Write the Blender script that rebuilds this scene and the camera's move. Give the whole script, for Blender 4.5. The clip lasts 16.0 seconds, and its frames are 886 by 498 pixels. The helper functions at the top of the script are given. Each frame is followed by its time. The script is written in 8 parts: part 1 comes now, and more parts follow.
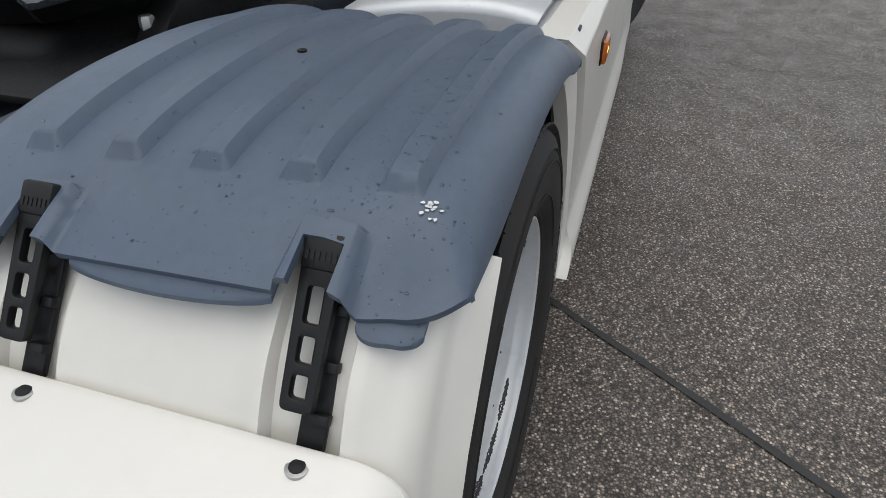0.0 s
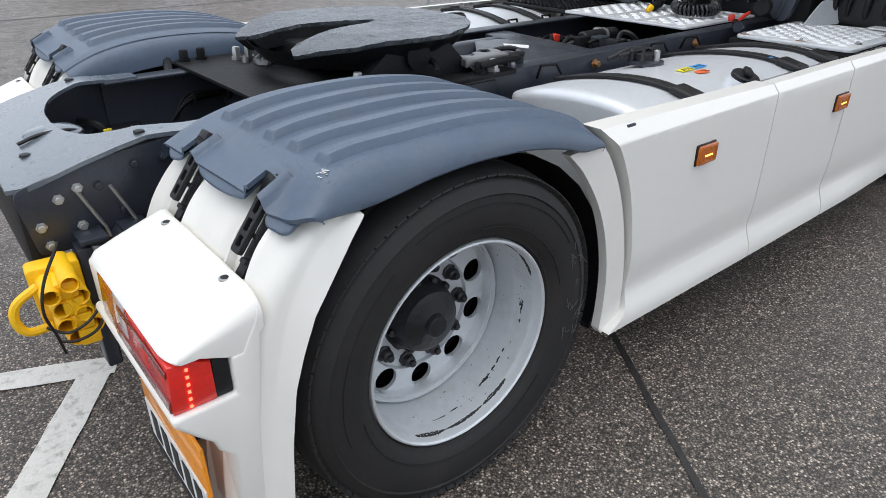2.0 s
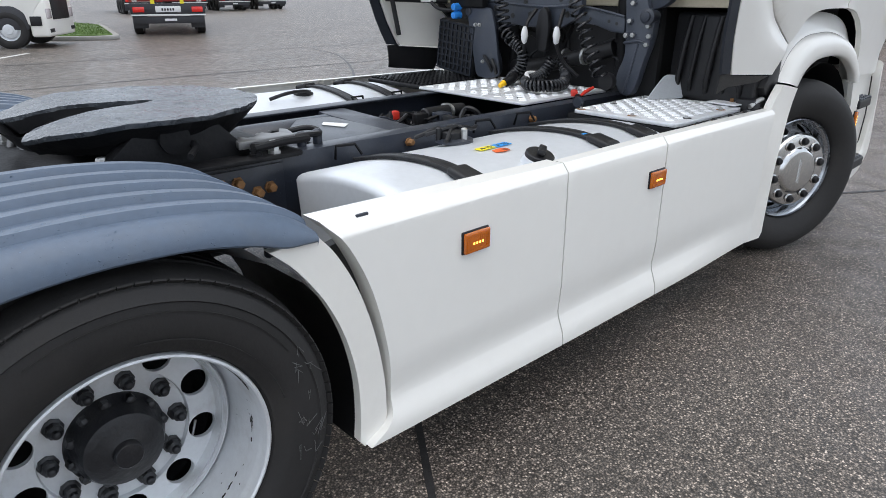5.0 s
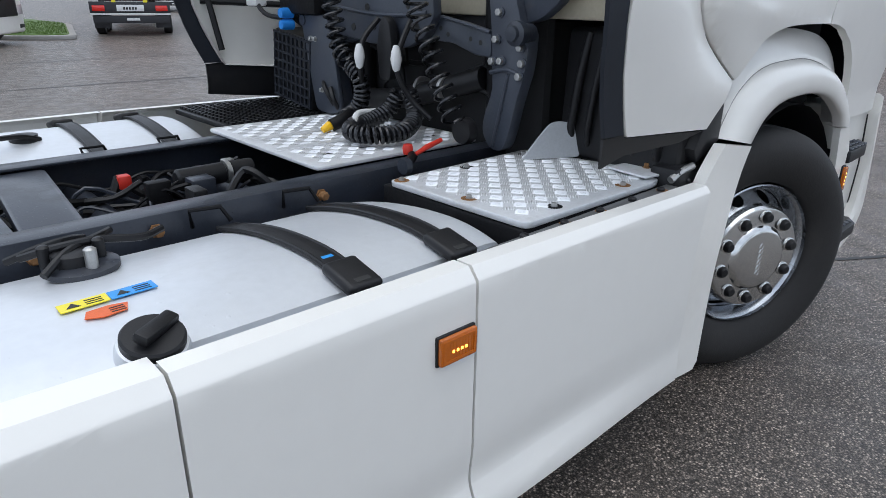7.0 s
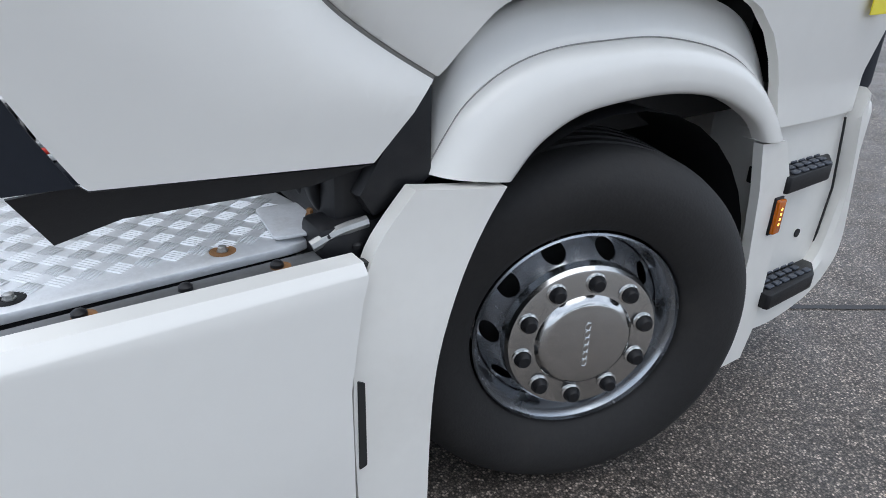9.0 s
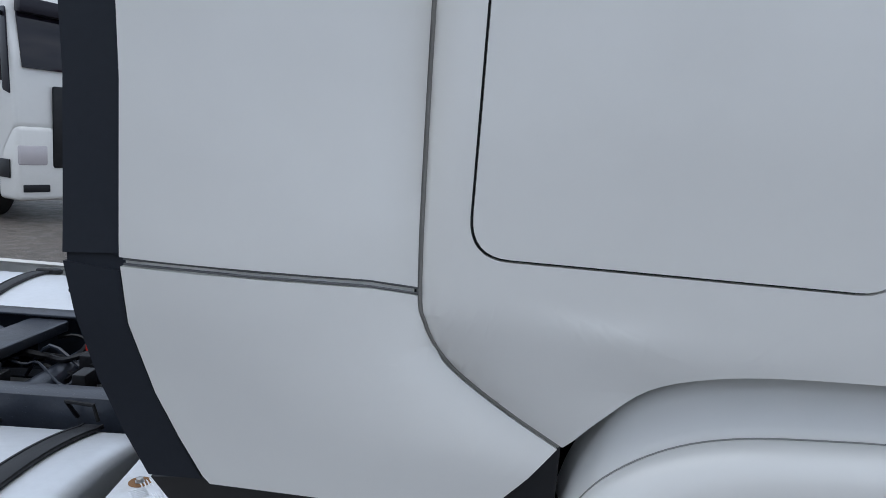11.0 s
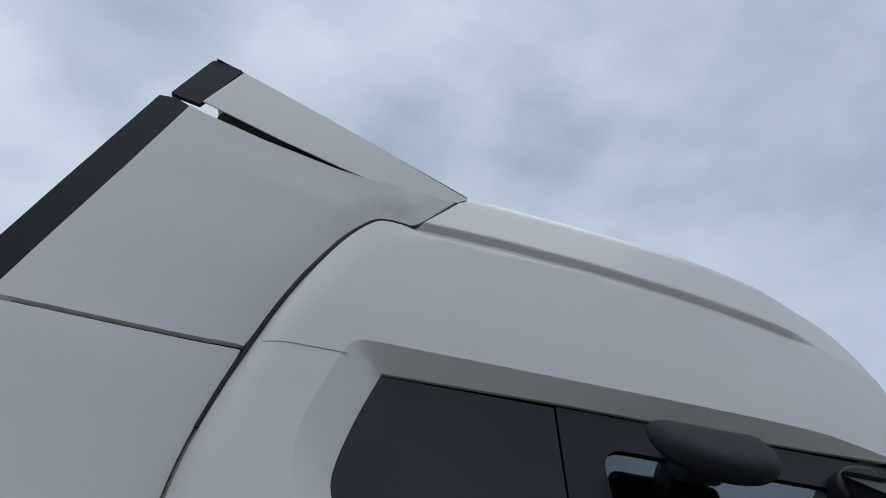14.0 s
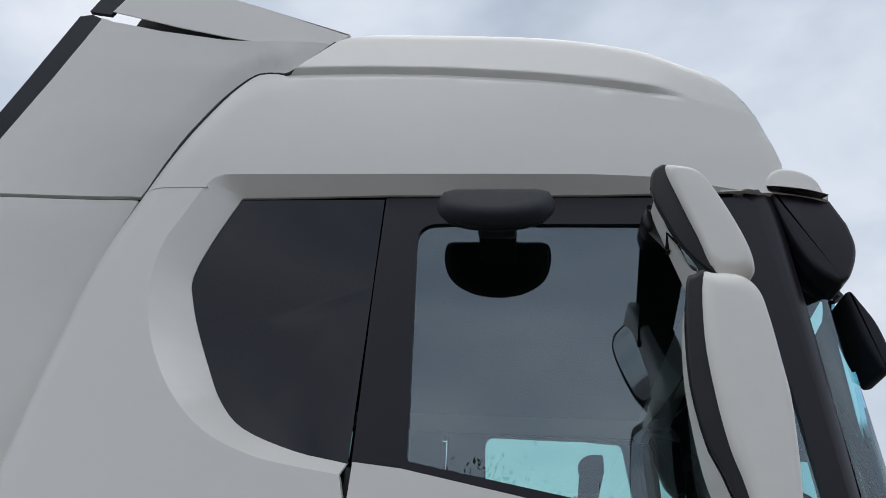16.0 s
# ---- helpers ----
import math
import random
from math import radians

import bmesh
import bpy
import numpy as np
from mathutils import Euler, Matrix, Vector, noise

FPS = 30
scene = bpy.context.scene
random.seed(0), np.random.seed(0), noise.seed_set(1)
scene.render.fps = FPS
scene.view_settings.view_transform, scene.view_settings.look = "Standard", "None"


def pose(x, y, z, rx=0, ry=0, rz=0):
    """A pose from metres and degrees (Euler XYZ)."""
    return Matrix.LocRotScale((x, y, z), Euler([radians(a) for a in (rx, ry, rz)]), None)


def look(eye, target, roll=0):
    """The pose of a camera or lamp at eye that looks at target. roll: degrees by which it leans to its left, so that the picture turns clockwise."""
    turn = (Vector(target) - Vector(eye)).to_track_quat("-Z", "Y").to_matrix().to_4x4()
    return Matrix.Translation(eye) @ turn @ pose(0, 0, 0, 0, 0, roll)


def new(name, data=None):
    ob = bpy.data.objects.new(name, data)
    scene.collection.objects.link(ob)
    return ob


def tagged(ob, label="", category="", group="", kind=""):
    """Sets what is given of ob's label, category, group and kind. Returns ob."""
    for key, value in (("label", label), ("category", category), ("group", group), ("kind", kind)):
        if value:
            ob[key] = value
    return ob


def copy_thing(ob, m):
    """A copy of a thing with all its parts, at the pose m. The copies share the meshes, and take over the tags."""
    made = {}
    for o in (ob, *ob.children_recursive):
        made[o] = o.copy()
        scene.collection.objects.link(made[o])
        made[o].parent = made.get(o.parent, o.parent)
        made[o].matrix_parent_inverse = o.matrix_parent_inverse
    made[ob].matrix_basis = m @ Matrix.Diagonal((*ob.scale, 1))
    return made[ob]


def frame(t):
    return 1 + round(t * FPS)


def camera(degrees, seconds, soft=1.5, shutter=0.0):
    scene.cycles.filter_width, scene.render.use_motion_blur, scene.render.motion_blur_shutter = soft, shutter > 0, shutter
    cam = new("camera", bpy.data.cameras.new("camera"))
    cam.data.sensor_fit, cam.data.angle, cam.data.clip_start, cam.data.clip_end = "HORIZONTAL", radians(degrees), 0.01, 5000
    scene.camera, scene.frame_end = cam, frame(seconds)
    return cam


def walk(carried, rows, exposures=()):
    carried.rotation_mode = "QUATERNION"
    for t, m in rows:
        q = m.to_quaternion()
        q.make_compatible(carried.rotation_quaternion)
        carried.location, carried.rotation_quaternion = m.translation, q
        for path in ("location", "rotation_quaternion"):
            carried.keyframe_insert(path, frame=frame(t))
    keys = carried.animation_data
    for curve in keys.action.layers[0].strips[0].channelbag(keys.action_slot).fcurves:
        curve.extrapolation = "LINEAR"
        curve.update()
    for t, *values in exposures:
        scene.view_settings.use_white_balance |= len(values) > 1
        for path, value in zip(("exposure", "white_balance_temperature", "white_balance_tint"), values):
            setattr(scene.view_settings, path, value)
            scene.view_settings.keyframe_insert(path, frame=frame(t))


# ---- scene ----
FOV = 68.00
PATH = [
    (0, (-0.887, -1.378, 1.408), (0.681, -0.885, 0.269), -0.1),
    (0.5, (-0.903, -1.606, 1.45), (0.55, -0.781, 0.351), -0.1),
    (1, (-0.882, -1.857, 1.472), (0.393, -0.721, 0.432), -0.1),
    (1.5, (-0.926, -2.086, 1.476), (0.217, -0.769, 0.498), -0.1),
    (2, (-0.922, -2.291, 1.516), (0.202, -0.915, 0.597), -0.0),
    (2.5, (-0.83, -2.495, 1.521), (0.324, -1.092, 0.688), 0.1),
    (3, (-0.756, -2.625, 1.515), (0.414, -1.2, 0.755), 0.2),
    (3.2, (-0.746, -2.642, 1.499), (0.435, -1.216, 0.757), 0.0),
    (5.3, (-0.105, -2.484, 1.501), (1.162, -1.12, 0.77), 0.1),
    (5.5, (0.034, -2.453, 1.488), (1.304, -1.091, 0.758), 0.2),
    (6, (0.444, -2.359, 1.513), (1.717, -0.998, 0.785), 0.5),
    (6.5, (0.812, -2.194, 1.499), (2.079, -0.83, 0.768), 0.6),
    (7, (1.191, -2.119, 1.499), (2.457, -0.752, 0.772), 0.7),
    (7.5, (1.62, -2.165, 1.494), (2.906, -0.818, 0.763), 0.9),
    (8, (2.045, -2.177, 1.458), (3.319, -0.845, 0.682), 0.8),
    (8.2, (2.203, -2.172, 1.458), (3.469, -0.851, 0.651), 0.8),
    (10.3, (2.948, -2.186, 1.618), (3.231, -0.402, 0.76), 4.4),
    (10.5, (2.989, -2.205, 1.648), (3.193, -0.347, 0.937), 4.4),
    (10.8, (3.027, -2.222, 1.693), (3.14, -0.278, 1.235), 3.7),
    (11, (3.044, -2.214, 1.739), (3.096, -0.239, 1.427), 4.46),
    (11.5, (3.093, -2.178, 1.877), (3.016, -0.18, 1.894), 3.25),
    (12, (3.097, -2.287, 1.967), (3.072, -0.348, 2.457), 3.7),
    (12.5, (3.078, -2.359, 2.055), (3.226, -0.568, 2.934), 4.1),
    (13, (3.073, -2.429, 2.097), (3.356, -0.858, 3.302), 3.0),
    (13.3, (3.107, -2.374, 2.125), (3.369, -0.95, 3.504), 2.9),
    (13.5, (3.141, -2.483, 2.128), (3.416, -1.091, 3.538), 3.9),
    (14, (3.291, -2.479, 2.105), (3.565, -1.178, 3.599), 3.3),
    (14.5, (3.511, -2.522, 2.047), (3.743, -1.236, 3.561), 1.9),
    (15, (3.783, -2.546, 1.992), (3.88, -1.106, 3.376), 3.0),
    (15.5, (4.077, -2.598, 1.94), (3.996, -1.045, 3.198), 4.2),
    (16, (4.309, -2.687, 1.85), (4.082, -1.06, 2.99), 4.9),
]
cam = camera(FOV, 16.0, soft=0.5)
EXPOSURE = [(0.0, 0.29, 7000, 10), (1.0, 0.32, 6600, 10), (1.5, 0.60, 6700, 10), (3.2, 0.92, 6700, 10), (5.5, 0.95, 6550, 10), (6.5, 0.60, 6250, 10), (7.0, 0.65, 6300, 10), (8.2, 0.67, 6250, 10), (10.3, 0.92, 6400, 10), (11.0, 0.36, 6050, 10), (11.5, 0.05, 5850, 10), (12.0, -0.06, 6000, 10), (12.5, -0.02, 6080, 10), (13.3, 0.15, 6250, 10), (14.0, -0.20, 6150, 10), (14.5, -0.22, 5950, 10), (15.0, -0.22, 6000, 10), (15.5, 0.0, 6620, 10), (16.0, 0.08, 6560, 10)]
walk(cam, [(t, look(eye, target, roll)) for t, eye, target, roll in PATH], EXPOSURE)

# ---- sky and light ----
world = bpy.data.worlds.new("overcast_sky")
scene.world = world
world.use_nodes = True
wn, wl = world.node_tree.nodes, world.node_tree.links
wn.clear()
w_out = wn.new("ShaderNodeOutputWorld")
w_bg = wn.new("ShaderNodeBackground")
w_sky = wn.new("ShaderNodeTexSky")
w_sky.sky_type, w_sky.sun_disc = "NISHITA", False
w_sky.sun_elevation, w_sky.sun_rotation = radians(83), radians(215)
w_geo = wn.new("ShaderNodeTexCoord")
w_map = wn.new("ShaderNodeMapping")
w_map.inputs["Scale"].default_value = (1.0, 1.4, 2.6)
w_map.inputs["Rotation"].default_value = (0.0, 0.35, 0.5)
w_n1 = wn.new("ShaderNodeTexNoise")
w_n1.inputs["Scale"].default_value, w_n1.inputs["Detail"].default_value, w_n1.inputs["Distortion"].default_value = 1.7, 6.0, 0.35
w_ramp = wn.new("ShaderNodeValToRGB")
w_ramp.color_ramp.elements[0].position, w_ramp.color_ramp.elements[0].color = 0.28, (0.36, 0.41, 0.48, 1)
w_ramp.color_ramp.elements[1].position, w_ramp.color_ramp.elements[1].color = 0.70, (0.69, 0.725, 0.785, 1)
w_mid = w_ramp.color_ramp.elements.new(0.5)
w_mid.color = (0.52, 0.575, 0.655, 1)
w_scale = wn.new("ShaderNodeVectorMath")
w_scale.operation = "SCALE"
w_scale.inputs["Scale"].default_value = 0.10
w_mix = wn.new("ShaderNodeMix")
w_mix.data_type = "RGBA"
w_mix.inputs["Factor"].default_value = 0.88
wl.new(w_geo.outputs["Generated"], w_map.inputs["Vector"])
wl.new(w_map.outputs["Vector"], w_n1.inputs["Vector"])
wl.new(w_n1.outputs["Fac"], w_ramp.inputs["Fac"])
wl.new(w_sky.outputs["Color"], w_scale.inputs[0])
wl.new(w_scale.outputs["Vector"], w_mix.inputs["A"])
wl.new(w_ramp.outputs["Color"], w_mix.inputs["B"])
w_map2 = wn.new("ShaderNodeMapping")
w_map2.inputs["Scale"].default_value = (1.0, 1.0, 1.9)
w_map2.inputs["Location"].default_value = (0.35, 0.15, 0.1)
w_n2 = wn.new("ShaderNodeTexNoise")
w_n2.inputs["Scale"].default_value, w_n2.inputs["Detail"].default_value, w_n2.inputs["Roughness"].default_value = 4.2, 5.0, 0.45
w_ramp2 = wn.new("ShaderNodeValToRGB")
w_ramp2.color_ramp.elements[0].position, w_ramp2.color_ramp.elements[0].color = 0.34, (0.80, 0.825, 0.86, 1)
w_ramp2.color_ramp.elements[1].position, w_ramp2.color_ramp.elements[1].color = 0.54, (1, 1, 1, 1)
w_mul = wn.new("ShaderNodeMix")
w_mul.data_type, w_mul.blend_type = "RGBA", "MULTIPLY"
w_mul.inputs["Factor"].default_value = 1.0
wl.new(w_geo.outputs["Generated"], w_map2.inputs["Vector"])
wl.new(w_map2.outputs["Vector"], w_n2.inputs["Vector"])
wl.new(w_n2.outputs["Fac"], w_ramp2.inputs["Fac"])
wl.new(w_mix.outputs["Result"], w_mul.inputs["A"])
wl.new(w_ramp2.outputs["Color"], w_mul.inputs["B"])
wl.new(w_mul.outputs["Result"], w_bg.inputs["Color"])
wl.new(w_bg.outputs["Background"], w_out.inputs["Surface"])
w_bg.inputs["Strength"].default_value = 1.23

sun = new("sun", bpy.data.lights.new("sun", "SUN"))
sun.data.energy, sun.data.angle, sun.data.color = 0.90, radians(70), (1.0, 0.97, 0.92)
sun.matrix_world = look((1.4, -0.4, 12.0), (2.6, 0.0, 1.0))


# ---- materials ----
def material(name, color, rough=0.5, metal=0.0, vary=0.12, scale=6.0, bump=0.0, bump_scale=60.0, coat=0.0, dirt=None, dirt_amount=0.0, dirt_scale=3.0, spec=0.5):
    """A surface with large and fine variation, optional relief and a dirt tint with a shape of its own."""
    m = bpy.data.materials.new(name)
    m.use_nodes = True
    n, l = m.node_tree.nodes, m.node_tree.links
    b = n["Principled BSDF"]
    b.inputs["Roughness"].default_value, b.inputs["Metallic"].default_value = rough, metal
    b.inputs["Coat Weight"].default_value, b.inputs["Coat Roughness"].default_value = coat, 0.08
    b.inputs["Specular IOR Level"].default_value = spec
    tc = n.new("ShaderNodeTexCoord")
    big, fine = n.new("ShaderNodeTexNoise"), n.new("ShaderNodeTexNoise")
    big.inputs["Scale"].default_value, fine.inputs["Scale"].default_value = scale, scale * 14
    big.inputs["Detail"].default_value, fine.inputs["Detail"].default_value = 5.0, 4.0
    add = n.new("ShaderNodeMath")
    add.operation = "ADD"
    ramp = n.new("ShaderNodeMapRange")
    ramp.inputs["From Min"].default_value, ramp.inputs["From Max"].default_value = 0.6, 1.4
    ramp.inputs["To Min"].default_value, ramp.inputs["To Max"].default_value = 1 - vary, 1 + vary
    mul = n.new("ShaderNodeVectorMath")
    mul.operation = "SCALE"
    mul.inputs[0].default_value = color
    for t in (big, fine):
        l.new(tc.outputs["Object"], t.inputs["Vector"])
    l.new(big.outputs["Fac"], add.inputs[0])
    l.new(fine.outputs["Fac"], add.inputs[1])
    l.new(add.outputs["Value"], ramp.inputs["Value"])
    l.new(ramp.outputs["Result"], mul.inputs["Scale"])
    last = mul.outputs["Vector"]
    if dirt:
        d = n.new("ShaderNodeTexNoise")
        d.inputs["Scale"].default_value, d.inputs["Detail"].default_value, d.inputs["Roughness"].default_value = dirt_scale, 8.0, 0.7
        dr = n.new("ShaderNodeMapRange")
        dr.inputs["From Min"].default_value, dr.inputs["From Max"].default_value = 0.52, 0.72
        dr.inputs["To Max"].default_value = dirt_amount
        mx = n.new("ShaderNodeMix")
        mx.data_type = "RGBA"
        mx.inputs["B"].default_value = (*dirt, 1)
        l.new(tc.outputs["Object"], d.inputs["Vector"])
        l.new(d.outputs["Fac"], dr.inputs["Value"])
        l.new(dr.outputs["Result"], mx.inputs["Factor"])
        l.new(last, mx.inputs["A"])
        last = mx.outputs["Result"]
        rr = n.new("ShaderNodeMapRange")
        rr.inputs["To Min"].default_value, rr.inputs["To Max"].default_value = rough, min(1.0, rough + 0.3)
        l.new(dr.outputs["Result"], rr.inputs["Value"])
        l.new(rr.outputs["Result"], b.inputs["Roughness"])
    l.new(last, b.inputs["Base Color"])
    if bump:
        bn = n.new("ShaderNodeTexNoise")
        bn.inputs["Scale"].default_value, bn.inputs["Detail"].default_value = bump_scale, 3.0
        bp = n.new("ShaderNodeBump")
        bp.inputs["Strength"].default_value, bp.inputs["Distance"].default_value = bump, 0.004
        l.new(tc.outputs["Object"], bn.inputs["Vector"])
        l.new(bn.outputs["Fac"], bp.inputs["Height"])
        l.new(bp.outputs["Normal"], b.inputs["Normal"])
    return m


def droplets(m, scale, size, strength, cover=0.5):
    """Adds rain drops to a material as a relief of scattered domes."""
    n, l = m.node_tree.nodes, m.node_tree.links
    b = n["Principled BSDF"]
    tc = n.new("ShaderNodeTexCoord")
    v = n.new("ShaderNodeTexVoronoi")
    v.inputs["Scale"].default_value, v.inputs["Randomness"].default_value = scale, 1.0
    sep = n.new("ShaderNodeSeparateColor")
    rad = n.new("ShaderNodeMapRange")
    rad.inputs["From Min"].default_value, rad.inputs["From Max"].default_value = 1 - cover, 1.0
    rad.inputs["To Min"].default_value, rad.inputs["To Max"].default_value = 0.0, size
    sub = n.new("ShaderNodeMath")
    sub.operation = "SUBTRACT"
    mx = n.new("ShaderNodeMath")
    mx.operation = "MAXIMUM"
    mx.inputs[1].default_value = 0.0
    pw = n.new("ShaderNodeMath")
    pw.operation = "POWER"
    pw.inputs[1].default_value = 0.5
    bp = n.new("ShaderNodeBump")
    bp.inputs["Strength"].default_value, bp.inputs["Distance"].default_value = strength, 0.006
    l.new(tc.outputs["Object"], v.inputs["Vector"])
    l.new(v.outputs["Color"], sep.inputs["Color"])
    l.new(sep.outputs["Red"], rad.inputs["Value"])
    l.new(rad.outputs["Result"], sub.inputs[0])
    l.new(v.outputs["Distance"], sub.inputs[1])
    l.new(sub.outputs["Value"], mx.inputs[0])
    l.new(mx.outputs["Value"], pw.inputs[0])
    l.new(pw.outputs["Value"], bp.inputs["Height"])
    old = b.inputs["Normal"].links
    if old:
        l.new(old[0].from_socket, bp.inputs["Normal"])
    l.new(bp.outputs["Normal"], b.inputs["Normal"])
    return m


WHITE = material("white_truck_paint", (0.80, 0.782, 0.738), 0.28, vary=0.015, scale=1.2, coat=0.35, dirt=(0.62, 0.60, 0.55), dirt_amount=0.10, dirt_scale=1.6)
WHITE_PLASTIC = material("white_painted_plastic", (0.80, 0.778, 0.728), 0.33, vary=0.02, scale=2.0, coat=0.2, dirt=(0.60, 0.57, 0.50), dirt_amount=0.16, dirt_scale=3.0)
FENDER = droplets(material("blue_grey_plastic", (0.082, 0.113, 0.162), 0.42, vary=0.10, scale=4.0, bump=0.12, bump_scale=900, dirt=(0.13, 0.14, 0.15), dirt_amount=0.35, dirt_scale=5.0), 170.0, 0.34, 0.55, 0.30)
TRIM = material("dark_grey_plastic", (0.018, 0.021, 0.028), 0.62, vary=0.08, scale=5.0, bump=0.08, bump_scale=700, dirt=(0.03, 0.032, 0.036), dirt_amount=0.3, spec=0.25)
BLACK = material("black_plastic", (0.010, 0.010, 0.0115), 0.45, vary=0.15, scale=9.0, bump=0.1, bump_scale=400, dirt=(0.035, 0.032, 0.029), dirt_amount=0.3, dirt_scale=9.0, spec=0.36)
CHASSIS = droplets(material("chassis_grey_paint", (0.027, 0.032, 0.044), 0.32, vary=0.2, scale=7.0, dirt=(0.050, 0.048, 0.048), dirt_amount=0.5, dirt_scale=6.0, bump=0.1, bump_scale=120), 130.0, 0.4, 0.4, 0.3)
STEEL_DARK = material("dark_oily_steel", (0.008, 0.008, 0.009), 0.48, metal=0.0, vary=0.3, scale=9.0, bump=0.35, bump_scale=60, dirt=(0.030, 0.028, 0.026), dirt_amount=0.35, dirt_scale=8.0, spec=0.18)
GREASY = material("greasy_black_hub", (0.010, 0.0105, 0.013), 0.38, vary=0.3, scale=14.0, bump=0.7, bump_scale=55, dirt=(0.04, 0.036, 0.033), dirt_amount=0.5, dirt_scale=12.0)
GREASE = material("greased_steel_plate", (0.055, 0.061, 0.070), 0.27, metal=0.3, vary=0.5, scale=9.0, bump=0.8, bump_scale=45, dirt=(0.19, 0.195, 0.20), dirt_amount=0.8, dirt_scale=14.0)
TYRE = material("tyre_rubber", (0.014, 0.013, 0.0128), 0.72, vary=0.25, scale=4.0, bump=0.2, bump_scale=130, dirt=(0.040, 0.036, 0.033), dirt_amount=0.5, dirt_scale=5.0)
RIM = material("silver_rim_paint", (0.66, 0.68, 0.70), 0.36, metal=0.3, vary=0.06, scale=5.0, dirt=(0.40, 0.38, 0.36), dirt_amount=0.40, dirt_scale=9.0)
ALLOY = material("polished_alloy_rim", (0.46, 0.48, 0.51), 0.24, metal=0.9, vary=0.06, scale=8.0, dirt=(0.30, 0.30, 0.30), dirt_amount=0.3, dirt_scale=12.0)
CHROME = material("polished_steel", (0.62, 0.62, 0.61), 0.16, metal=1.0, vary=0.05, scale=8.0, dirt=(0.35, 0.34, 0.32), dirt_amount=0.25, dirt_scale=14.0)
TANK = droplets(material("brushed_aluminium", (0.68, 0.70, 0.725), 0.36, metal=0.35, vary=0.05, scale=3.0, dirt=(0.62, 0.63, 0.63), dirt_amount=0.4, dirt_scale=4.0, bump=0.05, bump_scale=300), 60.0, 0.35, 0.25, 0.2)
PLATE = material("tread_plate_aluminium", (0.74, 0.75, 0.765), 0.42, metal=0.35, vary=0.08, scale=5.0, dirt=(0.48, 0.45, 0.41), dirt_amount=0.45, dirt_scale=7.0, bump=0.15, bump_scale=150)
PLATE_BAR = material("polished_tread_bars", (0.86, 0.87, 0.88), 0.32, metal=0.3, vary=0.06, scale=9.0)
BOLT = material("zinc_bolt", (0.45, 0.45, 0.44), 0.4, metal=0.8, vary=0.15, scale=30.0)
RUST = material("rusty_bolt", (0.26, 0.13, 0.05), 0.75, metal=0.2, vary=0.3, scale=40.0, bump=0.4, bump_scale=200)
YELLOW = material("yellow_plastic", (0.93, 0.53, 0.008), 0.42, vary=0.1, scale=8.0, dirt=(0.45, 0.27, 0.05), dirt_amount=0.3, dirt_scale=9.0)
RED_PLASTIC = material("red_plastic", (0.62, 0.035, 0.02), 0.4, vary=0.1, scale=20.0)
BLUE_PAINT = material("blue_plastic", (0.02, 0.22, 0.65), 0.4, vary=0.1, scale=20.0)
STICK_Y = material("yellow_sticker", (0.85, 0.72, 0.03), 0.4, vary=0.05, scale=20.0)
STICK_B = material("blue_sticker", (0.03, 0.30, 0.72), 0.4, vary=0.05, scale=20.0)
STICK_R = material("orange_sticker", (0.72, 0.13, 0.03), 0.5, vary=0.15, scale=20.0)
STICK_W = material("white_sticker", (0.75, 0.75, 0.74), 0.5, vary=0.03, scale=20.0)
# flat black for print and joints, and for sheets that paint shade into gaps
INK_AND_SHADE = material("black_ink_and_gap_shade", (0.02, 0.02, 0.02), 0.6, vary=0.05, scale=20.0)
GREYINK = material("grey_ink", (0.13, 0.13, 0.13), 0.6, vary=0.05, scale=20.0)
ARM_GREY = material("blue_grey_arm_paint", (0.046, 0.054, 0.072), 0.40, vary=0.15, scale=7.0, dirt=(0.11, 0.11, 0.105), dirt_amount=0.4, dirt_scale=8.0, bump=0.1, bump_scale=160)
WET_GREY = material("wet_grey_metal", (0.15, 0.15, 0.15), 0.35, metal=0.3, vary=0.2, scale=8.0, dirt=(0.30, 0.29, 0.27), dirt_amount=0.5, dirt_scale=9.0)
PALE_RUBBER = material("pale_grey_rubber", (0.42, 0.44, 0.46), 0.55, vary=0.1, scale=9.0)
RUBBER_GREY = material("grey_rubber_seal", (0.26, 0.25, 0.235), 0.6, vary=0.08, scale=12.0)
HOSE = material("black_hose_plastic", (0.012, 0.0125, 0.015), 0.26, vary=0.12, scale=12.0, spec=0.6)
BROWN = material("beige_cab_plastic", (0.40, 0.36, 0.27), 0.5, vary=0.1, scale=5.0)
FABRIC = material("dark_cab_lining", (0.018, 0.018, 0.020), 0.85, vary=0.15, scale=10.0)
ROOFLINE = material("grey_headliner", (0.05, 0.05, 0.052), 0.9, vary=0.1, scale=10.0)
GRASS = material("lawn_green", (0.085, 0.15, 0.03), 0.8, vary=0.45, scale=6.0, bump=0.8, bump_scale=40)
CONCRETE = material("concrete_kerb", (0.34, 0.33, 0.31), 0.8, vary=0.15, scale=5.0, bump=0.3, bump_scale=60)
LINE = material("white_road_paint", (0.62, 0.61, 0.58), 0.6, vary=0.12, scale=5.0, dirt=(0.16, 0.15, 0.14), dirt_amount=0.75, dirt_scale=22.0, bump=0.4, bump_scale=140)
TAR = material("tar_joint", (0.022, 0.021, 0.021), 0.5, vary=0.3, scale=9.0, bump=0.4, bump_scale=90)
FAR_RED = material("red_trailer_paint", (0.30, 0.03, 0.03), 0.45, vary=0.1, scale=2.0)
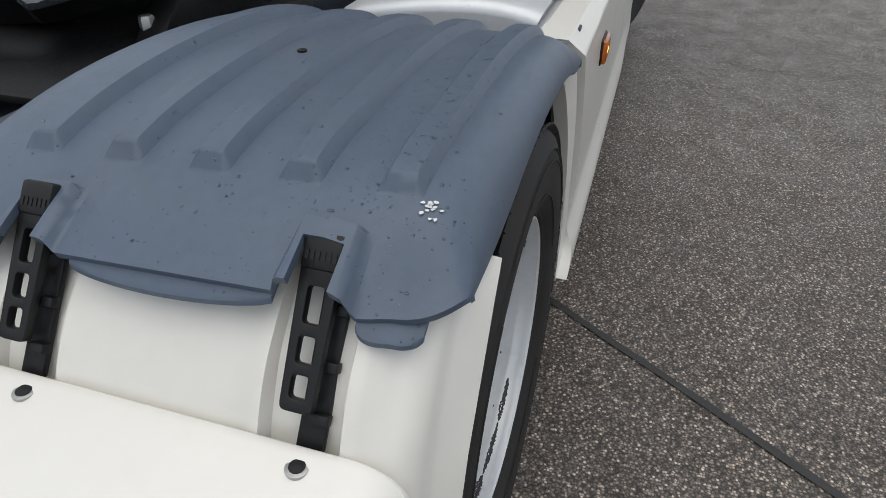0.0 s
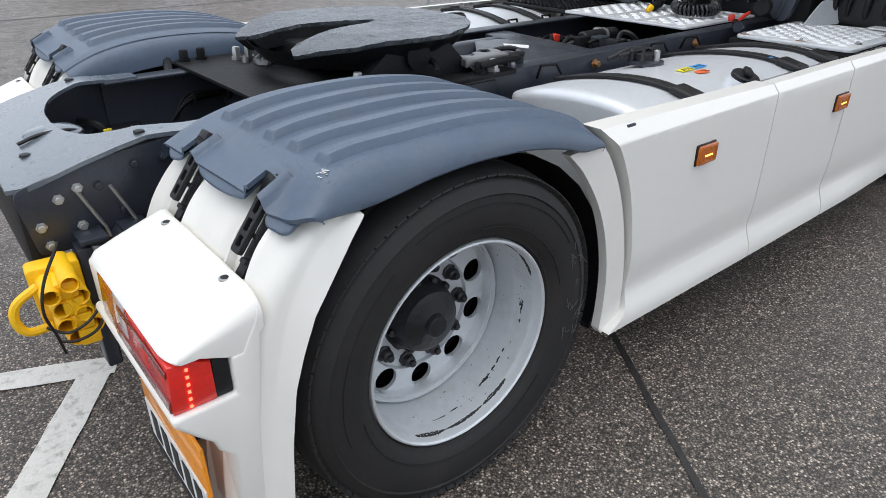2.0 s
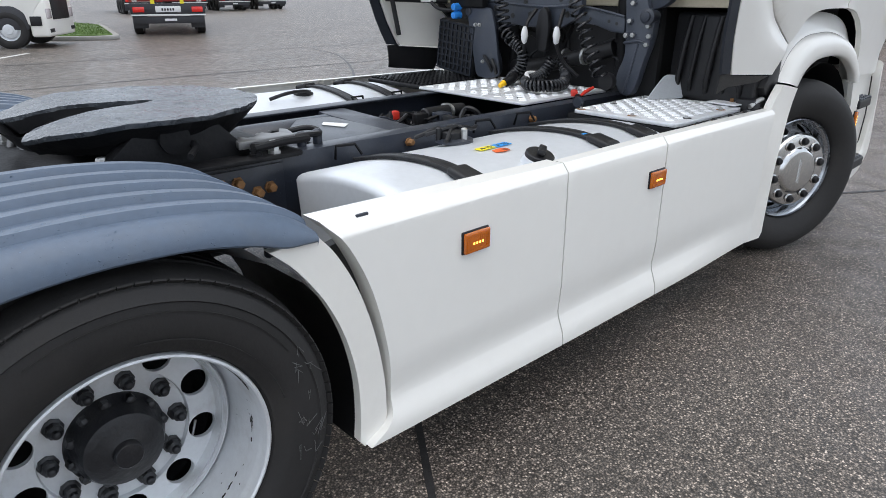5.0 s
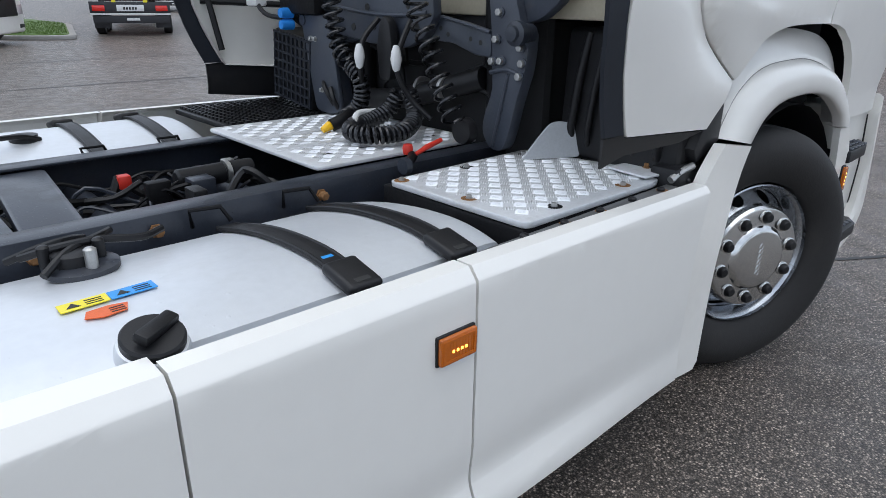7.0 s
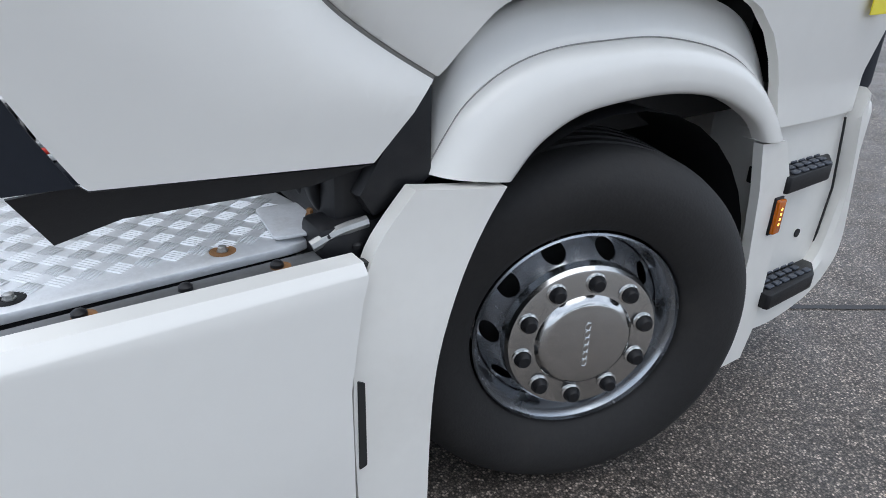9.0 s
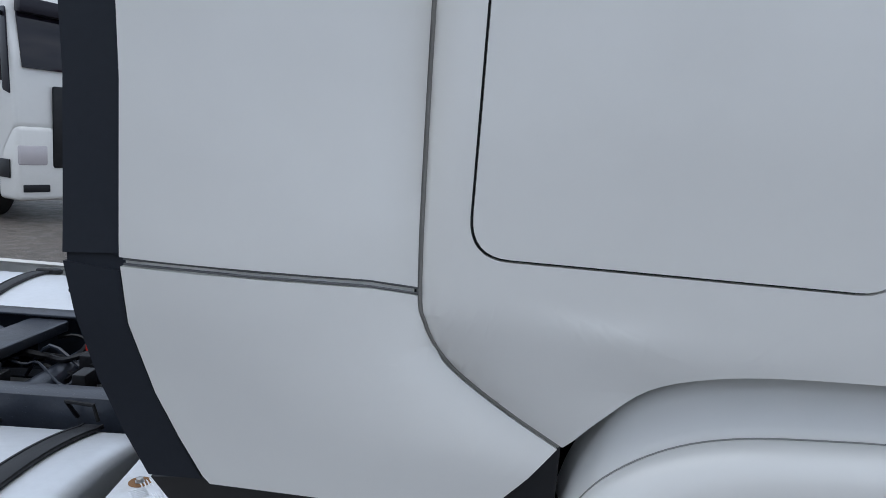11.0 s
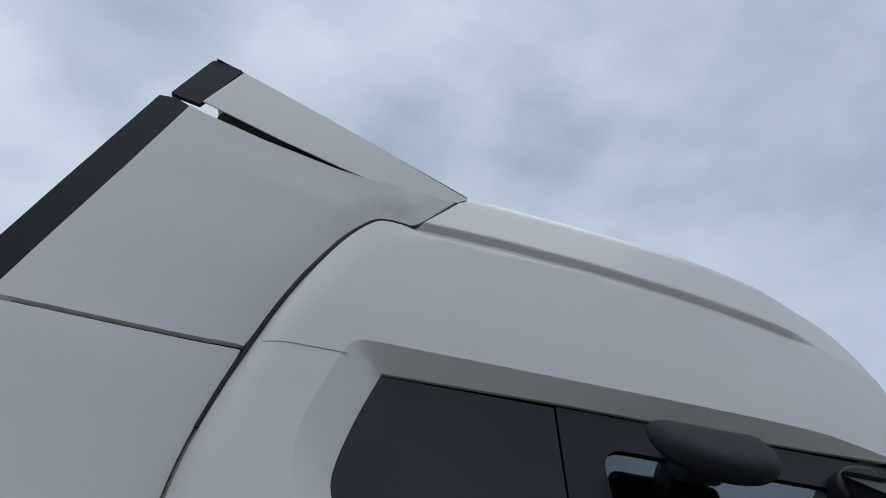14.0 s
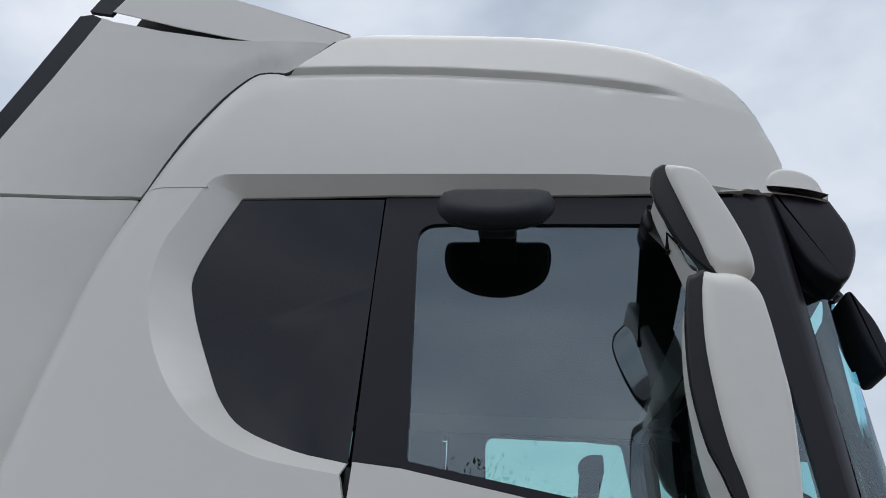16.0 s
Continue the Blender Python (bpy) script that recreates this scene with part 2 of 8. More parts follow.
FAR_DARK = material("far_dark_metal", (0.03, 0.03, 0.035), 0.5, vary=0.2, scale=2.0)
LEAF = material("tree_leaf", (0.05, 0.075, 0.03), 0.6, vary=0.4, scale=2.0)
BARK = material("tree_bark", (0.07, 0.055, 0.04), 0.85, vary=0.3, scale=4.0)


def lens_material(name, color, rough=0.12, glow=0.0):
    m = material(name, color, rough, vary=0.12, scale=60.0, coat=0.6, bump=0.25, bump_scale=260)
    b = m.node_tree.nodes["Principled BSDF"]
    if glow:
        b.inputs["Emission Color"].default_value = (*color, 1)
        b.inputs["Emission Strength"].default_value = glow
    return m


AMBER = lens_material("amber_lens", (0.50, 0.115, 0.003))
RED_LENS = lens_material("red_lens", (0.74, 0.022, 0.014))
CLEAR_LENS = lens_material("clear_lens", (0.55, 0.5, 0.5))
DARK_RED = lens_material("dark_red_reflector", (0.22, 0.02, 0.02), 0.2)
LED = lens_material("lit_amber_led", (1.0, 0.50, 0.06), glow=2.2)
LED_RED = lens_material("lit_red_led", (1.0, 0.10, 0.05), glow=2.5)
REFLEX = lens_material("orange_reflective_board", (0.90, 0.30, 0.01), 0.5)


def glass(name, tint, rough=0.0, ior=2.15):
    """Tinted glass of one thin pane: part mirror by Fresnel, part coloured see-through."""
    m = bpy.data.materials.new(name)
    m.use_nodes = True
    n, l = m.node_tree.nodes, m.node_tree.links
    n.clear()
    out, mix = n.new("ShaderNodeOutputMaterial"), n.new("ShaderNodeMixShader")
    tr, gl, fr = n.new("ShaderNodeBsdfTransparent"), n.new("ShaderNodeBsdfGlossy"), n.new("ShaderNodeFresnel")
    tr.inputs["Color"].default_value = (*tint, 1)
    gl.inputs["Roughness"].default_value = rough
    gl.inputs["Color"].default_value = (0.80, 0.93, 1.0, 1)
    fr.inputs["IOR"].default_value = ior
    l.new(fr.outputs["Fac"], mix.inputs["Fac"])
    l.new(tr.outputs["BSDF"], mix.inputs[1])
    l.new(gl.outputs["BSDF"], mix.inputs[2])
    l.new(mix.outputs["Shader"], out.inputs["Surface"])
    return m


GLASS = glass("side_window_glass", (0.66, 0.84, 0.83), ior=2.45)
GLASS_GREEN = glass("green_tinted_glass", (0.52, 0.86, 0.80))
DARK_GLOSS = material("black_glazed_panel", (0.012, 0.0105, 0.016), 0.06, vary=0.05, scale=3.0, spec=0.42)
DARK_SATIN = material("black_satin_frame", (0.016, 0.0145, 0.0215), 0.32, vary=0.08, scale=5.0, spec=0.30)
MIRROR = material("mirror_glass", (0.75, 0.77, 0.78), 0.02, metal=1.0, vary=0.01)


def asphalt():
    """Coarse worn asphalt: pale stones of about 6 mm in dark binder, damp and patchy."""
    m = bpy.data.materials.new("wet_aggregate_asphalt")
    m.use_nodes = True
    n, l = m.node_tree.nodes, m.node_tree.links
    b = n["Principled BSDF"]
    tc = n.new("ShaderNodeTexCoord")
    vor, vor2, big, mid = (n.new("ShaderNodeTexVoronoi"), n.new("ShaderNodeTexVoronoi"), n.new("ShaderNodeTexNoise"), n.new("ShaderNodeTexNoise"))
    vor.inputs["Scale"].default_value, vor2.inputs["Scale"].default_value = 135.0, 290.0
    big.inputs["Scale"].default_value, big.inputs["Detail"].default_value = 0.55, 6.0
    mid.inputs["Scale"].default_value, mid.inputs["Detail"].default_value = 5.0, 6.0
    sep, sep2 = n.new("ShaderNodeSeparateColor"), n.new("ShaderNodeSeparateColor")
    r1 = n.new("ShaderNodeValToRGB")
    cr = r1.color_ramp
    cr.elements[0].position, cr.elements[0].color = 0.0, (0.021, 0.018, 0.0158, 1)
    cr.elements[1].position, cr.elements[1].color = 1.0, (0.67, 0.57, 0.485, 1)
    for p, c in ((0.45, (0.078, 0.065, 0.055)), (0.76, (0.190, 0.160, 0.135)), (0.91, (0.39, 0.325, 0.270))):
        cr.elements.new(p).color = (*c, 1)
    edge = n.new("ShaderNodeMapRange")
    edge.inputs["From Min"].default_value, edge.inputs["From Max"].default_value = 0.30, 0.65
    edge.inputs["To Min"].default_value, edge.inputs["To Max"].default_value = 1.1, 0.28
    patch = n.new("ShaderNodeMapRange")
    patch.inputs["From Min"].default_value, patch.inputs["From Max"].default_value = 0.3, 0.7
    patch.inputs["To Min"].default_value, patch.inputs["To Max"].default_value = 0.84, 1.40
    m1, m2 = n.new("ShaderNodeMath"), n.new("ShaderNodeVectorMath")
    m1.operation, m2.operation = "MULTIPLY", "SCALE"
    mixc = n.new("ShaderNodeMix")
    mixc.data_type = "RGBA"
    mixc.inputs["Factor"].default_value = 0.25
    r2 = n.new("ShaderNodeValToRGB")
    r2.color_ramp.elements[0].color, r2.color_ramp.elements[1].color = (0.040, 0.034, 0.029, 1), (0.32, 0.27, 0.23, 1)
    rough = n.new("ShaderNodeMapRange")
    rough.inputs["From Min"].default_value, rough.inputs["From Max"].default_value = 0.35, 0.65
    rough.inputs["To Min"].default_value, rough.inputs["To Max"].default_value = 0.40, 0.62
    bp = n.new("ShaderNodeBump")
    bp.inputs["Strength"].default_value, bp.inputs["Distance"].default_value, bp.invert = 0.5, 0.004, True
    b.inputs["Coat Weight"].default_value, b.inputs["Coat Roughness"].default_value = 0.16, 0.42
    b.inputs["Specular IOR Level"].default_value = 0.4
    for t in (vor, vor2, big, mid):
        l.new(tc.outputs["Object"], t.inputs["Vector"])
    l.new(vor.outputs["Color"], sep.inputs["Color"])
    l.new(sep.outputs["Red"], r1.inputs["Fac"])
    l.new(vor2.outputs["Color"], sep2.inputs["Color"])
    l.new(sep2.outputs["Green"], r2.inputs["Fac"])
    l.new(r1.outputs["Color"], mixc.inputs["A"])
    l.new(r2.outputs["Color"], mixc.inputs["B"])
    l.new(vor.outputs["Distance"], edge.inputs["Value"])
    l.new(big.outputs["Fac"], patch.inputs["Value"])
    l.new(edge.outputs["Result"], m1.inputs[0])
    l.new(patch.outputs["Result"], m1.inputs[1])
    l.new(mixc.outputs["Result"], m2.inputs[0])
    l.new(m1.outputs["Value"], m2.inputs["Scale"])
    l.new(m2.outputs["Vector"], b.inputs["Base Color"])
    l.new(mid.outputs["Fac"], rough.inputs["Value"])
    l.new(rough.outputs["Result"], b.inputs["Roughness"])
    l.new(vor.outputs["Distance"], bp.inputs["Height"])
    l.new(bp.outputs["Normal"], b.inputs["Normal"])
    return m


ASPHALT = asphalt()


# ---- building helpers ----
def part(name, bm, mat, parent=None, label="", angle=38):
    """Links a bmesh as one mesh object under a thing, or under a part of one."""
    me = bpy.data.meshes.new(name)
    bmesh.ops.recalc_face_normals(bm, faces=bm.faces)
    bm.to_mesh(me)
    bm.free()
    me.materials.append(mat)
    for p in me.polygons:
        p.use_smooth = True
    me.set_sharp_from_angle(angle=radians(angle))
    ob = new(name, me)
    if parent:
        ob.parent = parent
    if label:
        ob["label"] = label
    return ob


def thing(name, label, category, at=(0, 0, 0), group="", kind=""):
    ob = new(name)
    ob.location = at
    return tagged(ob, label, category, group, kind)


def add_box(bm, lo, hi, bevel=0.0, seg=2, m=None):
    c = [(a + b) / 2 for a, b in zip(lo, hi)]
    s = [abs(b - a) for a, b in zip(lo, hi)]
    made = bmesh.ops.create_cube(bm, size=1.0, matrix=(m or Matrix()) @ Matrix.LocRotScale(c, None, s))
    if bevel:
        edges = list({e for v in made["verts"] for e in v.link_edges})
        bmesh.ops.bevel(bm, geom=edges, offset=bevel, segments=seg, affect="EDGES", profile=0.5)


def box(lo, hi, bevel=0.0, seg=2, m=None):
    bm = bmesh.new()
    add_box(bm, lo, hi, bevel, seg, m)
    return bm


def add_lathe(bm, profile, centre, axis="y", seg=48, caps=True):
    """Turns (radius, along) rows about an axis through centre."""
    rings = []
    for r, a in profile:
        ring = []
        for k in range(seg):
            t = 2 * math.pi * k / seg
            u, v = r * math.cos(t), r * math.sin(t)
            p = {"y": (u, a, v), "x": (a, u, v), "z": (u, v, a)}[axis]
            ring.append(bm.verts.new(Vector(centre) + Vector(p)))
        rings.append(ring)
    for a, b in zip(rings, rings[1:]):
        for k in range(seg):
            bm.faces.new((a[k], a[(k + 1) % seg], b[(k + 1) % seg], b[k]))
    for ring, r in ((rings[0], profile[0][0]), (rings[-1], profile[-1][0])):
        if caps and r < 0.2 and r > 1e-4 and len(profile) > 1:
            bm.faces.new(ring)


def lathe(profile, centre, axis="y", seg=48, caps=True):
    bm = bmesh.new()
    add_lathe(bm, profile, centre, axis, seg, caps)
    return bm


def add_tube(bm, path, r, seg=8, closed=False):
    """A round tube along a path; r may be one radius or one for each point."""
    pts = [Vector(p) for p in path]
    n = len(pts)
    rings, side = [], None
    for i, p in enumerate(pts):
        a, b = pts[(i - 1) % n if closed else max(i - 1, 0)], pts[(i + 1) % n if closed else min(i + 1, n - 1)]
        d = (b - a).normalized()
        if side is None:
            side = d.orthogonal().normalized()
        side = (side - d * side.dot(d)).normalized()
        up = d.cross(side)
        rr = r[i] if isinstance(r, (list, tuple)) else r
        rings.append([bm.verts.new(p + rr * (math.cos(2 * math.pi * k / seg) * side + math.sin(2 * math.pi * k / seg) * up)) for k in range(seg)])
    for i in range(n if closed else n - 1):
        a, b = rings[i], rings[(i + 1) % n]
        for k in range(seg):
            bm.faces.new((a[k], a[(k + 1) % seg], b[(k + 1) % seg], b[k]))
    if not closed:
        bm.faces.new(rings[0])
        bm.faces.new(rings[-1])


def tube(path, r, seg=8, closed=False):
    bm = bmesh.new()
    add_tube(bm, path, r, seg, closed)
    return bm


def spline(pts, steps=8):
    """A smooth curve through points (Catmull-Rom)."""
    p = [Vector(q) for q in pts]
    p = [2 * p[0] - p[1], *p, 2 * p[-1] - p[-2]]
    out = []
    for a, b, c, d in zip(p, p[1:], p[2:], p[3:]):
        for k in range(steps):
            t = k / steps
            out.append(0.5 * (2 * b + (c - a) * t + (2 * a - 5 * b + 4 * c - d) * t * t + (3 * b - a - 3 * c + d) * t ** 3))
    out.append(p[-2])
    return out


def rounded(pts, r, seg=5):
    """A 2D outline with rounded corners; r is one radius or one a corner."""
    out, n = [], len(pts)
    for i in range(n):
        p, a, b = Vector(pts[i]), Vector(pts[i - 1]), Vector(pts[(i + 1) % n])
        rr = r[i] if isinstance(r, (list, tuple)) else r
        da, db = (a - p), (b - p)
        k = min(rr, da.length * 0.48, db.length * 0.48)
        if k < 1e-4:
            out.append(tuple(p))
            continue
        s, e = p + da.normalized() * k, p + db.normalized() * k
        for j in range(seg + 1):
            t = j / seg
            out.append(tuple((1 - t) ** 2 * s + 2 * t * (1 - t) * p + t * t * e))
    return out


def prism(outline, a0, a1, axis="y", bevel=0.0, seg=2, holes=()):
    """A flat outline given a thickness along an axis, with softened rims."""
    bm = bmesh.new()

    def place(p, a):
        return {"y": (p[0], a, p[1]), "x": (a, p[0], p[1]), "z": (p[0], p[1], a)}[axis]

    if holes:
        edges = []
        for loop in (outline, *holes):
            vs = [bm.verts.new(place(p, a0)) for p in loop]
            edges += [bm.edges.new((vs[i - 1], vs[i])) for i in range(len(vs))]
        bmesh.ops.triangle_fill(bm, edges=edges, use_beauty=True)
        faces = list(bm.faces)
    else:
        faces = [bm.faces.new([bm.verts.new(place(p, a0)) for p in outline])]
    made = bmesh.ops.extrude_face_region(bm, geom=faces, use_keep_orig=True)
    d = {"y": (0, a1 - a0, 0), "x": (a1 - a0, 0, 0), "z": (0, 0, a1 - a0)}[axis]
    bmesh.ops.translate(bm, vec=d, verts=[v for v in made["geom"] if isinstance(v, bmesh.types.BMVert)])
    bmesh.ops.recalc_face_normals(bm, faces=bm.faces)
    if bevel:
        sharp = [e for e in bm.edges if len(e.link_faces) == 2 and e.calc_face_angle(0) > 1.2]
        bmesh.ops.bevel(bm, geom=sharp, offset=bevel, segments=seg, affect="EDGES", profile=0.5)
    return bm


def skin(outline, height, holes=(), step=0.05, thick=0.015, lip=0.005, to=None, planes=()):
    """A curved panel: an outline in two coordinates, cut into a grid, lifted by height(u, v), with a
    rounded rim and a turned-in edge of the given thickness. to(u, v, h) places a point."""
    to = to or (lambda u, v, h: (u, h, v))
    bm = bmesh.new()
    edges = []
    for loop in (outline, *holes):
        vs = [bm.verts.new((p[0], p[1], 0)) for p in loop]
        edges += [bm.edges.new((vs[i - 1], vs[i])) for i in range(len(vs))]
    bmesh.ops.triangle_fill(bm, edges=edges, use_beauty=True)
    us, vs = [p[0] for p in outline], [p[1] for p in outline]
    for lo, hi, no in ((min(us), max(us), (1, 0, 0)), (min(vs), max(vs), (0, 1, 0))):
        k = math.ceil(lo / step) * step
        while k < hi:
            co = (k, 0, 0) if no[0] else (0, k, 0)
            bmesh.ops.bisect_plane(bm, geom=[*bm.verts, *bm.edges, *bm.faces], plane_co=co, plane_no=no, dist=1e-5)
            k += step
    for co, no in planes:
        bmesh.ops.bisect_plane(bm, geom=[*bm.verts, *bm.edges, *bm.faces], plane_co=(*co, 0), plane_no=Vector((*no, 0)).normalized(), dist=1e-5)
    bmesh.ops.remove_doubles(bm, verts=bm.verts, dist=2e-4)
    rim = [e for e in bm.edges if e.is_boundary]
    flat = {v: (v.co.x, v.co.y) for v in bm.verts}
    ex = bmesh.ops.extrude_edge_only(bm, edges=rim)
    ring = [v for v in ex["geom"] if isinstance(v, bmesh.types.BMVert)]
    # outward direction of each rim point, from the edges that meet there
    old = {}
    for v in ring:
        for e in v.link_edges:
            o = e.other_vert(v)
            if o in flat and (o.co - v.co).length < 1e-7:
                old[v] = o
    for v in ring:
        flat[v] = flat[old[v]]
    deep = bmesh.ops.extrude_edge_only(bm, edges=[e for e in ex["geom"] if isinstance(e, bmesh.types.BMEdge)])
    ring2 = [v for v in deep["geom"] if isinstance(v, bmesh.types.BMVert)]
    for v in ring2:
        for e in v.link_edges:
            o = e.other_vert(v)
            if o in flat and (o.co - v.co).length < 1e-7:
                flat[v] = flat[o]
    rs, r2 = set(ring), set(ring2)
    for v in bm.verts:
        u, w = flat[v]
        h = height(u, w)
        sign = 1 if h < 0 else -1
        v.co = to(u, w, h + sign * (lip * 0.6 if v in rs else thick if v in r2 else 0.0))
    return bm


def mirror_y(bm):
    bmesh.ops.scale(bm, vec=(1, -1, 1), verts=bm.verts)
    bmesh.ops.reverse_faces(bm, faces=bm.faces)
    return bm


def ease(t):
    t = min(1.0, max(0.0, t))
    return t * t * (3 - 2 * t)


def table(x, rows):
    """A smooth reading between rows of (x, value)."""
    if x <= rows[0][0]:
        return rows[0][1]
    for (a, p), (b, q) in zip(rows, rows[1:]):
        if x <= b:
            return p + (q - p) * (x - a) / (b - a)
    return rows[-1][1]


def off_line(p, line):
    """Distance of a point from an open line."""
    best = 9.0
    for (ax, ay), (bx, by) in zip(line, line[1:]):
        dx, dy = bx - ax, by - ay
        t = max(0.0, min(1.0, ((p[0] - ax) * dx + (p[1] - ay) * dy) / (dx * dx + dy * dy + 1e-12)))
        best = min(best, math.hypot(p[0] - ax - t * dx, p[1] - ay - t * dy))
    return best


def away(p, poly):
    """Distance of a point from an outline, negative inside."""
    best, inside, n = 9.0, False, len(poly)
    for i in range(n):
        (ax, ay), (bx, by) = poly[i - 1], poly[i]
        dx, dy = bx - ax, by - ay
        t = max(0.0, min(1.0, ((p[0] - ax) * dx + (p[1] - ay) * dy) / (dx * dx + dy * dy + 1e-12)))
        best = min(best, math.hypot(p[0] - ax - t * dx, p[1] - ay - t * dy))
        if (ay > p[1]) != (by > p[1]) and p[0] < (bx - ax) * (p[1] - ay) / (by - ay) + ax:
            inside = not inside
    return -best if inside else best


def add_bolt(bm, p, axis, r, h):
    """A hexagon head with a small washer, standing out along an axis."""
    rows = [(r * 1.35, 0), (r * 1.35, h * 0.22), (r, h * 0.22), (r, h * 0.9), (r * 0.8, h), (1e-3, h)]
    add_lathe(bm, rows, p, axis, 6)


def bolt(p, axis, r, h):
    bm = bmesh.new()
    add_bolt(bm, p, axis, r, h)
    return bm

# ---- ground ----
bm = bmesh.new()
bmesh.ops.create_grid(bm, x_segments=8, y_segments=8, size=400)
ground = tagged(part("ground", bm, ASPHALT), "damp grey-brown aggregate asphalt yard", "ground", kind="structure")


def ribbon(name, pts, width, z, mat, parent=None, label=""):
    """A flat strip along a line on the ground, with slightly uneven sides."""
    p = [Vector((*q, 0)) for q in pts]
    fine = spline([(q.x, q.y, 0) for q in p], 14) if len(p) > 2 else [p[0].lerp(p[1], k / 30) for k in range(31)]
    bm = bmesh.new()
    rows = []
    for i, q in enumerate(fine):
        d = (fine[min(i + 1, len(fine) - 1)] - fine[max(i - 1, 0)]).normalized()
        s = Vector((-d.y, d.x, 0))
        w = width * (0.5 + 0.10 * noise.noise(q * 7.0))
        rows.append([bm.verts.new(q + s * w + Vector((0, 0, z))), bm.verts.new(q - s * w + Vector((0, 0, z)))])
    for a, b in zip(rows, rows[1:]):
        bm.faces.new((a[0], a[1], b[1], b[0]))
    return tagged(part(name, bm, mat, parent), label, "ground marking" if mat == LINE else "joint", kind="structure")


ribbon("tar_joint", [(2.3, 0.7), (1.35, -0.52), (0.79, -1.32), (0.40, -1.90), (-1.4, -4.5), (-4.5, -9.0)], 0.026, 0.004, TAR, label="dark tar-filled joint across the asphalt")
ribbon("tar_joint", [(4.6, -0.4), (5.45, -0.98), (6.2, -1.45), (9.0, -3.2), (16.0, -7.5)], 0.035, 0.004, TAR, label="dark tar-filled joint across the asphalt")
ribbon("tar_joint", [(6.0, 6.9), (7.2, 8.1), (9.2, 11.5), (10.0, 14.0)], 0.05, 0.004, TAR, label="ragged crack in the far asphalt")
for row in ([(-40, 10.6), (14, 10.0), (60, 9.6)], [(-40, 15.2), (14, 14.4), (60, 13.6)], [(10, 6.2), (22, 3.0), (40, -1.0)]):
    ribbon("tar_joint", row, 0.07, 0.004, TAR, label="long paving joint in the yard asphalt")
for row in ([(-0.61, 0.02), (-2.4, 0.80)], [(-0.66, 0.06), (-1.55, -1.36)]):
    ribbon("road_marking", row, 0.115, 0.005 if row[1][0] < -2 else 0.0055, LINE, label="worn white painted parking line")
for row in ([(0.6, 13.6), (3.8, 17.7)], [(2.0, 14.6), (-6.0, 16.2)], [(1.6, 20.6), (3.0, 21.0)], [(12.0, 5.6), (40.0, 1.2)]):
    ribbon("road_marking", row, 0.14, 0.005, LINE, label="white painted bay line")
ribbon("road_marking", [(-4.2, 4.4), (-1.3, 3.9)], 0.12, 0.005, LINE, label="white painted bay line")
ribbon("road_marking", [(-4.2, 3.4), (-1.6, 3.1)], 0.12, 0.005, LINE, label="white painted bay line")

# ---- the tractor unit, rear part ----
truck = thing("tractor_unit", "white two-axle lorry tractor with grey rear wings", "truck")


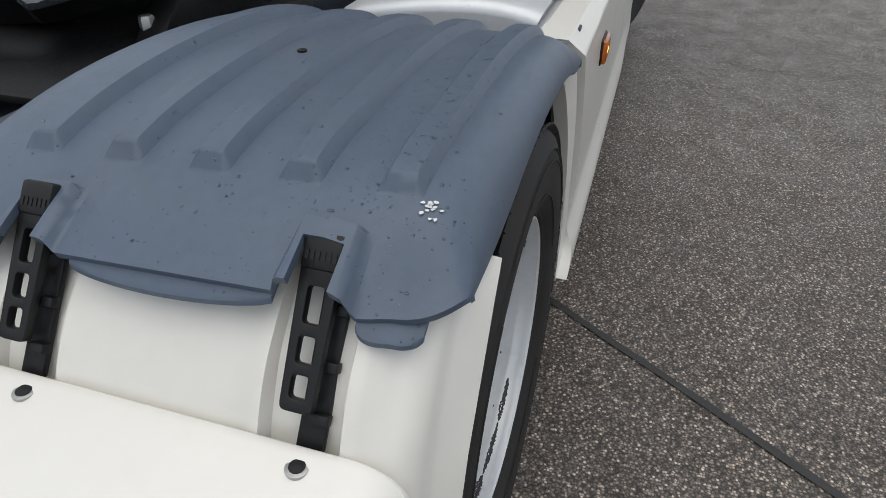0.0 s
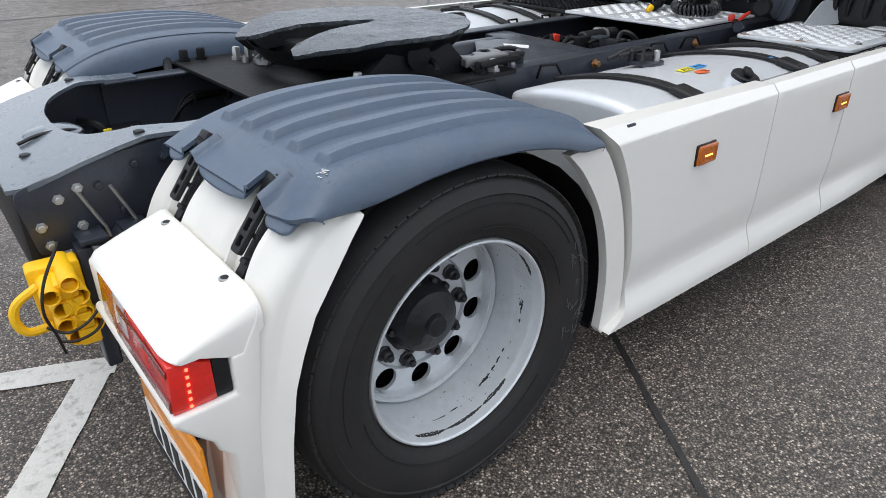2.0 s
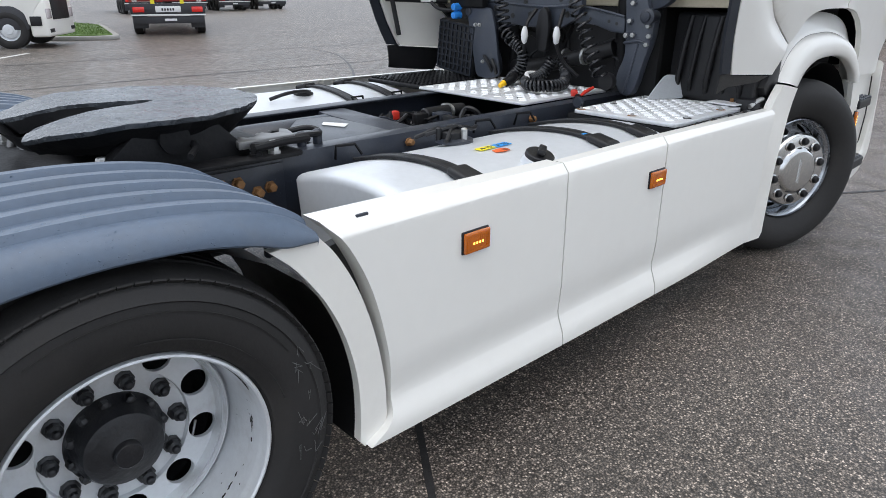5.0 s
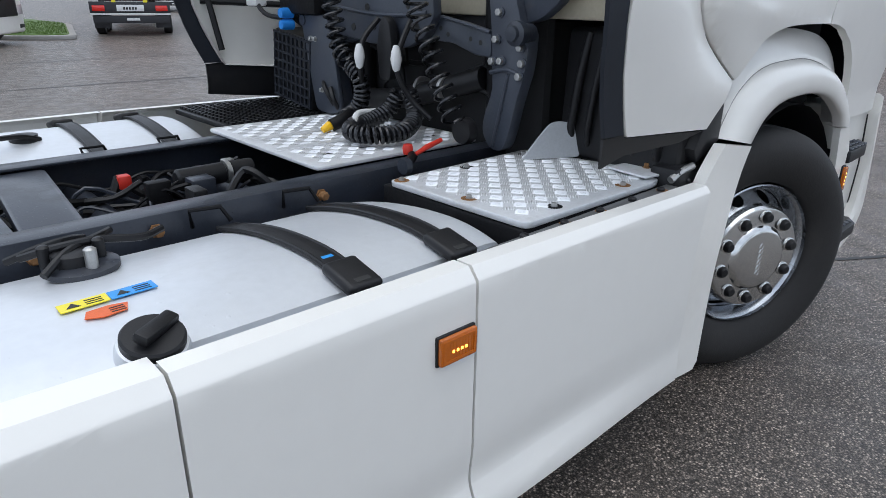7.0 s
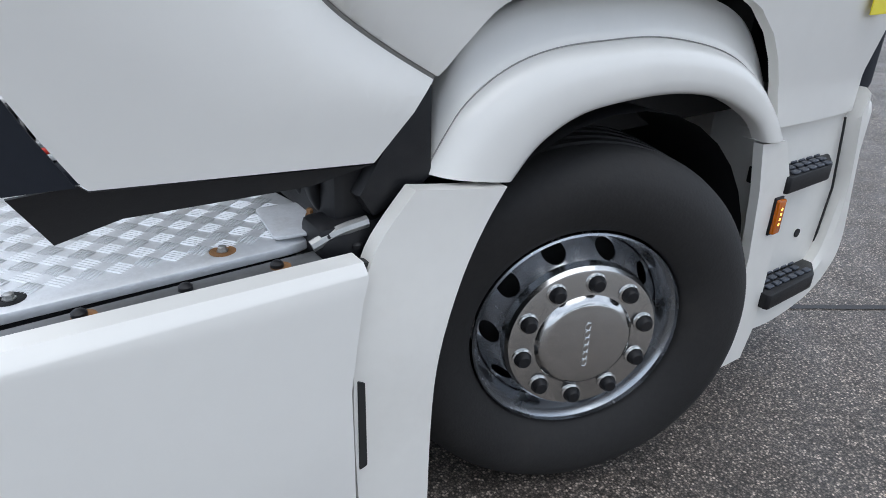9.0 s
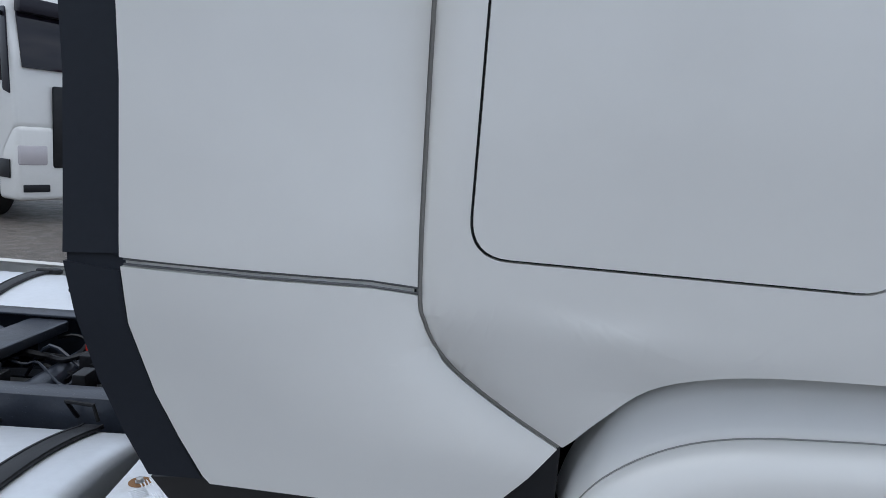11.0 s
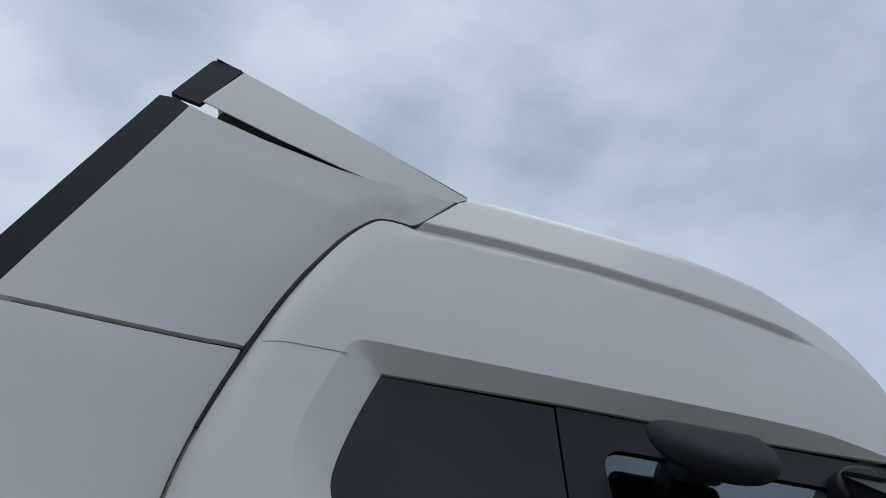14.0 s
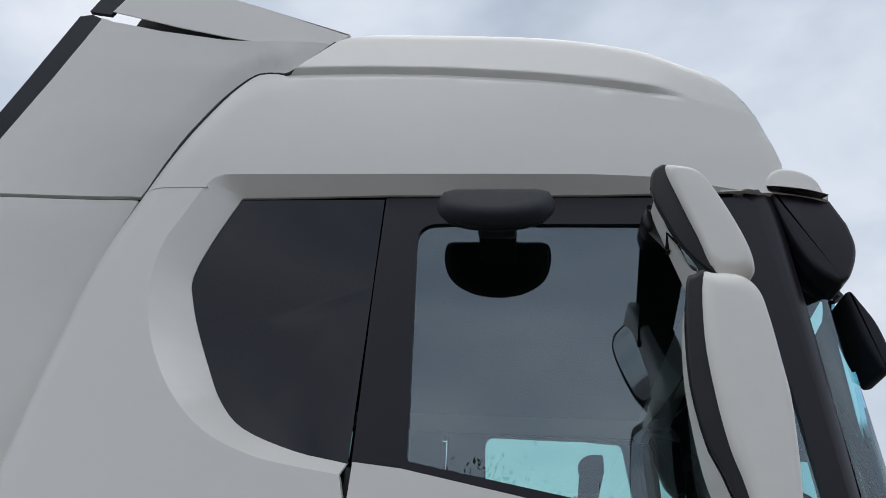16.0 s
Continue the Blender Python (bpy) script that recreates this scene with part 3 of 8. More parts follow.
def front_wheel():
    """The front wheel with its outer face towards -y, standing at the origin of its own empty."""
    w = new("front_wheel")
    w.parent = truck
    r = 0.515
    t = [(0.300, 0.02), (0.303, -0.002), (0.312, -0.012), (0.33, -0.026), (0.38, -0.044), (0.43, -0.046), (0.455, -0.038), (0.48, -0.022), (0.500, 0.0), (0.511, 0.02)]
    for g in (0.055, 0.105, 0.155, 0.205):
        t += [(r, g - 0.012), (r - 0.012, g - 0.006), (r - 0.012, g + 0.004), (r, g + 0.010)]
    t += [(r - 0.004, 0.30), (r - 0.03, 0.33), (0.42, 0.345), (0.29, 0.32)]
    part("tyre", lathe(t, (0, 0, 0), "y", 96), TYRE, w, "black rubber tyre", angle=50)
    lip = [(0.286, -0.006), (0.291, -0.002), (0.289, 0.012), (0.280, 0.022), (0.268, 0.04), (0.262, 0.075)]
    part("rim", lathe(lip, (0, 0, 0), "y", 96), ALLOY, w, "polished silver rim", angle=30)
    circle = [(0.263 * math.cos(k * math.pi / 40), 0.263 * math.sin(k * math.pi / 40)) for k in range(80)]
    eye = [(0.200 * math.cos(k * math.pi / 40), 0.200 * math.sin(k * math.pi / 40)) for k in range(80)]
    holes = []
    for k in range(10):
        a, u = k * math.pi / 5, Vector((math.cos(k * math.pi / 5), math.sin(k * math.pi / 5)))
        o = Vector((-u.y, u.x))
        holes.append([tuple(u * 0.2325 + u * (0.0205 * math.sin(q * math.pi / 10)) + o * (0.031 * math.cos(q * math.pi / 10))) for q in range(20)])
    bm = prism(circle, 0.0, 0.006, "y", 0.0, 2, [*holes, eye])
    for v in bm.verts:
        v.co.y += table(math.hypot(v.co.x, v.co.z), [(0.200, 0.0), (0.212, 0.014), (0.252, 0.078), (0.263, 0.080)])
    part("wheel_disc", bm, ALLOY, w, "silver wheel disc with oval vent holes", angle=30)
    part("drum", lathe([(0.25, 0.13), (0.10, 0.12), (0.001, 0.12)], (0, 0, 0), "y", 40), FABRIC, w)
    cover = [(0.214, 0.004), (0.211, -0.022), (0.203, -0.032), (0.196, -0.034), (0.145, -0.036), (0.135, -0.038), (0.126, -0.048), (0.118, -0.054), (0.110, -0.056), (0.001, -0.057)]
    part("hub_cover", lathe(cover, (0, 0, 0), "y", 80), CHROME, w, "polished steel hub cover", angle=25)
    for k in range(10):
        a = (k + 0.35) * math.pi / 5
        c = (0.1690 * math.cos(a), 0, 0.1690 * math.sin(a))
        part("nut_ring", lathe([(0.028, -0.032), (0.028, -0.039), (0.0235, -0.041), (0.021, -0.036)], c, "y", 16), CHROME, w)
        part("wheel_nut", lathe([(0.021, -0.032), (0.021, -0.052), (0.015, -0.060), (0.001, -0.061)], c, "y", 14), BLACK, w)
    for k in range(6):
        bm = box((-0.007, -0.0590, -0.011), (0.007, -0.057, 0.011), 0.002, 1, pose(0.0, 0, 0.055 - 0.022 * k, 0, 20, 0))
        part("embossed_bar", bm, CHROME, w)
    return w


def rear_wheel():
    """The outer rear wheel, outer face towards -y: deep rim, ridged disc with ten round holes, black hub."""
    w = new("rear_wheel")
    w.parent = truck
    t = [(0.300, 0.030), (0.304, -0.010), (0.310, -0.024), (0.318, -0.026), (0.323, -0.034), (0.36, -0.044), (0.40, -0.047), (0.428, -0.042), (0.432, -0.046), (0.436, -0.042), (0.456, -0.034), (0.474, -0.012), (0.485, 0.012)]
    for g in (0.055, 0.105, 0.155, 0.205):
        t += [(0.490, g - 0.012), (0.478, g - 0.006), (0.478, g + 0.004), (0.490, g + 0.010)]
    t += [(0.486, 0.27), (0.46, 0.30), (0.42, 0.315), (0.29, 0.29)]
    part("tyre", lathe(t, (0, 0, 0), "y", 112), TYRE, w, "black rubber tyre with scuffed sidewall", angle=50)
    rim = [(0.3035, 0.012), (0.3035, -0.012), (0.301, -0.021), (0.296, -0.023), (0.2915, -0.018), (0.290, -0.006), (0.2905, 0.006), (0.288, 0.012), (0.2875, 0.020), (0.2875, 0.070), (0.2850, 0.079), (0.2830, 0.090), (0.2820, 0.130), (0.2805, 0.172), (0.277, 0.178), (0.270, 0.180)]
    part("rim", lathe(rim, (0, 0, 0), "y", 112), RIM, w, "scuffed silver steel rim", angle=28)
    ridge = [(0.2715, 0.176), (0.2705, 0.158), (0.268, 0.152), (0.2645, 0.152), (0.262, 0.158), (0.2605, 0.163), (0.2585, 0.163), (0.257, 0.158), (0.254, 0.157), (0.2525, 0.162), (0.252, 0.180), (0.2505, 0.192)]
    part("disc_ring", lathe(ridge, (0, -0.032, 0), "y", 96), RIM, w, "double ridge round the wheel disc", angle=60)
    circle = [(0.2515 * math.cos(k * math.pi / 48), 0.2515 * math.sin(k * math.pi / 48)) for k in range(96)]
    step = [(0.1775 * math.cos(k * math.pi / 36), 0.1775 * math.sin(k * math.pi / 36)) for k in range(72)]
    holes = []
    for k in range(10):
        a = (k + 0.5) * math.pi / 5
        holes.append([(0.2145 * math.cos(a) + 0.0362 * math.cos(q * math.pi / 12), 0.2145 * math.sin(a) + 0.0362 * math.sin(q * math.pi / 12)) for q in range(24)])
    # three rings of the disc: pierced face, step, seat of the nuts
    bm = prism(circle, 0.0, 0.010, "y", 0.0, 2, [*holes, step])
    for v in bm.verts:
        v.co.y += 0.154 + 0.006 * ease((math.hypot(v.co.x, v.co.z) - 0.21) / 0.05)
    face = part("wheel_disc", bm, RIM, w, "silver wheel disc with round vent holes")
    part("disc_step", lathe([(0.1777, 0.1862), (0.1765, 0.188), (0.175, 0.197), (0.174, 0.199), (0.10, 0.200)], (0, -0.032, 0), "y", 80, False), RIM, w)
    for hole in holes:
        cx, cz = sum(p[0] for p in hole) / 24, sum(p[1] for p in hole) / 24
        part("hole_rim", lathe([(0.0363, 0.199), (0.0363, 0.190), (0.0370, 0.1865), (0.0382, 0.1875)], (cx, -0.032, cz), "y", 24, False), RIM, face)
    part("drum", lathe([(0.248, 0.225), (0.235, 0.30), (0.10, 0.30), (0.001, 0.30)], (0, 0, 0), "y", 40), STEEL_DARK, w)
    part("valve_stem", tube([(0.215, 0.235, -0.10), (0.195, 0.215, -0.125), (0.150, 0.205, -0.175)], 0.004, 6), BOLT, w)
    hub = [(0.118, 0.203), (0.116, 0.186), (0.108, 0.176), (0.102, 0.150), (0.092, 0.128), (0.070, 0.118), (0.038, 0.114), (0.0345, 0.112), (0.0335, 0.098), (0.030, 0.094), (0.001, 0.093)]
    part("hub", lathe(hub, (0, -0.030, 0), "y", 40), GREASY, w, "greasy black hub with central cap")
    for k in range(12):
        a = k * math.pi / 6 + 0.1
        part("hub_bolt", lathe([(0.013, 0.182), (0.012, 0.164), (0.007, 0.160), (0.001, 0.159)], (0.108 * math.cos(a), -0.030, 0.108 * math.sin(a)), "y", 6), GREASY, w)
    for k in range(10):
        a = k * math.pi / 5
        c = (0.150 * math.cos(a), -0.032, 0.150 * math.sin(a))
        part("wheel_nut", lathe([(0.024, 0.199), (0.024, 0.192), (0.0185, 0.189), (0.0185, 0.172), (0.012, 0.166), (0.011, 0.158), (0.007, 0.154), (0.001, 0.153)], c, "y", 8), GREASY, w)
    for ob in w.children:
        if ob.name.split(".")[0] in ("disc_ring", "wheel_disc", "disc_step", "valve_stem", "hub", "hub_bolt", "wheel_nut"):
            ob.location.y += 0.032
    # bare black patches where the paint has come off
    rng = random.Random(7)
    bm = bmesh.new()

    def wall(y):
        return table(y, [(-0.006, 0.290), (0.006, 0.2905), (0.012, 0.288), (0.020, 0.2875), (0.070, 0.2875), (0.079, 0.285), (0.090, 0.2835), (0.170, 0.2815)]) - 0.0008

    def flake(a0, a1, y0, wide, rag):
        wide *= 1.7
        n = max(4, int(abs(a1 - a0) / 0.012))
        rows = []
        for j in range(n + 1):
            a = a0 + (a1 - a0) * j / n
            k = math.sin(math.pi * j / n) ** 0.5
            lo, hi = (y0 - wide * k * rng.uniform(1 - rag, 1.0), y0 + wide * k * rng.uniform(1 - rag, 1.0) + 0.0003)
            rows.append([bm.verts.new((wall(y) * math.cos(a), y, wall(y) * math.sin(a))) for y in (lo, hi)])
        for p, q in zip(rows, rows[1:]):
            bm.faces.new((p[0], p[1], q[1], q[0]))

    for a0, a1, y0, wide in ((-1.12, -0.93, 0.066, 0.0045), (-0.91, -0.83, 0.068, 0.003), (-0.81, -0.72, 0.069, 0.0026), (-0.68, -0.62, 0.070, 0.0018), (-1.55, -1.44, 0.060, 0.0026), (-1.78, -1.60, 0.058, 0.0016), (-0.20, -0.02, 0.055, 0.0035), (-0.12, -0.05, 0.062, 0.0025), (-0.30, -0.24, 0.052, 0.002)):
        flake(a0, a1, y0, wide, 0.75)
    for a0, a1, wide in ((-2.15, -1.75, 0.0055), (-1.75, -1.25, 0.0035), (-1.25, -0.88, 0.0045), (0.35, 0.72, 0.004), (0.75, 1.25, 0.0025)):
        flake(a0, a1, 0.010, wide, 0.6)
    for k in range(46):
        a0, y0 = rng.choice([-1.5, -1.2, -0.8, -0.1, 0.5, 0.9]) + rng.gauss(0, 0.16), rng.choice([rng.gauss(0.055, 0.008), rng.uniform(0.02, 0.14)])
        flake(a0, a0 + rng.uniform(0.008, 0.03), y0, rng.uniform(0.0006, 0.0016), 0.6)
    tagged(part("rim_scrape", bm, INK_AND_SHADE, w, "black bare patches inside the rim"), kind="stuff")
    chalk = bmesh.new()
    for a0, a1, n in ((-0.33, -0.02, 9), (0.12, 0.42, 7)):
        for k in range(n):
            a, rr = rng.uniform(a0, a1), rng.uniform(0.36, 0.44)
            pts = []
            for j in range(5):
                rr2, a2 = rr + rng.uniform(-0.012, 0.03) * j / 4, a + rng.uniform(-0.02, 0.02) * j
                pts.append((rr2 * math.cos(a2), -0.0485 if rr2 < 0.43 else -0.046, rr2 * math.sin(a2)))
            add_tube(chalk, pts, 0.0007, 4)
    tagged(part("sidewall_scuff", chalk, GREYINK, w, "pale scuffs on the sidewall"), kind="stuff")
    arcs = bmesh.new()
    for rr, a0, a1 in ((0.345, 0.2, 1.5), (0.395, 2.2, 3.4), (0.345, 3.3, 5.6), (0.41, 0.5, 2.0)):
        add_tube(arcs, [(rr * math.cos(a0 + (a1 - a0) * k / 29), -0.0425 if rr < 0.36 else -0.0482, rr * math.sin(a0 + (a1 - a0) * k / 29)) for k in range(30)], 0.0016, 4)
    part("sidewall_line", arcs, TYRE, w)
    # shoulder: short blocks between sipes, and moulding hairs
    blocks = bmesh.new()
    for k in range(88):
        a = 2 * math.pi * k / 88
        m = Matrix.Rotation(-a, 4, "Y") @ Matrix.Translation((0.4655, -0.0245, 0)) @ Matrix.Rotation(radians(-50), 4, "Z")
        add_box(blocks, (-0.013, -0.0004, -0.0145), (0.013, 0.004, 0.0145), m=m)
    tagged(part("shoulder_tread", blocks, TYRE, w, "worn shoulder blocks of the tread"), kind="stuff")
    return w


wr = rear_wheel()
wr["label"] = "scuffed twin rear wheel with recessed silver rim"
wr.matrix_basis = pose(0.030, -1.203, 0.486, 0, -1, 0)
wf = front_wheel()
wf["label"] = "front wheel with polished hub cover"
wf.matrix_basis = pose(3.795, -1.138, 0.520, 0, 0, -22)
part("inner_rear_tyre", lathe([(0.29, 0.34), (0.44, 0.31), (0.48, 0.34), (0.49, 0.40), (0.49, 0.55), (0.46, 0.60), (0.29, 0.58)], (0.030, -1.2, 0.490), "y", 64), TYRE, truck)
for piece in wf.children:
    if piece.name.split(".")[0] != "tyre":
        piece.scale = (1.015, 1.0, 1.015)
copy_thing(wr, pose(0.030, 1.203, 0.486, 0, 0, 180))
copy_thing(wf, pose(3.795, 1.138, 0.520, 0, 0, 158))

TOP = [(-0.52, 0.942), (-0.48, 0.963), (-0.445, 0.982), (-0.40, 1.004), (-0.36, 1.021), (-0.318, 1.036), (-0.25, 1.053), (-0.18, 1.064), (-0.10, 1.071), (0.0, 1.073), (0.12, 1.069), (0.25, 1.055), (0.35, 1.036), (0.40, 1.021), (0.44, 1.005), (0.475, 0.986), (0.500, 0.966), (0.515, 0.948)]
TOPS = [(p.x, p.z) for p in spline([(x, 0, z) for x, z in TOP], 8)]
WING_HEM = [(p.x, p.z) for p in spline([(x, 0, z) for x, z in ((-0.45, 0.978), (-0.40, 0.983), (-0.35, 0.982), (-0.27, 0.982), (-0.19, 0.990), (-0.11, 1.002), (0.0, 1.010), (0.10, 1.009), (0.20, 1.002), (0.30, 0.984), (0.36, 0.968), (0.41, 0.952), (0.46, 0.949), (0.50, 0.947), (0.515, 0.944))], 5)]
STRAPS = (-0.735, -1.098)


def top_z(x):
    return table(x, TOPS)


def wing_z(x, y):
    # the rear end of the wing rises towards its outer side
    # and falls again at the outer corner
    z = top_z(x) + 0.020 * ease((-0.08 - x) / 0.26) * min(1.0, max(0.0, (-0.62 - y) / 0.50))
    return z - 0.034 * ease((-0.33 - x) / 0.10) * ease((-1.09 - y) / 0.10)


def wing_cover(side):
    """The plastic wing over a rear wheel: crowned, five ribs, rolled outer edge, raised seats for two straps."""
    ribs = (-0.667, -0.790, -0.912, -1.031, -1.151)
    shoulder = -1.178

    def relief(x, y):
        h = 0.0
        for c in ribs:
            u = min(1.0, max(0.0, (0.0265 - abs(y - c)) / 0.0105))
            v = min(1.0, max(0.0, (x + 0.319) / 0.013))
            h = max(h, 0.0175 * min(u, v))
        for c in STRAPS:
            k = table(x, [(-0.445, 1.0), (-0.37, 0.0)])
            left, right = c + 0.038 + 0.002 * k - y, y - (c - 0.040 - 0.008 * k)
            u = min(1.0, max(0.0, min(left / 0.005, right / 0.012, (-0.366 - x) / 0.009)))
            h = max(h, 0.018 * u)
        return h

    def lift(x, y):
        z = wing_z(x, max(y, shoulder)) + relief(x, y)
        if y < shoulder:
            k = min(1.0, (shoulder - y) / 0.072)
            z -= (wing_z(x, shoulder) - table(x, WING_HEM)) * (1 - math.sqrt(max(0.0, 1 - k * k)))
        d_in = max(0.0, y + 0.60)
        return z - 0.25 * d_in * d_in / 0.06

    ys = {-0.55, -0.565, -0.58, -0.60, -0.62}
    for c in ribs:
        ys |= {c + d * q for d in (0.029, 0.0265, 0.0255, 0.0172, 0.0155, 0.008) for q in (-1, 1)} | {c}
    for c in STRAPS:
        ys |= {c + d for d in (0.0402, 0.036, 0.030, 0.0225, 0.0, -0.0225, -0.030, -0.038, -0.044, -0.050)}
    ys |= {-0.72, -0.85, -0.97, -1.165}
    ys = sorted((y for y in ys if y > shoulder), reverse=True)
    ys = [y for k, y in enumerate(ys) if k == 0 or ys[k - 1] - y > 0.0007]
    ys += [shoulder - 0.072 * math.sin(k * math.pi / 24) for k in range(13)]
    xs = [-0.445, -0.438, -0.425, -0.410, -0.398, -0.3975, -0.388, -0.378, -0.3745, -0.366, -0.358, -0.345, -0.332, -0.325, -0.3195, -0.3175, -0.308, -0.3055, -0.298, -0.28] + [-0.26 + 0.02 * k for k in range(37)] + [0.472, 0.482, 0.491, 0.499, 0.506]
    bm = bmesh.new()
    rows = []
    for y in ys:
        k = max(0.0, (shoulder - y) / 0.072)
        rear = -0.445 + 0.018 * ease((-1.135 - y) / 0.05) + 0.055 * (1 - math.sqrt(max(0.0, 1 - k * k)))
        nose = 0.012 * k * k
        row = []
        for x in xs:
            if x < -0.2:
                x = rear + (x + 0.445) * (-0.2 - rear) / 0.245
            if x > 0.3:
                x -= nose * (x - 0.3) / 0.206
            row.append(bm.verts.new((x, y, lift(x, y))))
        rows.append(row)
    hem = [bm.verts.new((v.co.x, v.co.y + 0.004, v.co.z - 0.005)) for v in rows[-1]]
    rows.append(hem)
    rows.append([bm.verts.new((v.co.x, v.co.y + 0.020, v.co.z + 0.004)) for v in hem])
    for p, q in zip(rows, rows[1:]):
        for j in range(len(xs) - 1):
            mid = (p[j].co + q[j + 1].co) / 2
            if mid.x < -0.398 and any(abs(mid.y - c) < 0.022 for c in STRAPS):
                continue
            bm.faces.new((p[j], p[j + 1], q[j + 1], q[j]))
    bmesh.ops.delete(bm, geom=[v for v in bm.verts if not v.link_faces], context="VERTS")
    rim = [e for e in bm.edges if e.is_boundary and all(v.co.y < -0.551 for v in e.verts) and not any(v in rows[-1] for v in e.verts)]
    ex = bmesh.ops.extrude_edge_only(bm, edges=rim)
    for v in ex["geom"]:
        if isinstance(v, bmesh.types.BMVert):
            v.co += Vector((0.004 if v.co.x < 0 else -0.004, 0, -0.010))
    if side > 0:
        mirror_y(bm)
    ob = part("wing_cover", bm, FENDER, truck, "blue-grey ribbed plastic wing over the rear wheel", angle=42)
    for y0, y1, most in ((-0.800, -1.056, 0.016), (-1.146, -1.212, 0.020), (-0.60, -0.690, 0.014)):
        n = 18
        bm = bmesh.new()
        rows = []
        for k in range(n + 1):
            y = y0 + (y1 - y0) * k / n
            edge = -0.441 + 0.020 * ease((-1.135 - y) / 0.05)
            reach = most * math.sin(math.pi * min(1, max(0, 0.5 + (k / n - 0.5) * 0.97))) ** 0.5
            flat = wing_z(edge, max(y, -1.178)) - (0.004 if y > -1.178 else 0.004 + 0.25 * (-1.178 - y))
            rows.append([bm.verts.new((x, y, flat + 0.62 * (x - edge) - d)) for x, d in ((-0.39, 0.006), (edge, 0.006), (edge - reach * 0.7, 0.006), (edge - reach, 0.008), (edge - reach, 0.014), (-0.39, 0.014))])
        for a, b in zip(rows, rows[1:]):
            for j in range(6):
                bm.faces.new((a[j], a[(j + 1) % 6], b[(j + 1) % 6], b[j]))
        bm.faces.new(rows[0])
        bm.faces.new(rows[-1])
        if side > 0:
            mirror_y(bm)
        part("lower_lip", bm, FENDER, ob)
    bm = bmesh.new()
    rows = []
    for k in range(48):
        x = -0.440 + 0.944 * k / 47
        drop = 1.0 - 0.45 * ease((-0.25 - x) / 0.17)
        rows.append([bm.verts.new((x, y, lift(x, -0.56) - 0.004 - d * drop)) for y, d in ((-0.562, 0.0), (-0.548, 0.004), (-0.534, 0.013), (-0.522, 0.028), (-0.514, 0.050), (-0.510, 0.075), (-0.508, 0.105))])
    for a, b in zip(rows, rows[1:]):
        for j in range(6):
            bm.faces.new((a[j], a[j + 1], b[j + 1], b[j]))
    if side > 0:
        mirror_y(bm)
    part("inner_flank", bm, FENDER, ob)
    for y in STRAPS:
        strap(ob, y, side)
    if side < 0:
        rng = random.Random(5)
        bm = bmesh.new()
        for k in range(16):
            x, y = -0.330 + rng.gauss(0, 0.009), -1.190 + rng.gauss(0, 0.007)
            ring = [bm.verts.new((x + rng.uniform(0.4, 1) * 0.0042 * math.cos(q), y + rng.uniform(0.4, 1) * 0.0034 * math.sin(q), lift(x, y) + 0.0012)) for q in [j * math.pi / 3 for j in range(6)]]
            bm.faces.new(ring)
        part("paint_chip", bm, STICK_W, ob, "pale scraped patch")
        part("rubber_plug", lathe([(0.008, 0), (0.008, 0.004), (0.001, 0.006)], (0.034, -0.855, top_z(0.034) - 0.001), "z", 12), BLACK, ob)
        bm = bmesh.new()
        for k in range(520):
            x, y = rng.uniform(-0.42, 0.25), rng.choice([rng.uniform(-1.21, -0.6), rng.gauss(-1.14, 0.05)])
            if any(abs(y - c) < 0.06 for c in STRAPS) and x < -0.355 or y < -1.22 or y > -0.58:
                continue
            r = rng.choice([0.0009, 0.0011, 0.0013, 0.0016, 0.002, 0.0026])
            bmesh.ops.create_icosphere(bm, subdivisions=1, radius=1, matrix=Matrix.LocRotScale((x, y, lift(x, y)), None, (r, r, r * 0.6)))
        tagged(part("rain_water", bm, WATER, ob, "scattered rain drops"), kind="stuff")
    return ob


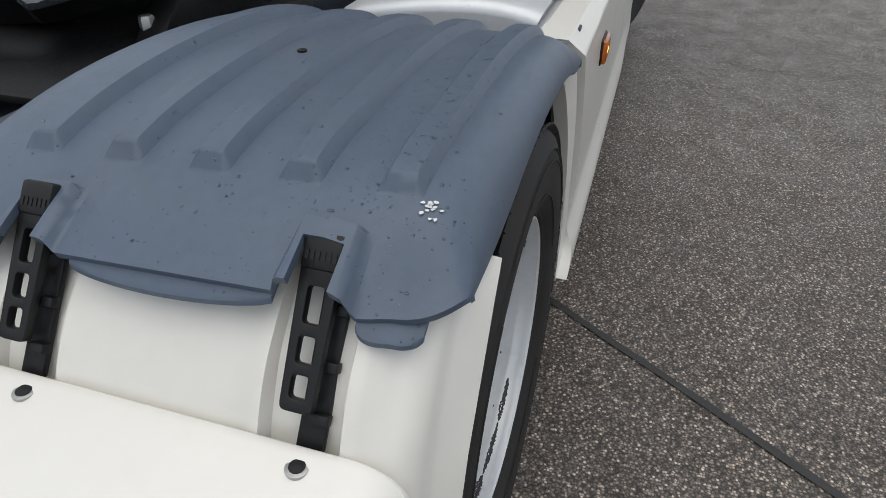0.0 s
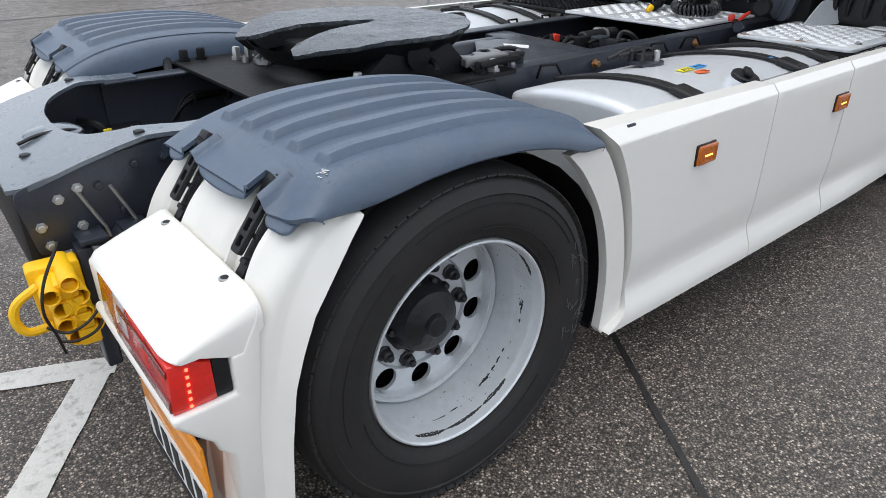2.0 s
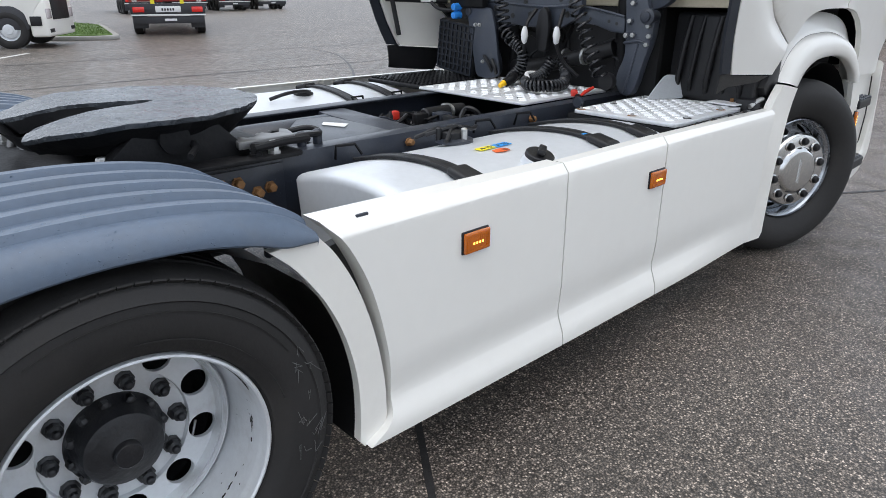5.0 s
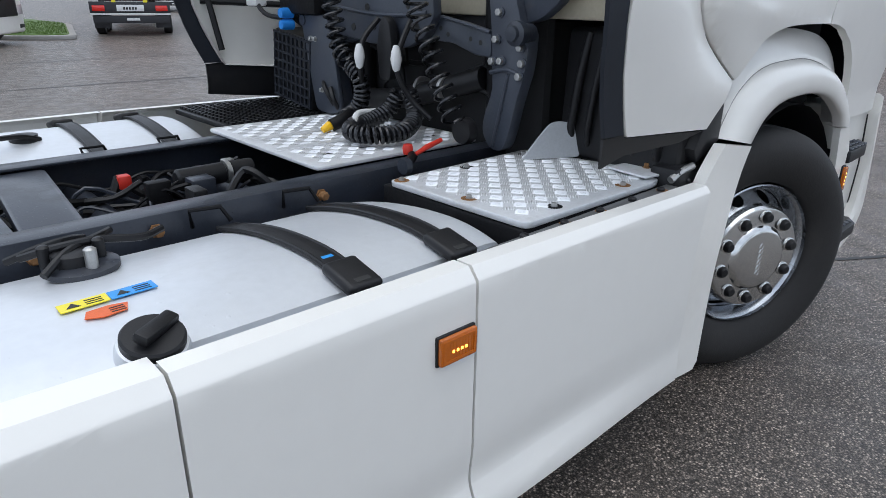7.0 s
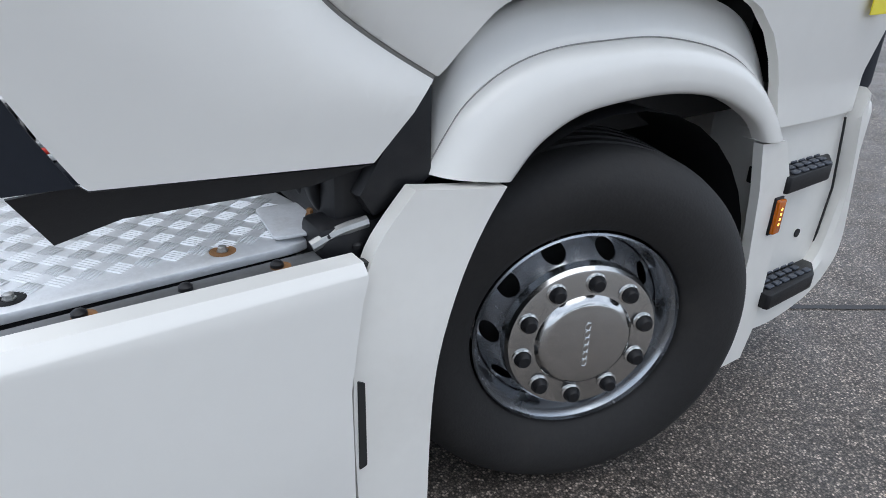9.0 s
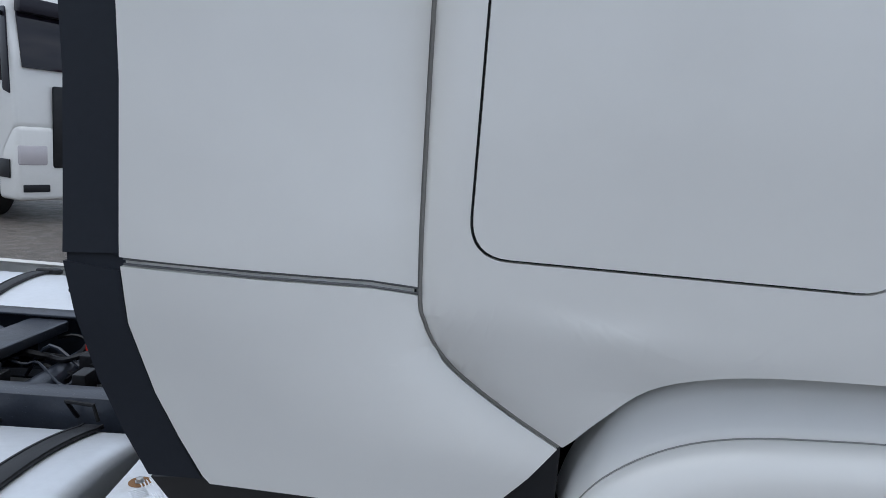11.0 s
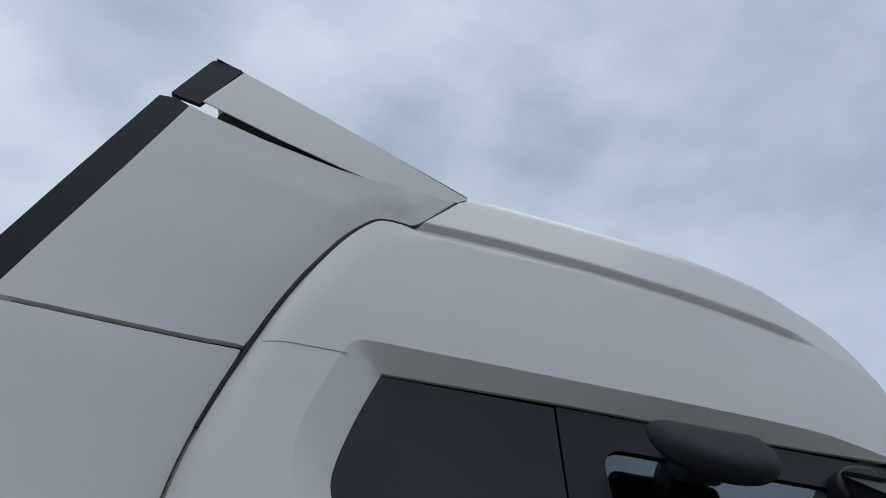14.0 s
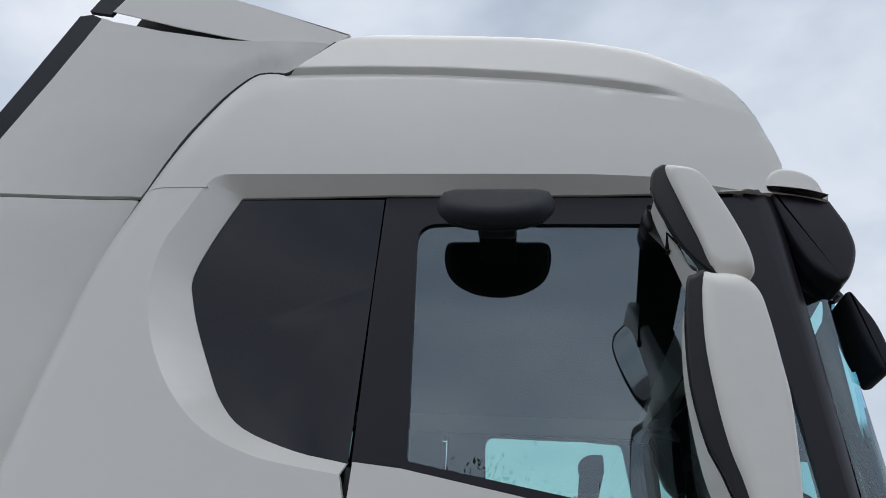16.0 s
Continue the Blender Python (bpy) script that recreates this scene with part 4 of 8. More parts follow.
def strap(parent, y, side):
    """A ladder-like black rubber strap that holds the wing down, with its hook plate."""
    def along(s, up):
        # s runs down the slope from the top of the buckle
        x0, z0, dx, dz = -0.375, 1.036, -0.604, -0.797
        return Vector((x0 + dx * s, 0, z0 + dz * s)) + up * Vector((-0.797, 0, 0.604))

    def block(s0, s1, u0, u1, y0, y1, b):
        m = Matrix.Translation(along(0, 0)) @ Matrix(((-0.604, 0, -0.797), (0, 1, 0), (-0.797, 0, 0.604))).to_4x4()
        bm = box((s0, y0, u0), (s1, y1, u1), b, 2, m)
        if side > 0:
            mirror_y(bm)
        return bm

    holes = [rounded([(a, -0.0095), (b, -0.0095), (b, 0.0095), (a, 0.0095)], 0.005, 3) for a, b in ((0.060, 0.099), (0.112, 0.140), (0.152, 0.176))]
    body = rounded([(0.035, -0.0225), (0.190, -0.0185), (0.190, 0.0185), (0.035, 0.0225)], 0.008, 3)
    bm = prism(body, 0.002, 0.015, "z", 0.002, 2, holes)
    m = Matrix.Translation(along(0, 0) + Vector((0, y, 0))) @ Matrix(((-0.604, 0, -0.797), (0, 1, 0), (-0.797, 0, 0.604))).to_4x4()
    bmesh.ops.transform(bm, matrix=m, verts=bm.verts)
    if side > 0:
        mirror_y(bm)
    part("rubber_strap", bm, BLACK, parent, "black rubber ladder strap")
    part("buckle", block(0.004, 0.044, -0.006, 0.019, y - 0.0225, y + 0.0225, 0.005), BLACK, parent, "black strap buckle")
    for k in range(6):
        part("buckle_bar", block(0.024, 0.034, 0.0185, 0.0200, y - 0.018 + 0.0063 * k, y - 0.0142 + 0.0063 * k, 0.0), BLACK, parent)
    part("hook_plate", block(0.06, 0.232, -0.022, -0.012, y - 0.028, y + 0.004, 0.003), BLACK, parent, "dark metal hook plate")
    for a in (0.075, 0.135, 0.19):
        part("plate_rung", block(a, a + 0.012, -0.014, 0.000, y - 0.032, y - 0.010, 0.002), BLACK, parent)


YELLOW_TAG = material("yellow_tag", (0.80, 0.62, 0.03), 0.5)
WET_DECK = droplets(material("wet_frame_paint", (0.110, 0.130, 0.155), 0.24, vary=0.15, scale=7.0, bump=0.1, bump_scale=120, coat=0.4, dirt=(0.16, 0.17, 0.18), dirt_amount=0.4, dirt_scale=6.0), 45.0, 0.42, 0.6, 0.4)
WATER = glass("rain_water", (0.95, 0.97, 1.0))
BACKP = [(-0.33, 1.005), (-0.39, 0.972), (-0.44, 0.930), (-0.475, 0.890), (-0.505, 0.845), (-0.535, 0.78), (-0.560, 0.70), (-0.585, 0.60), (-0.607, 0.48), (-0.622, 0.36), (-0.628, 0.24)]
ARCH_R = [(0.24, -0.512), (0.33, -0.51), (0.48, -0.497), (0.62, -0.474), (0.70, -0.447), (0.78, -0.413), (0.87, -0.352), (0.93, -0.312), (0.965, -0.286), (1.01, -0.268)]


GUARD_Y = sorted([-0.56, -0.62, -0.86, -0.93, -0.99] + [c + d * q for c in STRAPS for d in (0.0, 0.042, 0.048, 0.058, 0.066) for q in ((-1, 1) if d else (1,)) if c + d * q > -1.165], reverse=True)


def rear_guard(side):
    """White mudguard behind a rear wheel: curved back, rounded corner, flat flank up to the wheel opening."""
    bm = bmesh.new()
    rows = []
    for p in spline([(x, 0, z) for x, z in BACKP], 6):
        x, z = p.x, p.z - 0.012
        xa = max(table(z, ARCH_R), x + 0.05)
        row = []
        for y in GUARD_Y:
            u = min(abs(y - c) for c in STRAPS)
            step = table(u, [(0.0, 0.016), (0.042, 0.016), (0.048, -0.005), (0.058, -0.005), (0.066, 0.0)])
            row.append((x + step * ease((0.990 - z) / 0.02), y, z + 0.022 * ease((z - 0.80) / 0.1) * (-0.6 - y) / 0.5))
        for k in range(1, 7):
            a = k * math.pi / 12
            row.append((x + 0.065 * (1 - math.cos(a)), -1.165 - 0.062 * math.sin(a), z))
        for k in range(1, 7):
            t = k / 6
            row.append((x + 0.065 + (xa - x - 0.065) * t if xa > x + 0.065 else x + 0.065, -1.227 - (0.032 if z < 0.977 else -0.030) * t, z))
        row.append((max(xa, x + 0.065) + 0.004, -1.225 if z < 0.977 else -1.19, z))
        rows.append([bm.verts.new(q) for q in row])
    for a, b in zip(rows, rows[1:]):
        for k in range(len(a) - 1):
            bm.faces.new((a[k], a[k + 1], b[k + 1], b[k]))
    if side > 0:
        mirror_y(bm)
    return part("rear_mudguard", bm, WHITE_PLASTIC, truck, "white plastic mudguard behind the rear wheel", angle=45)


def tail_lamp(side):
    """White tail lamp housing on the mudguard, with a wrap-round lamp and an orange marker board."""
    prof = [(-0.508, 0.852), (-0.522, 0.854), (-0.60, 0.826), (-0.665, 0.800), (-0.690, 0.788), (-0.702, 0.772), (-0.698, 0.764), (-0.66, 0.764), (-0.60, 0.742), (-0.555, 0.742), (-0.510, 0.80)]
    base = [(-0.512, 0.835), (-0.562, 0.742), (-0.585, 0.742), (-0.585, 0.650), (-0.706, 0.650), (-0.717, 0.645), (-0.714, 0.630), (-0.682, 0.592), (-0.648, 0.556), (-0.640, 0.530), (-0.612, 0.50), (-0.618, 0.26), (-0.560, 0.26), (-0.545, 0.55), (-0.525, 0.70)]
    bm = bmesh.new()
    loop = [(p.x, p.y) for p in spline([(x, z, 0) for x, z in prof[:5]], 4)] + prof[5:]
    rings = []
    ends = [(-0.655 - 0.045 * (1 - math.sin(a)), 1 - math.cos(a)) for a in [k * math.pi / 16 for k in range(8, -1, -1)]]
    ends += [(-1.224 + 0.065 * (1 - math.sin(a)), 1 - math.cos(a)) for a in [k * math.pi / 16 for k in range(9)]]
    for y, k in ends:
        rings.append([bm.verts.new((-0.508 + (x + 0.508) * (1 - 0.13 * k), y, 0.764 + (z - 0.764) * (1 - 0.55 * k * (1 if z > 0.764 else 0.0)))) for x, z in loop])
    for p, q in zip(rings, rings[1:]):
        for j in range(len(loop)):
            bm.faces.new((p[j], p[(j + 1) % len(loop)], q[(j + 1) % len(loop)], q[j]))
    bm.faces.new(rings[0])
    bm.faces.new(rings[-1])
    if side > 0:
        mirror_y(bm)
    ob = part("lamp_housing", bm, WHITE_PLASTIC, truck, "white tail lamp housing", angle=40)
    bm = prism(base, -0.665, -1.226, "y", 0.009, 3)
    if side > 0:
        mirror_y(bm)
    part("lamp_base", bm, WHITE_PLASTIC, ob)
    bm = prism([(-0.58, 0.742), (-0.60, 0.742), (-0.698, 0.766), (-0.702, 0.765), (-0.702, 0.648), (-0.58, 0.648)], -0.66, -0.735, "y", 0.006)
    if side > 0:
        mirror_y(bm)
    part("lamp_cheek", bm, WHITE_PLASTIC, ob)
    spans = ((-0.738, -0.855, AMBER, "amber_lens"), (-0.857, -0.945, CLEAR_LENS, "clear_lens"), (-0.947, -1.08, RED_LENS, "red_lens"), (-1.082, -1.214, RED_LENS, "red_lens"))
    for y0, y1, mat, name in spans:
        bm = prism([(-0.620, 0.742), (-0.664, 0.760), (-0.702, 0.763), (-0.708, 0.651), (-0.620, 0.651)], y0, y1, "y", 0.004, 2)
        if side > 0:
            mirror_y(bm)
        part(name, bm, mat, ob)
    for y0, y1, z0, z1 in ((-0.86, -1.21, 0.655, 0.685), (-0.90, -1.21, 0.735, 0.752)):
        bm = prism([(-0.704, z0), (-0.7115 + (z0 - 0.65) * 0.05, z0), (-0.7110 + (z0 - 0.65) * 0.05, z1), (-0.703, z1)], y0, y1, "y", 0.002, 1)
        if side > 0:
            mirror_y(bm)
        part("reflector_strip", bm, DARK_RED, ob)
    for k in range(6):
        z = 0.745 - 0.017 * k
        bm = box((-0.671 - 0.0008 * k, -1.2165, z - 0.003), (-0.665 - 0.0008 * k, -1.2135, z + 0.003))
        if side > 0:
            mirror_y(bm)
        part("lamp_led", bm, LED_RED, ob)
    bm = prism([(-0.586, 0.742), (-0.619, 0.742), (-0.624, 0.652), (-0.586, 0.652)], -1.10, -1.213, "y", 0.004)
    if side > 0:
        mirror_y(bm)
    part("lamp_end", bm, BLACK, ob)
    for y in (-0.767, -1.112):
        c = (-0.532, y * (1 if side < 0 else -1), 0.847)
        part("washer", lathe([(0.013, 0), (0.013, 0.004), (0.009, 0.005)], c, "z", 20), BOLT, ob)
        part("screw", lathe([(0.009, 0.003), (0.009, 0.006), (0.001, 0.007)], c, "z", 12), BLACK, ob)
    board = box((-0.668, -1.17, 0.24), (-0.658, -0.72, 0.505), 0.004)
    if side > 0:
        mirror_y(board)
    b = part("marker_board", board, REFLEX, truck, "orange reflective marker board with a white plate")
    for lo, hi, mat in (((-0.672, -1.16, 0.250), (-0.6675, -0.74, 0.375), STICK_W), ((-0.674, -1.175, 0.228), (-0.656, -0.715, 0.252), BLACK)):
        bm = box(lo, hi, 0.001, 1)
        if side > 0:
            mirror_y(bm)
        part("board_panel", bm, mat, b)
    for k in range(5):
        bm = box((-0.674, -1.13 + 0.075 * k, 0.27), (-0.6718, -1.085 + 0.075 * k, 0.36))
        if side > 0:
            mirror_y(bm)
        part("plate_bar", bm, INK_AND_SHADE, b)
    part("board_bracket", box((-0.66, 1.0 * side, 0.42), (-0.60, 1.04 * side, 0.46), 0.003), BLACK, b)
    return ob


for s in (-1, 1):
    wing_cover(s)
    rear_guard(s)
    tail_lamp(s)

# inside of the wheel housing, dark
for s in (-1, 1):
    bm = bmesh.new()
    rows = []
    for k in range(19):
        a = math.pi * (-0.10 + 1.2 * k / 18)
        rows.append([bm.verts.new((0.03 + 0.60 * math.cos(a), y * -s, 0.45 + 0.555 * math.sin(a))) for y in (0.56, 1.19)])
    for a, b in zip(rows, rows[1:]):
        bm.faces.new((a[0], a[1], b[1], b[0]))
    part("wheel_housing", bm, BLACK, truck, "black inner wheel housing")

# ---- chassis ----
for s in (-1, 1):
    prof = [(-0.43, 0.955), (-0.34, 0.955), (-0.34, 0.945), (-0.42, 0.945), (-0.42, 0.695), (-0.34, 0.695), (-0.34, 0.685), (-0.43, 0.685)]
    bm = prism([(y, z) for y, z in prof], -0.36, 3.6, "x", 0.003, 2)
    if s > 0:
        mirror_y(bm)
    part("chassis_rail", bm, CHASSIS, truck, "dark grey steel chassis rail")
    end = rounded([(-0.80, 0.885), (-0.62, 0.93), (-0.35, 0.958), (-0.35, 0.66), (-0.56, 0.66), (-0.66, 0.70), (-0.775, 0.70)], [0.03, 0.1, 0.01, 0.01, 0.05, 0.05, 0.02], 4)
    bm = prism(end, -0.436, -0.428, "y", 0.002, 2)
    if s > 0:
        mirror_y(bm)
    plate = part("chassis_end_plate", bm, CHASSIS, truck, "dark grey bolted end plate")
    spots = [(-0.755, 0.78), (-0.745, 0.725), (-0.70, 0.845), (-0.65, 0.865), (-0.60, 0.86), (-0.50, 0.90), (-0.42, 0.905), (-0.40, 0.80), (-0.66, 0.76), (-0.55, 0.78)]
    for x, z in spots:
        part("bolt", bolt((x, 0.436 * s, z), "y", 0.011, 0.016 * s), BOLT if x < -0.62 else CHASSIS, plate)
    for x in (-0.655, -0.575):
        bm = tube([(x, 0.455 * s, 0.86), (x + 0.045, 0.46 * s, 0.75), (x + 0.05, 0.46 * s, 0.72)], 0.005, 6)
        part("u_bolt", bm, BOLT, plate)
    bm = box((-0.69, 0.436 * s, 0.735), (-0.62, 0.52 * s, 0.75), 0.003)
    part("bracket", bm, CHASSIS, plate)
    bm = box((-0.58, 0.436 * s, 0.735), (-0.51, 0.52 * s, 0.75), 0.003)
    part("bracket", bm, CHASSIS, plate)
    part("tow_tube", lathe([(0.045, 0.436 * s), (0.045, 0.55 * s), (0.034, 0.55 * s), (0.034, 0.46 * s)], (-0.56, 0, 0.70), "y", 24), CHASSIS, plate)
    part("lamp_carrier", box((-0.60, 0.50 * s, 0.68), (-0.52, 1.15 * s, 0.72), 0.004), CHASSIS, truck)
    part("mudguard_stay", tube([(-0.10, 0.43 * s, 0.93), (-0.05, 0.58 * s, 1.0), (-0.05, 1.15 * s, 1.02)], 0.018, 8), BLACK, truck)
bm = box((-0.80, -0.42, 0.64), (-0.72, 0.42, 0.88), 0.02)
part("rear_crossmember", bm, BLACK, truck, "dark grey rear crossmember")
def deck_z(x, y):
    return table(x, [(-0.82, 0.880), (-0.74, 0.898), (-0.62, 0.934), (-0.52, 0.958), (-0.45, 0.972), (-0.38, 0.968), (-0.33, 0.962), (-0.20, 0.961)])


side = [(-0.24, -0.442), (-0.62, -0.442), (-0.76, -0.436), (-0.805, -0.40)]
inner_rim = [(p.x, p.y) for p in spline([(-0.24, -0.352, 0), (-0.40, -0.345, 0), (-0.49, -0.315, 0), (-0.56, -0.25, 0), (-0.60, -0.13, 0), (-0.61, 0.0, 0)], 5)]
loop = side + [(x, -y) for x, y in side[::-1]] + [(x, -y) for x, y in inner_rim] + inner_rim[::-1][1:]
bm = skin(loop, deck_z, step=0.035, thick=0.012, lip=0.005, to=lambda u, v, h: (u, v, h))
deck = part("rear_cover", bm, WET_DECK, truck, "wet blue-grey frame end with a rounded cut-out", angle=40)
for x, y in ((-0.46, -0.40), (-0.46, 0.40), (-0.72, -0.20)):
    part("deck_bolt", lathe([(0.016, 0.0), (0.014, 0.006), (0.001, 0.008)], (x, y, deck_z(x, y)), "z", 12), BLACK, deck)
dome = part("towing_jaw", lathe([(0.085, -0.03), (0.082, 0.012), (0.062, 0.024), (0.03, 0.030), (0.001, 0.031)], (-0.615, -0.03, 0.900), "z", 28), WET_DECK, truck, "wet dark towing jaw cover")
part("jaw_line", tube(spline([(-0.72, -0.10, 0.912), (-0.66, -0.09, 0.926), (-0.59, -0.085, 0.926), (-0.535, -0.05, 0.905)], 5), 0.006, 6), BLACK, dome)
rng = random.Random(23)
for k in range(6):
    d = rng.uniform(-0.014, 0.014)
    e = rng.uniform(-0.012, 0.012)
    part("loom_cable", tube(spline([(0.42, 0.375 + d, 0.80 + e), (0.25, 0.372 + d, 0.832 + e), (0.10, 0.37 - d, 0.846 + d), (-0.03, 0.372 + e, 0.846 + d * 1.4), (-0.09, 0.365 + d, 0.825 + e), (-0.135 + d, 0.36, 0.77)], 5), 0.006, 6), STEEL_DARK, truck)
for x in (0.28, 0.10, -0.04):
    part("cable_tie", lathe([(0.026, -0.004), (0.026, 0.004)], (x, 0.372, 0.838), "x", 12), BLACK, truck)
part("loom_plug", box((0.30, 0.33, 0.835), (0.37, 0.385, 0.885), 0.01), RUST, truck)
part("socket", tube(spline([(-0.46, 0.41, 0.82), (-0.43, 0.36, 0.815), (-0.40, 0.34, 0.79), (-0.39, 0.33, 0.70)], 5), 0.014, 8), BLACK, truck)
part("yellow_tag", box((-0.405, 0.315, 0.765), (-0.375, 0.330, 0.795), 0.003), YELLOW_TAG, truck)
for x in (0.15, 0.85, 1.75, 2.2):
    part("crossmember", lathe([(0.05, -0.42), (0.05, 0.42)], (x, 0, 0.80), "y", 16), CHASSIS, truck)
part("axle", lathe([(0.07, -1.0), (0.07, -0.3), (0.19, -0.16), (0.20, 0.0), (0.19, 0.16), (0.07, 0.3), (0.07, 1.0)], (0.045, 0, 0.488), "y", 24), STEEL_DARK, truck)
part("front_axle", box((3.70, -1.0, 0.42), (3.84, 1.0, 0.52), 0.03), STEEL_DARK, truck)
# air bellows and clutter beside the rails by the rear axle
for s in (-1, 1):
    for x in (-0.33, 0.42):
        part("air_bellows", lathe([(0.10, 0.50), (0.125, 0.56), (0.12, 0.62), (0.13, 0.68), (0.115, 0.74), (0.08, 0.78)], (x, 0.42 * s * 0.98, 0), "z", 24), BLACK, truck)
# gearbox, pipes and cables between the rails
part("drive_shaft", tube([(0.35, 0.0, 0.62), (2.4, 0.0, 0.72)], 0.06, 16), STEEL_DARK, truck)
part("valve_block", box((1.02, -0.25, 0.80), (1.30, 0.02, 0.93), 0.02), CHASSIS, truck)
part("air_vessel", lathe([(0.001, 0.95), (0.08, 0.97), (0.10, 1.01), (0.10, 1.45), (0.08, 1.49), (0.001, 1.51)], (0, 0.18, 0.85), "x", 28), CHASSIS, truck)
part("cross_bracket", prism(rounded([(1.45, -0.34), (1.60, -0.34), (1.66, 0.34), (1.50, 0.34)], 0.03), 0.90, 0.94, "z", 0.006), CHASSIS, truck)
part("silencer", lathe([(0.001, 1.99), (0.028, 1.992), (0.036, 2.0), (0.037, 2.16), (0.030, 2.165), (0.030, 2.185), (0.037, 2.19), (0.036, 2.27), (0.001, 2.272)], (0, 0.09, 0.893), "x", 24), BLACK, truck, "black cylinder with a bright clamp")
part("pipe_clamp", lathe([(0.040, -0.008), (0.040, 0.008)], (2.176, 0.09, 0.893), "x", 20), BOLT, truck)
part("frame_bed", box((0.2, -0.335, 0.60), (3.5, 0.335, 0.64)), STEEL_DARK, truck)
rng = random.Random(11)
for k in range(34):
    x, y = rng.uniform(0.95, 2.3), rng.uniform(-0.31, 0.31)
    pts = [(x, y, rng.uniform(0.78, 0.90))]
    for j in range(4):
        x += rng.uniform(0.03, 0.16)
        y = min(0.32, max(-0.32, y + rng.uniform(-0.10, 0.10)))
        pts.append((x, y, rng.uniform(0.78, 0.92)))
    part("cable", tube(spline(pts, 4), rng.choice([0.005, 0.007, 0.010, 0.014]), 6), rng.choice([BLACK, BLACK, STEEL_DARK, CHASSIS]), truck)
for k in range(16):
    x, y = rng.uniform(1.0, 2.25), rng.uniform(-0.30, 0.30)
    part("connector", box((x, y, 0.82), (x + rng.uniform(0.03, 0.09), y + rng.uniform(0.03, 0.08), rng.uniform(0.86, 0.93)), 0.006), rng.choice([BLACK, STEEL_DARK, BOLT, CHASSIS]), truck)
part("red_connector", box((1.822, 0.13, 0.88), (1.865, 0.17, 0.925), 0.006), RED_PLASTIC, truck)
ring = [(0.98 + 0.10 * math.cos(a), -0.33 + 0.075 * math.sin(a), 1.0 + 0.005 * math.sin(3 * a)) for a in [k * math.pi / 16 for k in range(32)]]
part("coiled_cable", tube(ring, 0.011, 8, True), BLACK, truck, "black cable loop")
for x in (0.99, 1.06):
    part("post", lathe([(0.018, 0.95), (0.018, 1.005), (0.012, 1.01), (0.001, 1.012)], (x, -0.36, 0), "z", 12), CHASSIS, truck)
# bolted plate on the outside of the rail
for s in (-1, 1):
    bp = part("side_plate", box((0.28, 0.430 * s, 0.70), (0.86, 0.440 * s, 0.93), 0.002), CHASSIS, truck, "dark bolted plate on the rail")
    for x, z, mat in ((0.62, 0.885, RUST), (0.68, 0.885, RUST), (0.56, 0.83, RUST), (0.69, 0.835, BOLT), (0.75, 0.84, RUST), (0.80, 0.85, RUST), (0.79, 0.765, RUST), (0.74, 0.755, RUST), (0.50, 0.88, RUST), (0.45, 0.83, RUST)):
        part("bolt", bolt((x, 0.44 * s, z), "y", 0.017, 0.03 * s), mat, bp)
    part("hose_end", tube([(0.64, 0.45 * s, 0.78), (0.66, 0.52 * s, 0.80), (0.72, 0.54 * s, 0.74), (0.74, 0.50 * s, 0.62)], 0.018, 8), CHASSIS, bp)

# ---- fifth wheel ----
fw = new("fifth_wheel")
fw.parent = truck
fw["label"] = "round greasy black coupling plate with a V slot"
cx, cz = 0.50, 1.128
loop = []
for k in range(73):
    a = math.radians(-149 + 298 * k / 72)
    loop.append((cx + 0.455 * math.cos(a), 0.455 * math.sin(a)))
slot = [(cx - 0.36, 0.165), (cx - 0.20, 0.095), (cx + 0.04, 0.045), (cx + 0.085, 0.025), (cx + 0.09, 0.0), (cx + 0.085, -0.025), (cx + 0.04, -0.045), (cx - 0.20, -0.095), (cx - 0.36, -0.165)]
loop = loop + slot


def coupling(f, top, thick):
    """The plate's outline as a slab that dips towards its rear."""
    bm = skin([(cx + (x - cx) * f, y * f) for x, y in loop], lambda x, y: top, step=0.05, thick=thick, lip=0.006, to=lambda u, v, h: (u, v, h))
    for v in bm.verts:
        v.co.z += 0.005 * noise.noise(v.co * 9.0) + 0.004 * noise.noise(v.co * 31.0)
        inward = 1.0 - 0.12 * min(1.0, max(0.0, top - 0.012 - v.co.z) / 0.05)
        v.co.x, v.co.y = cx + (v.co.x - cx) * inward, v.co.y * inward + 0.005 * noise.noise(v.co * 17.0)
        back = max(0.0, (cx - 0.12) - v.co.x)
        v.co.z -= 0.40 * back * back + 0.06 * back
    return bm


part("coupling_plate", coupling(1.0, cz, 0.016), GREASE, fw, "greasy dark steel plate")
part("plate_underside", coupling(0.985, cz - 0.012, 0.052), STEEL_DARK, fw, "black greasy rim under the plate")
for x, y in ((0.290, -0.345), (0.345, -0.345), (0.440, -0.345), (0.160, 0.362), (0.208, 0.354)):
    part("bolt", bolt((x, y, 0.972), "z", 0.017, 0.05), BOLT, fw)
rng = random.Random(31)
for k in range(9):
    bm = bmesh.new()
    r = rng.uniform(0.012, 0.026)
    bmesh.ops.create_icosphere(bm, subdivisions=3, radius=r, matrix=Matrix.Translation((0.215 + rng.gauss(0, 0.03), 0.215 + rng.gauss(0, 0.04), 0.978)))
    for v in bm.verts:
        v.co += Vector((1, 1, 0.8)) * 0.9 * r * noise.noise(v.co * 45.0)
    part("grease_lump", bm, WET_GREY, fw, "lump of grey grease", angle=60)
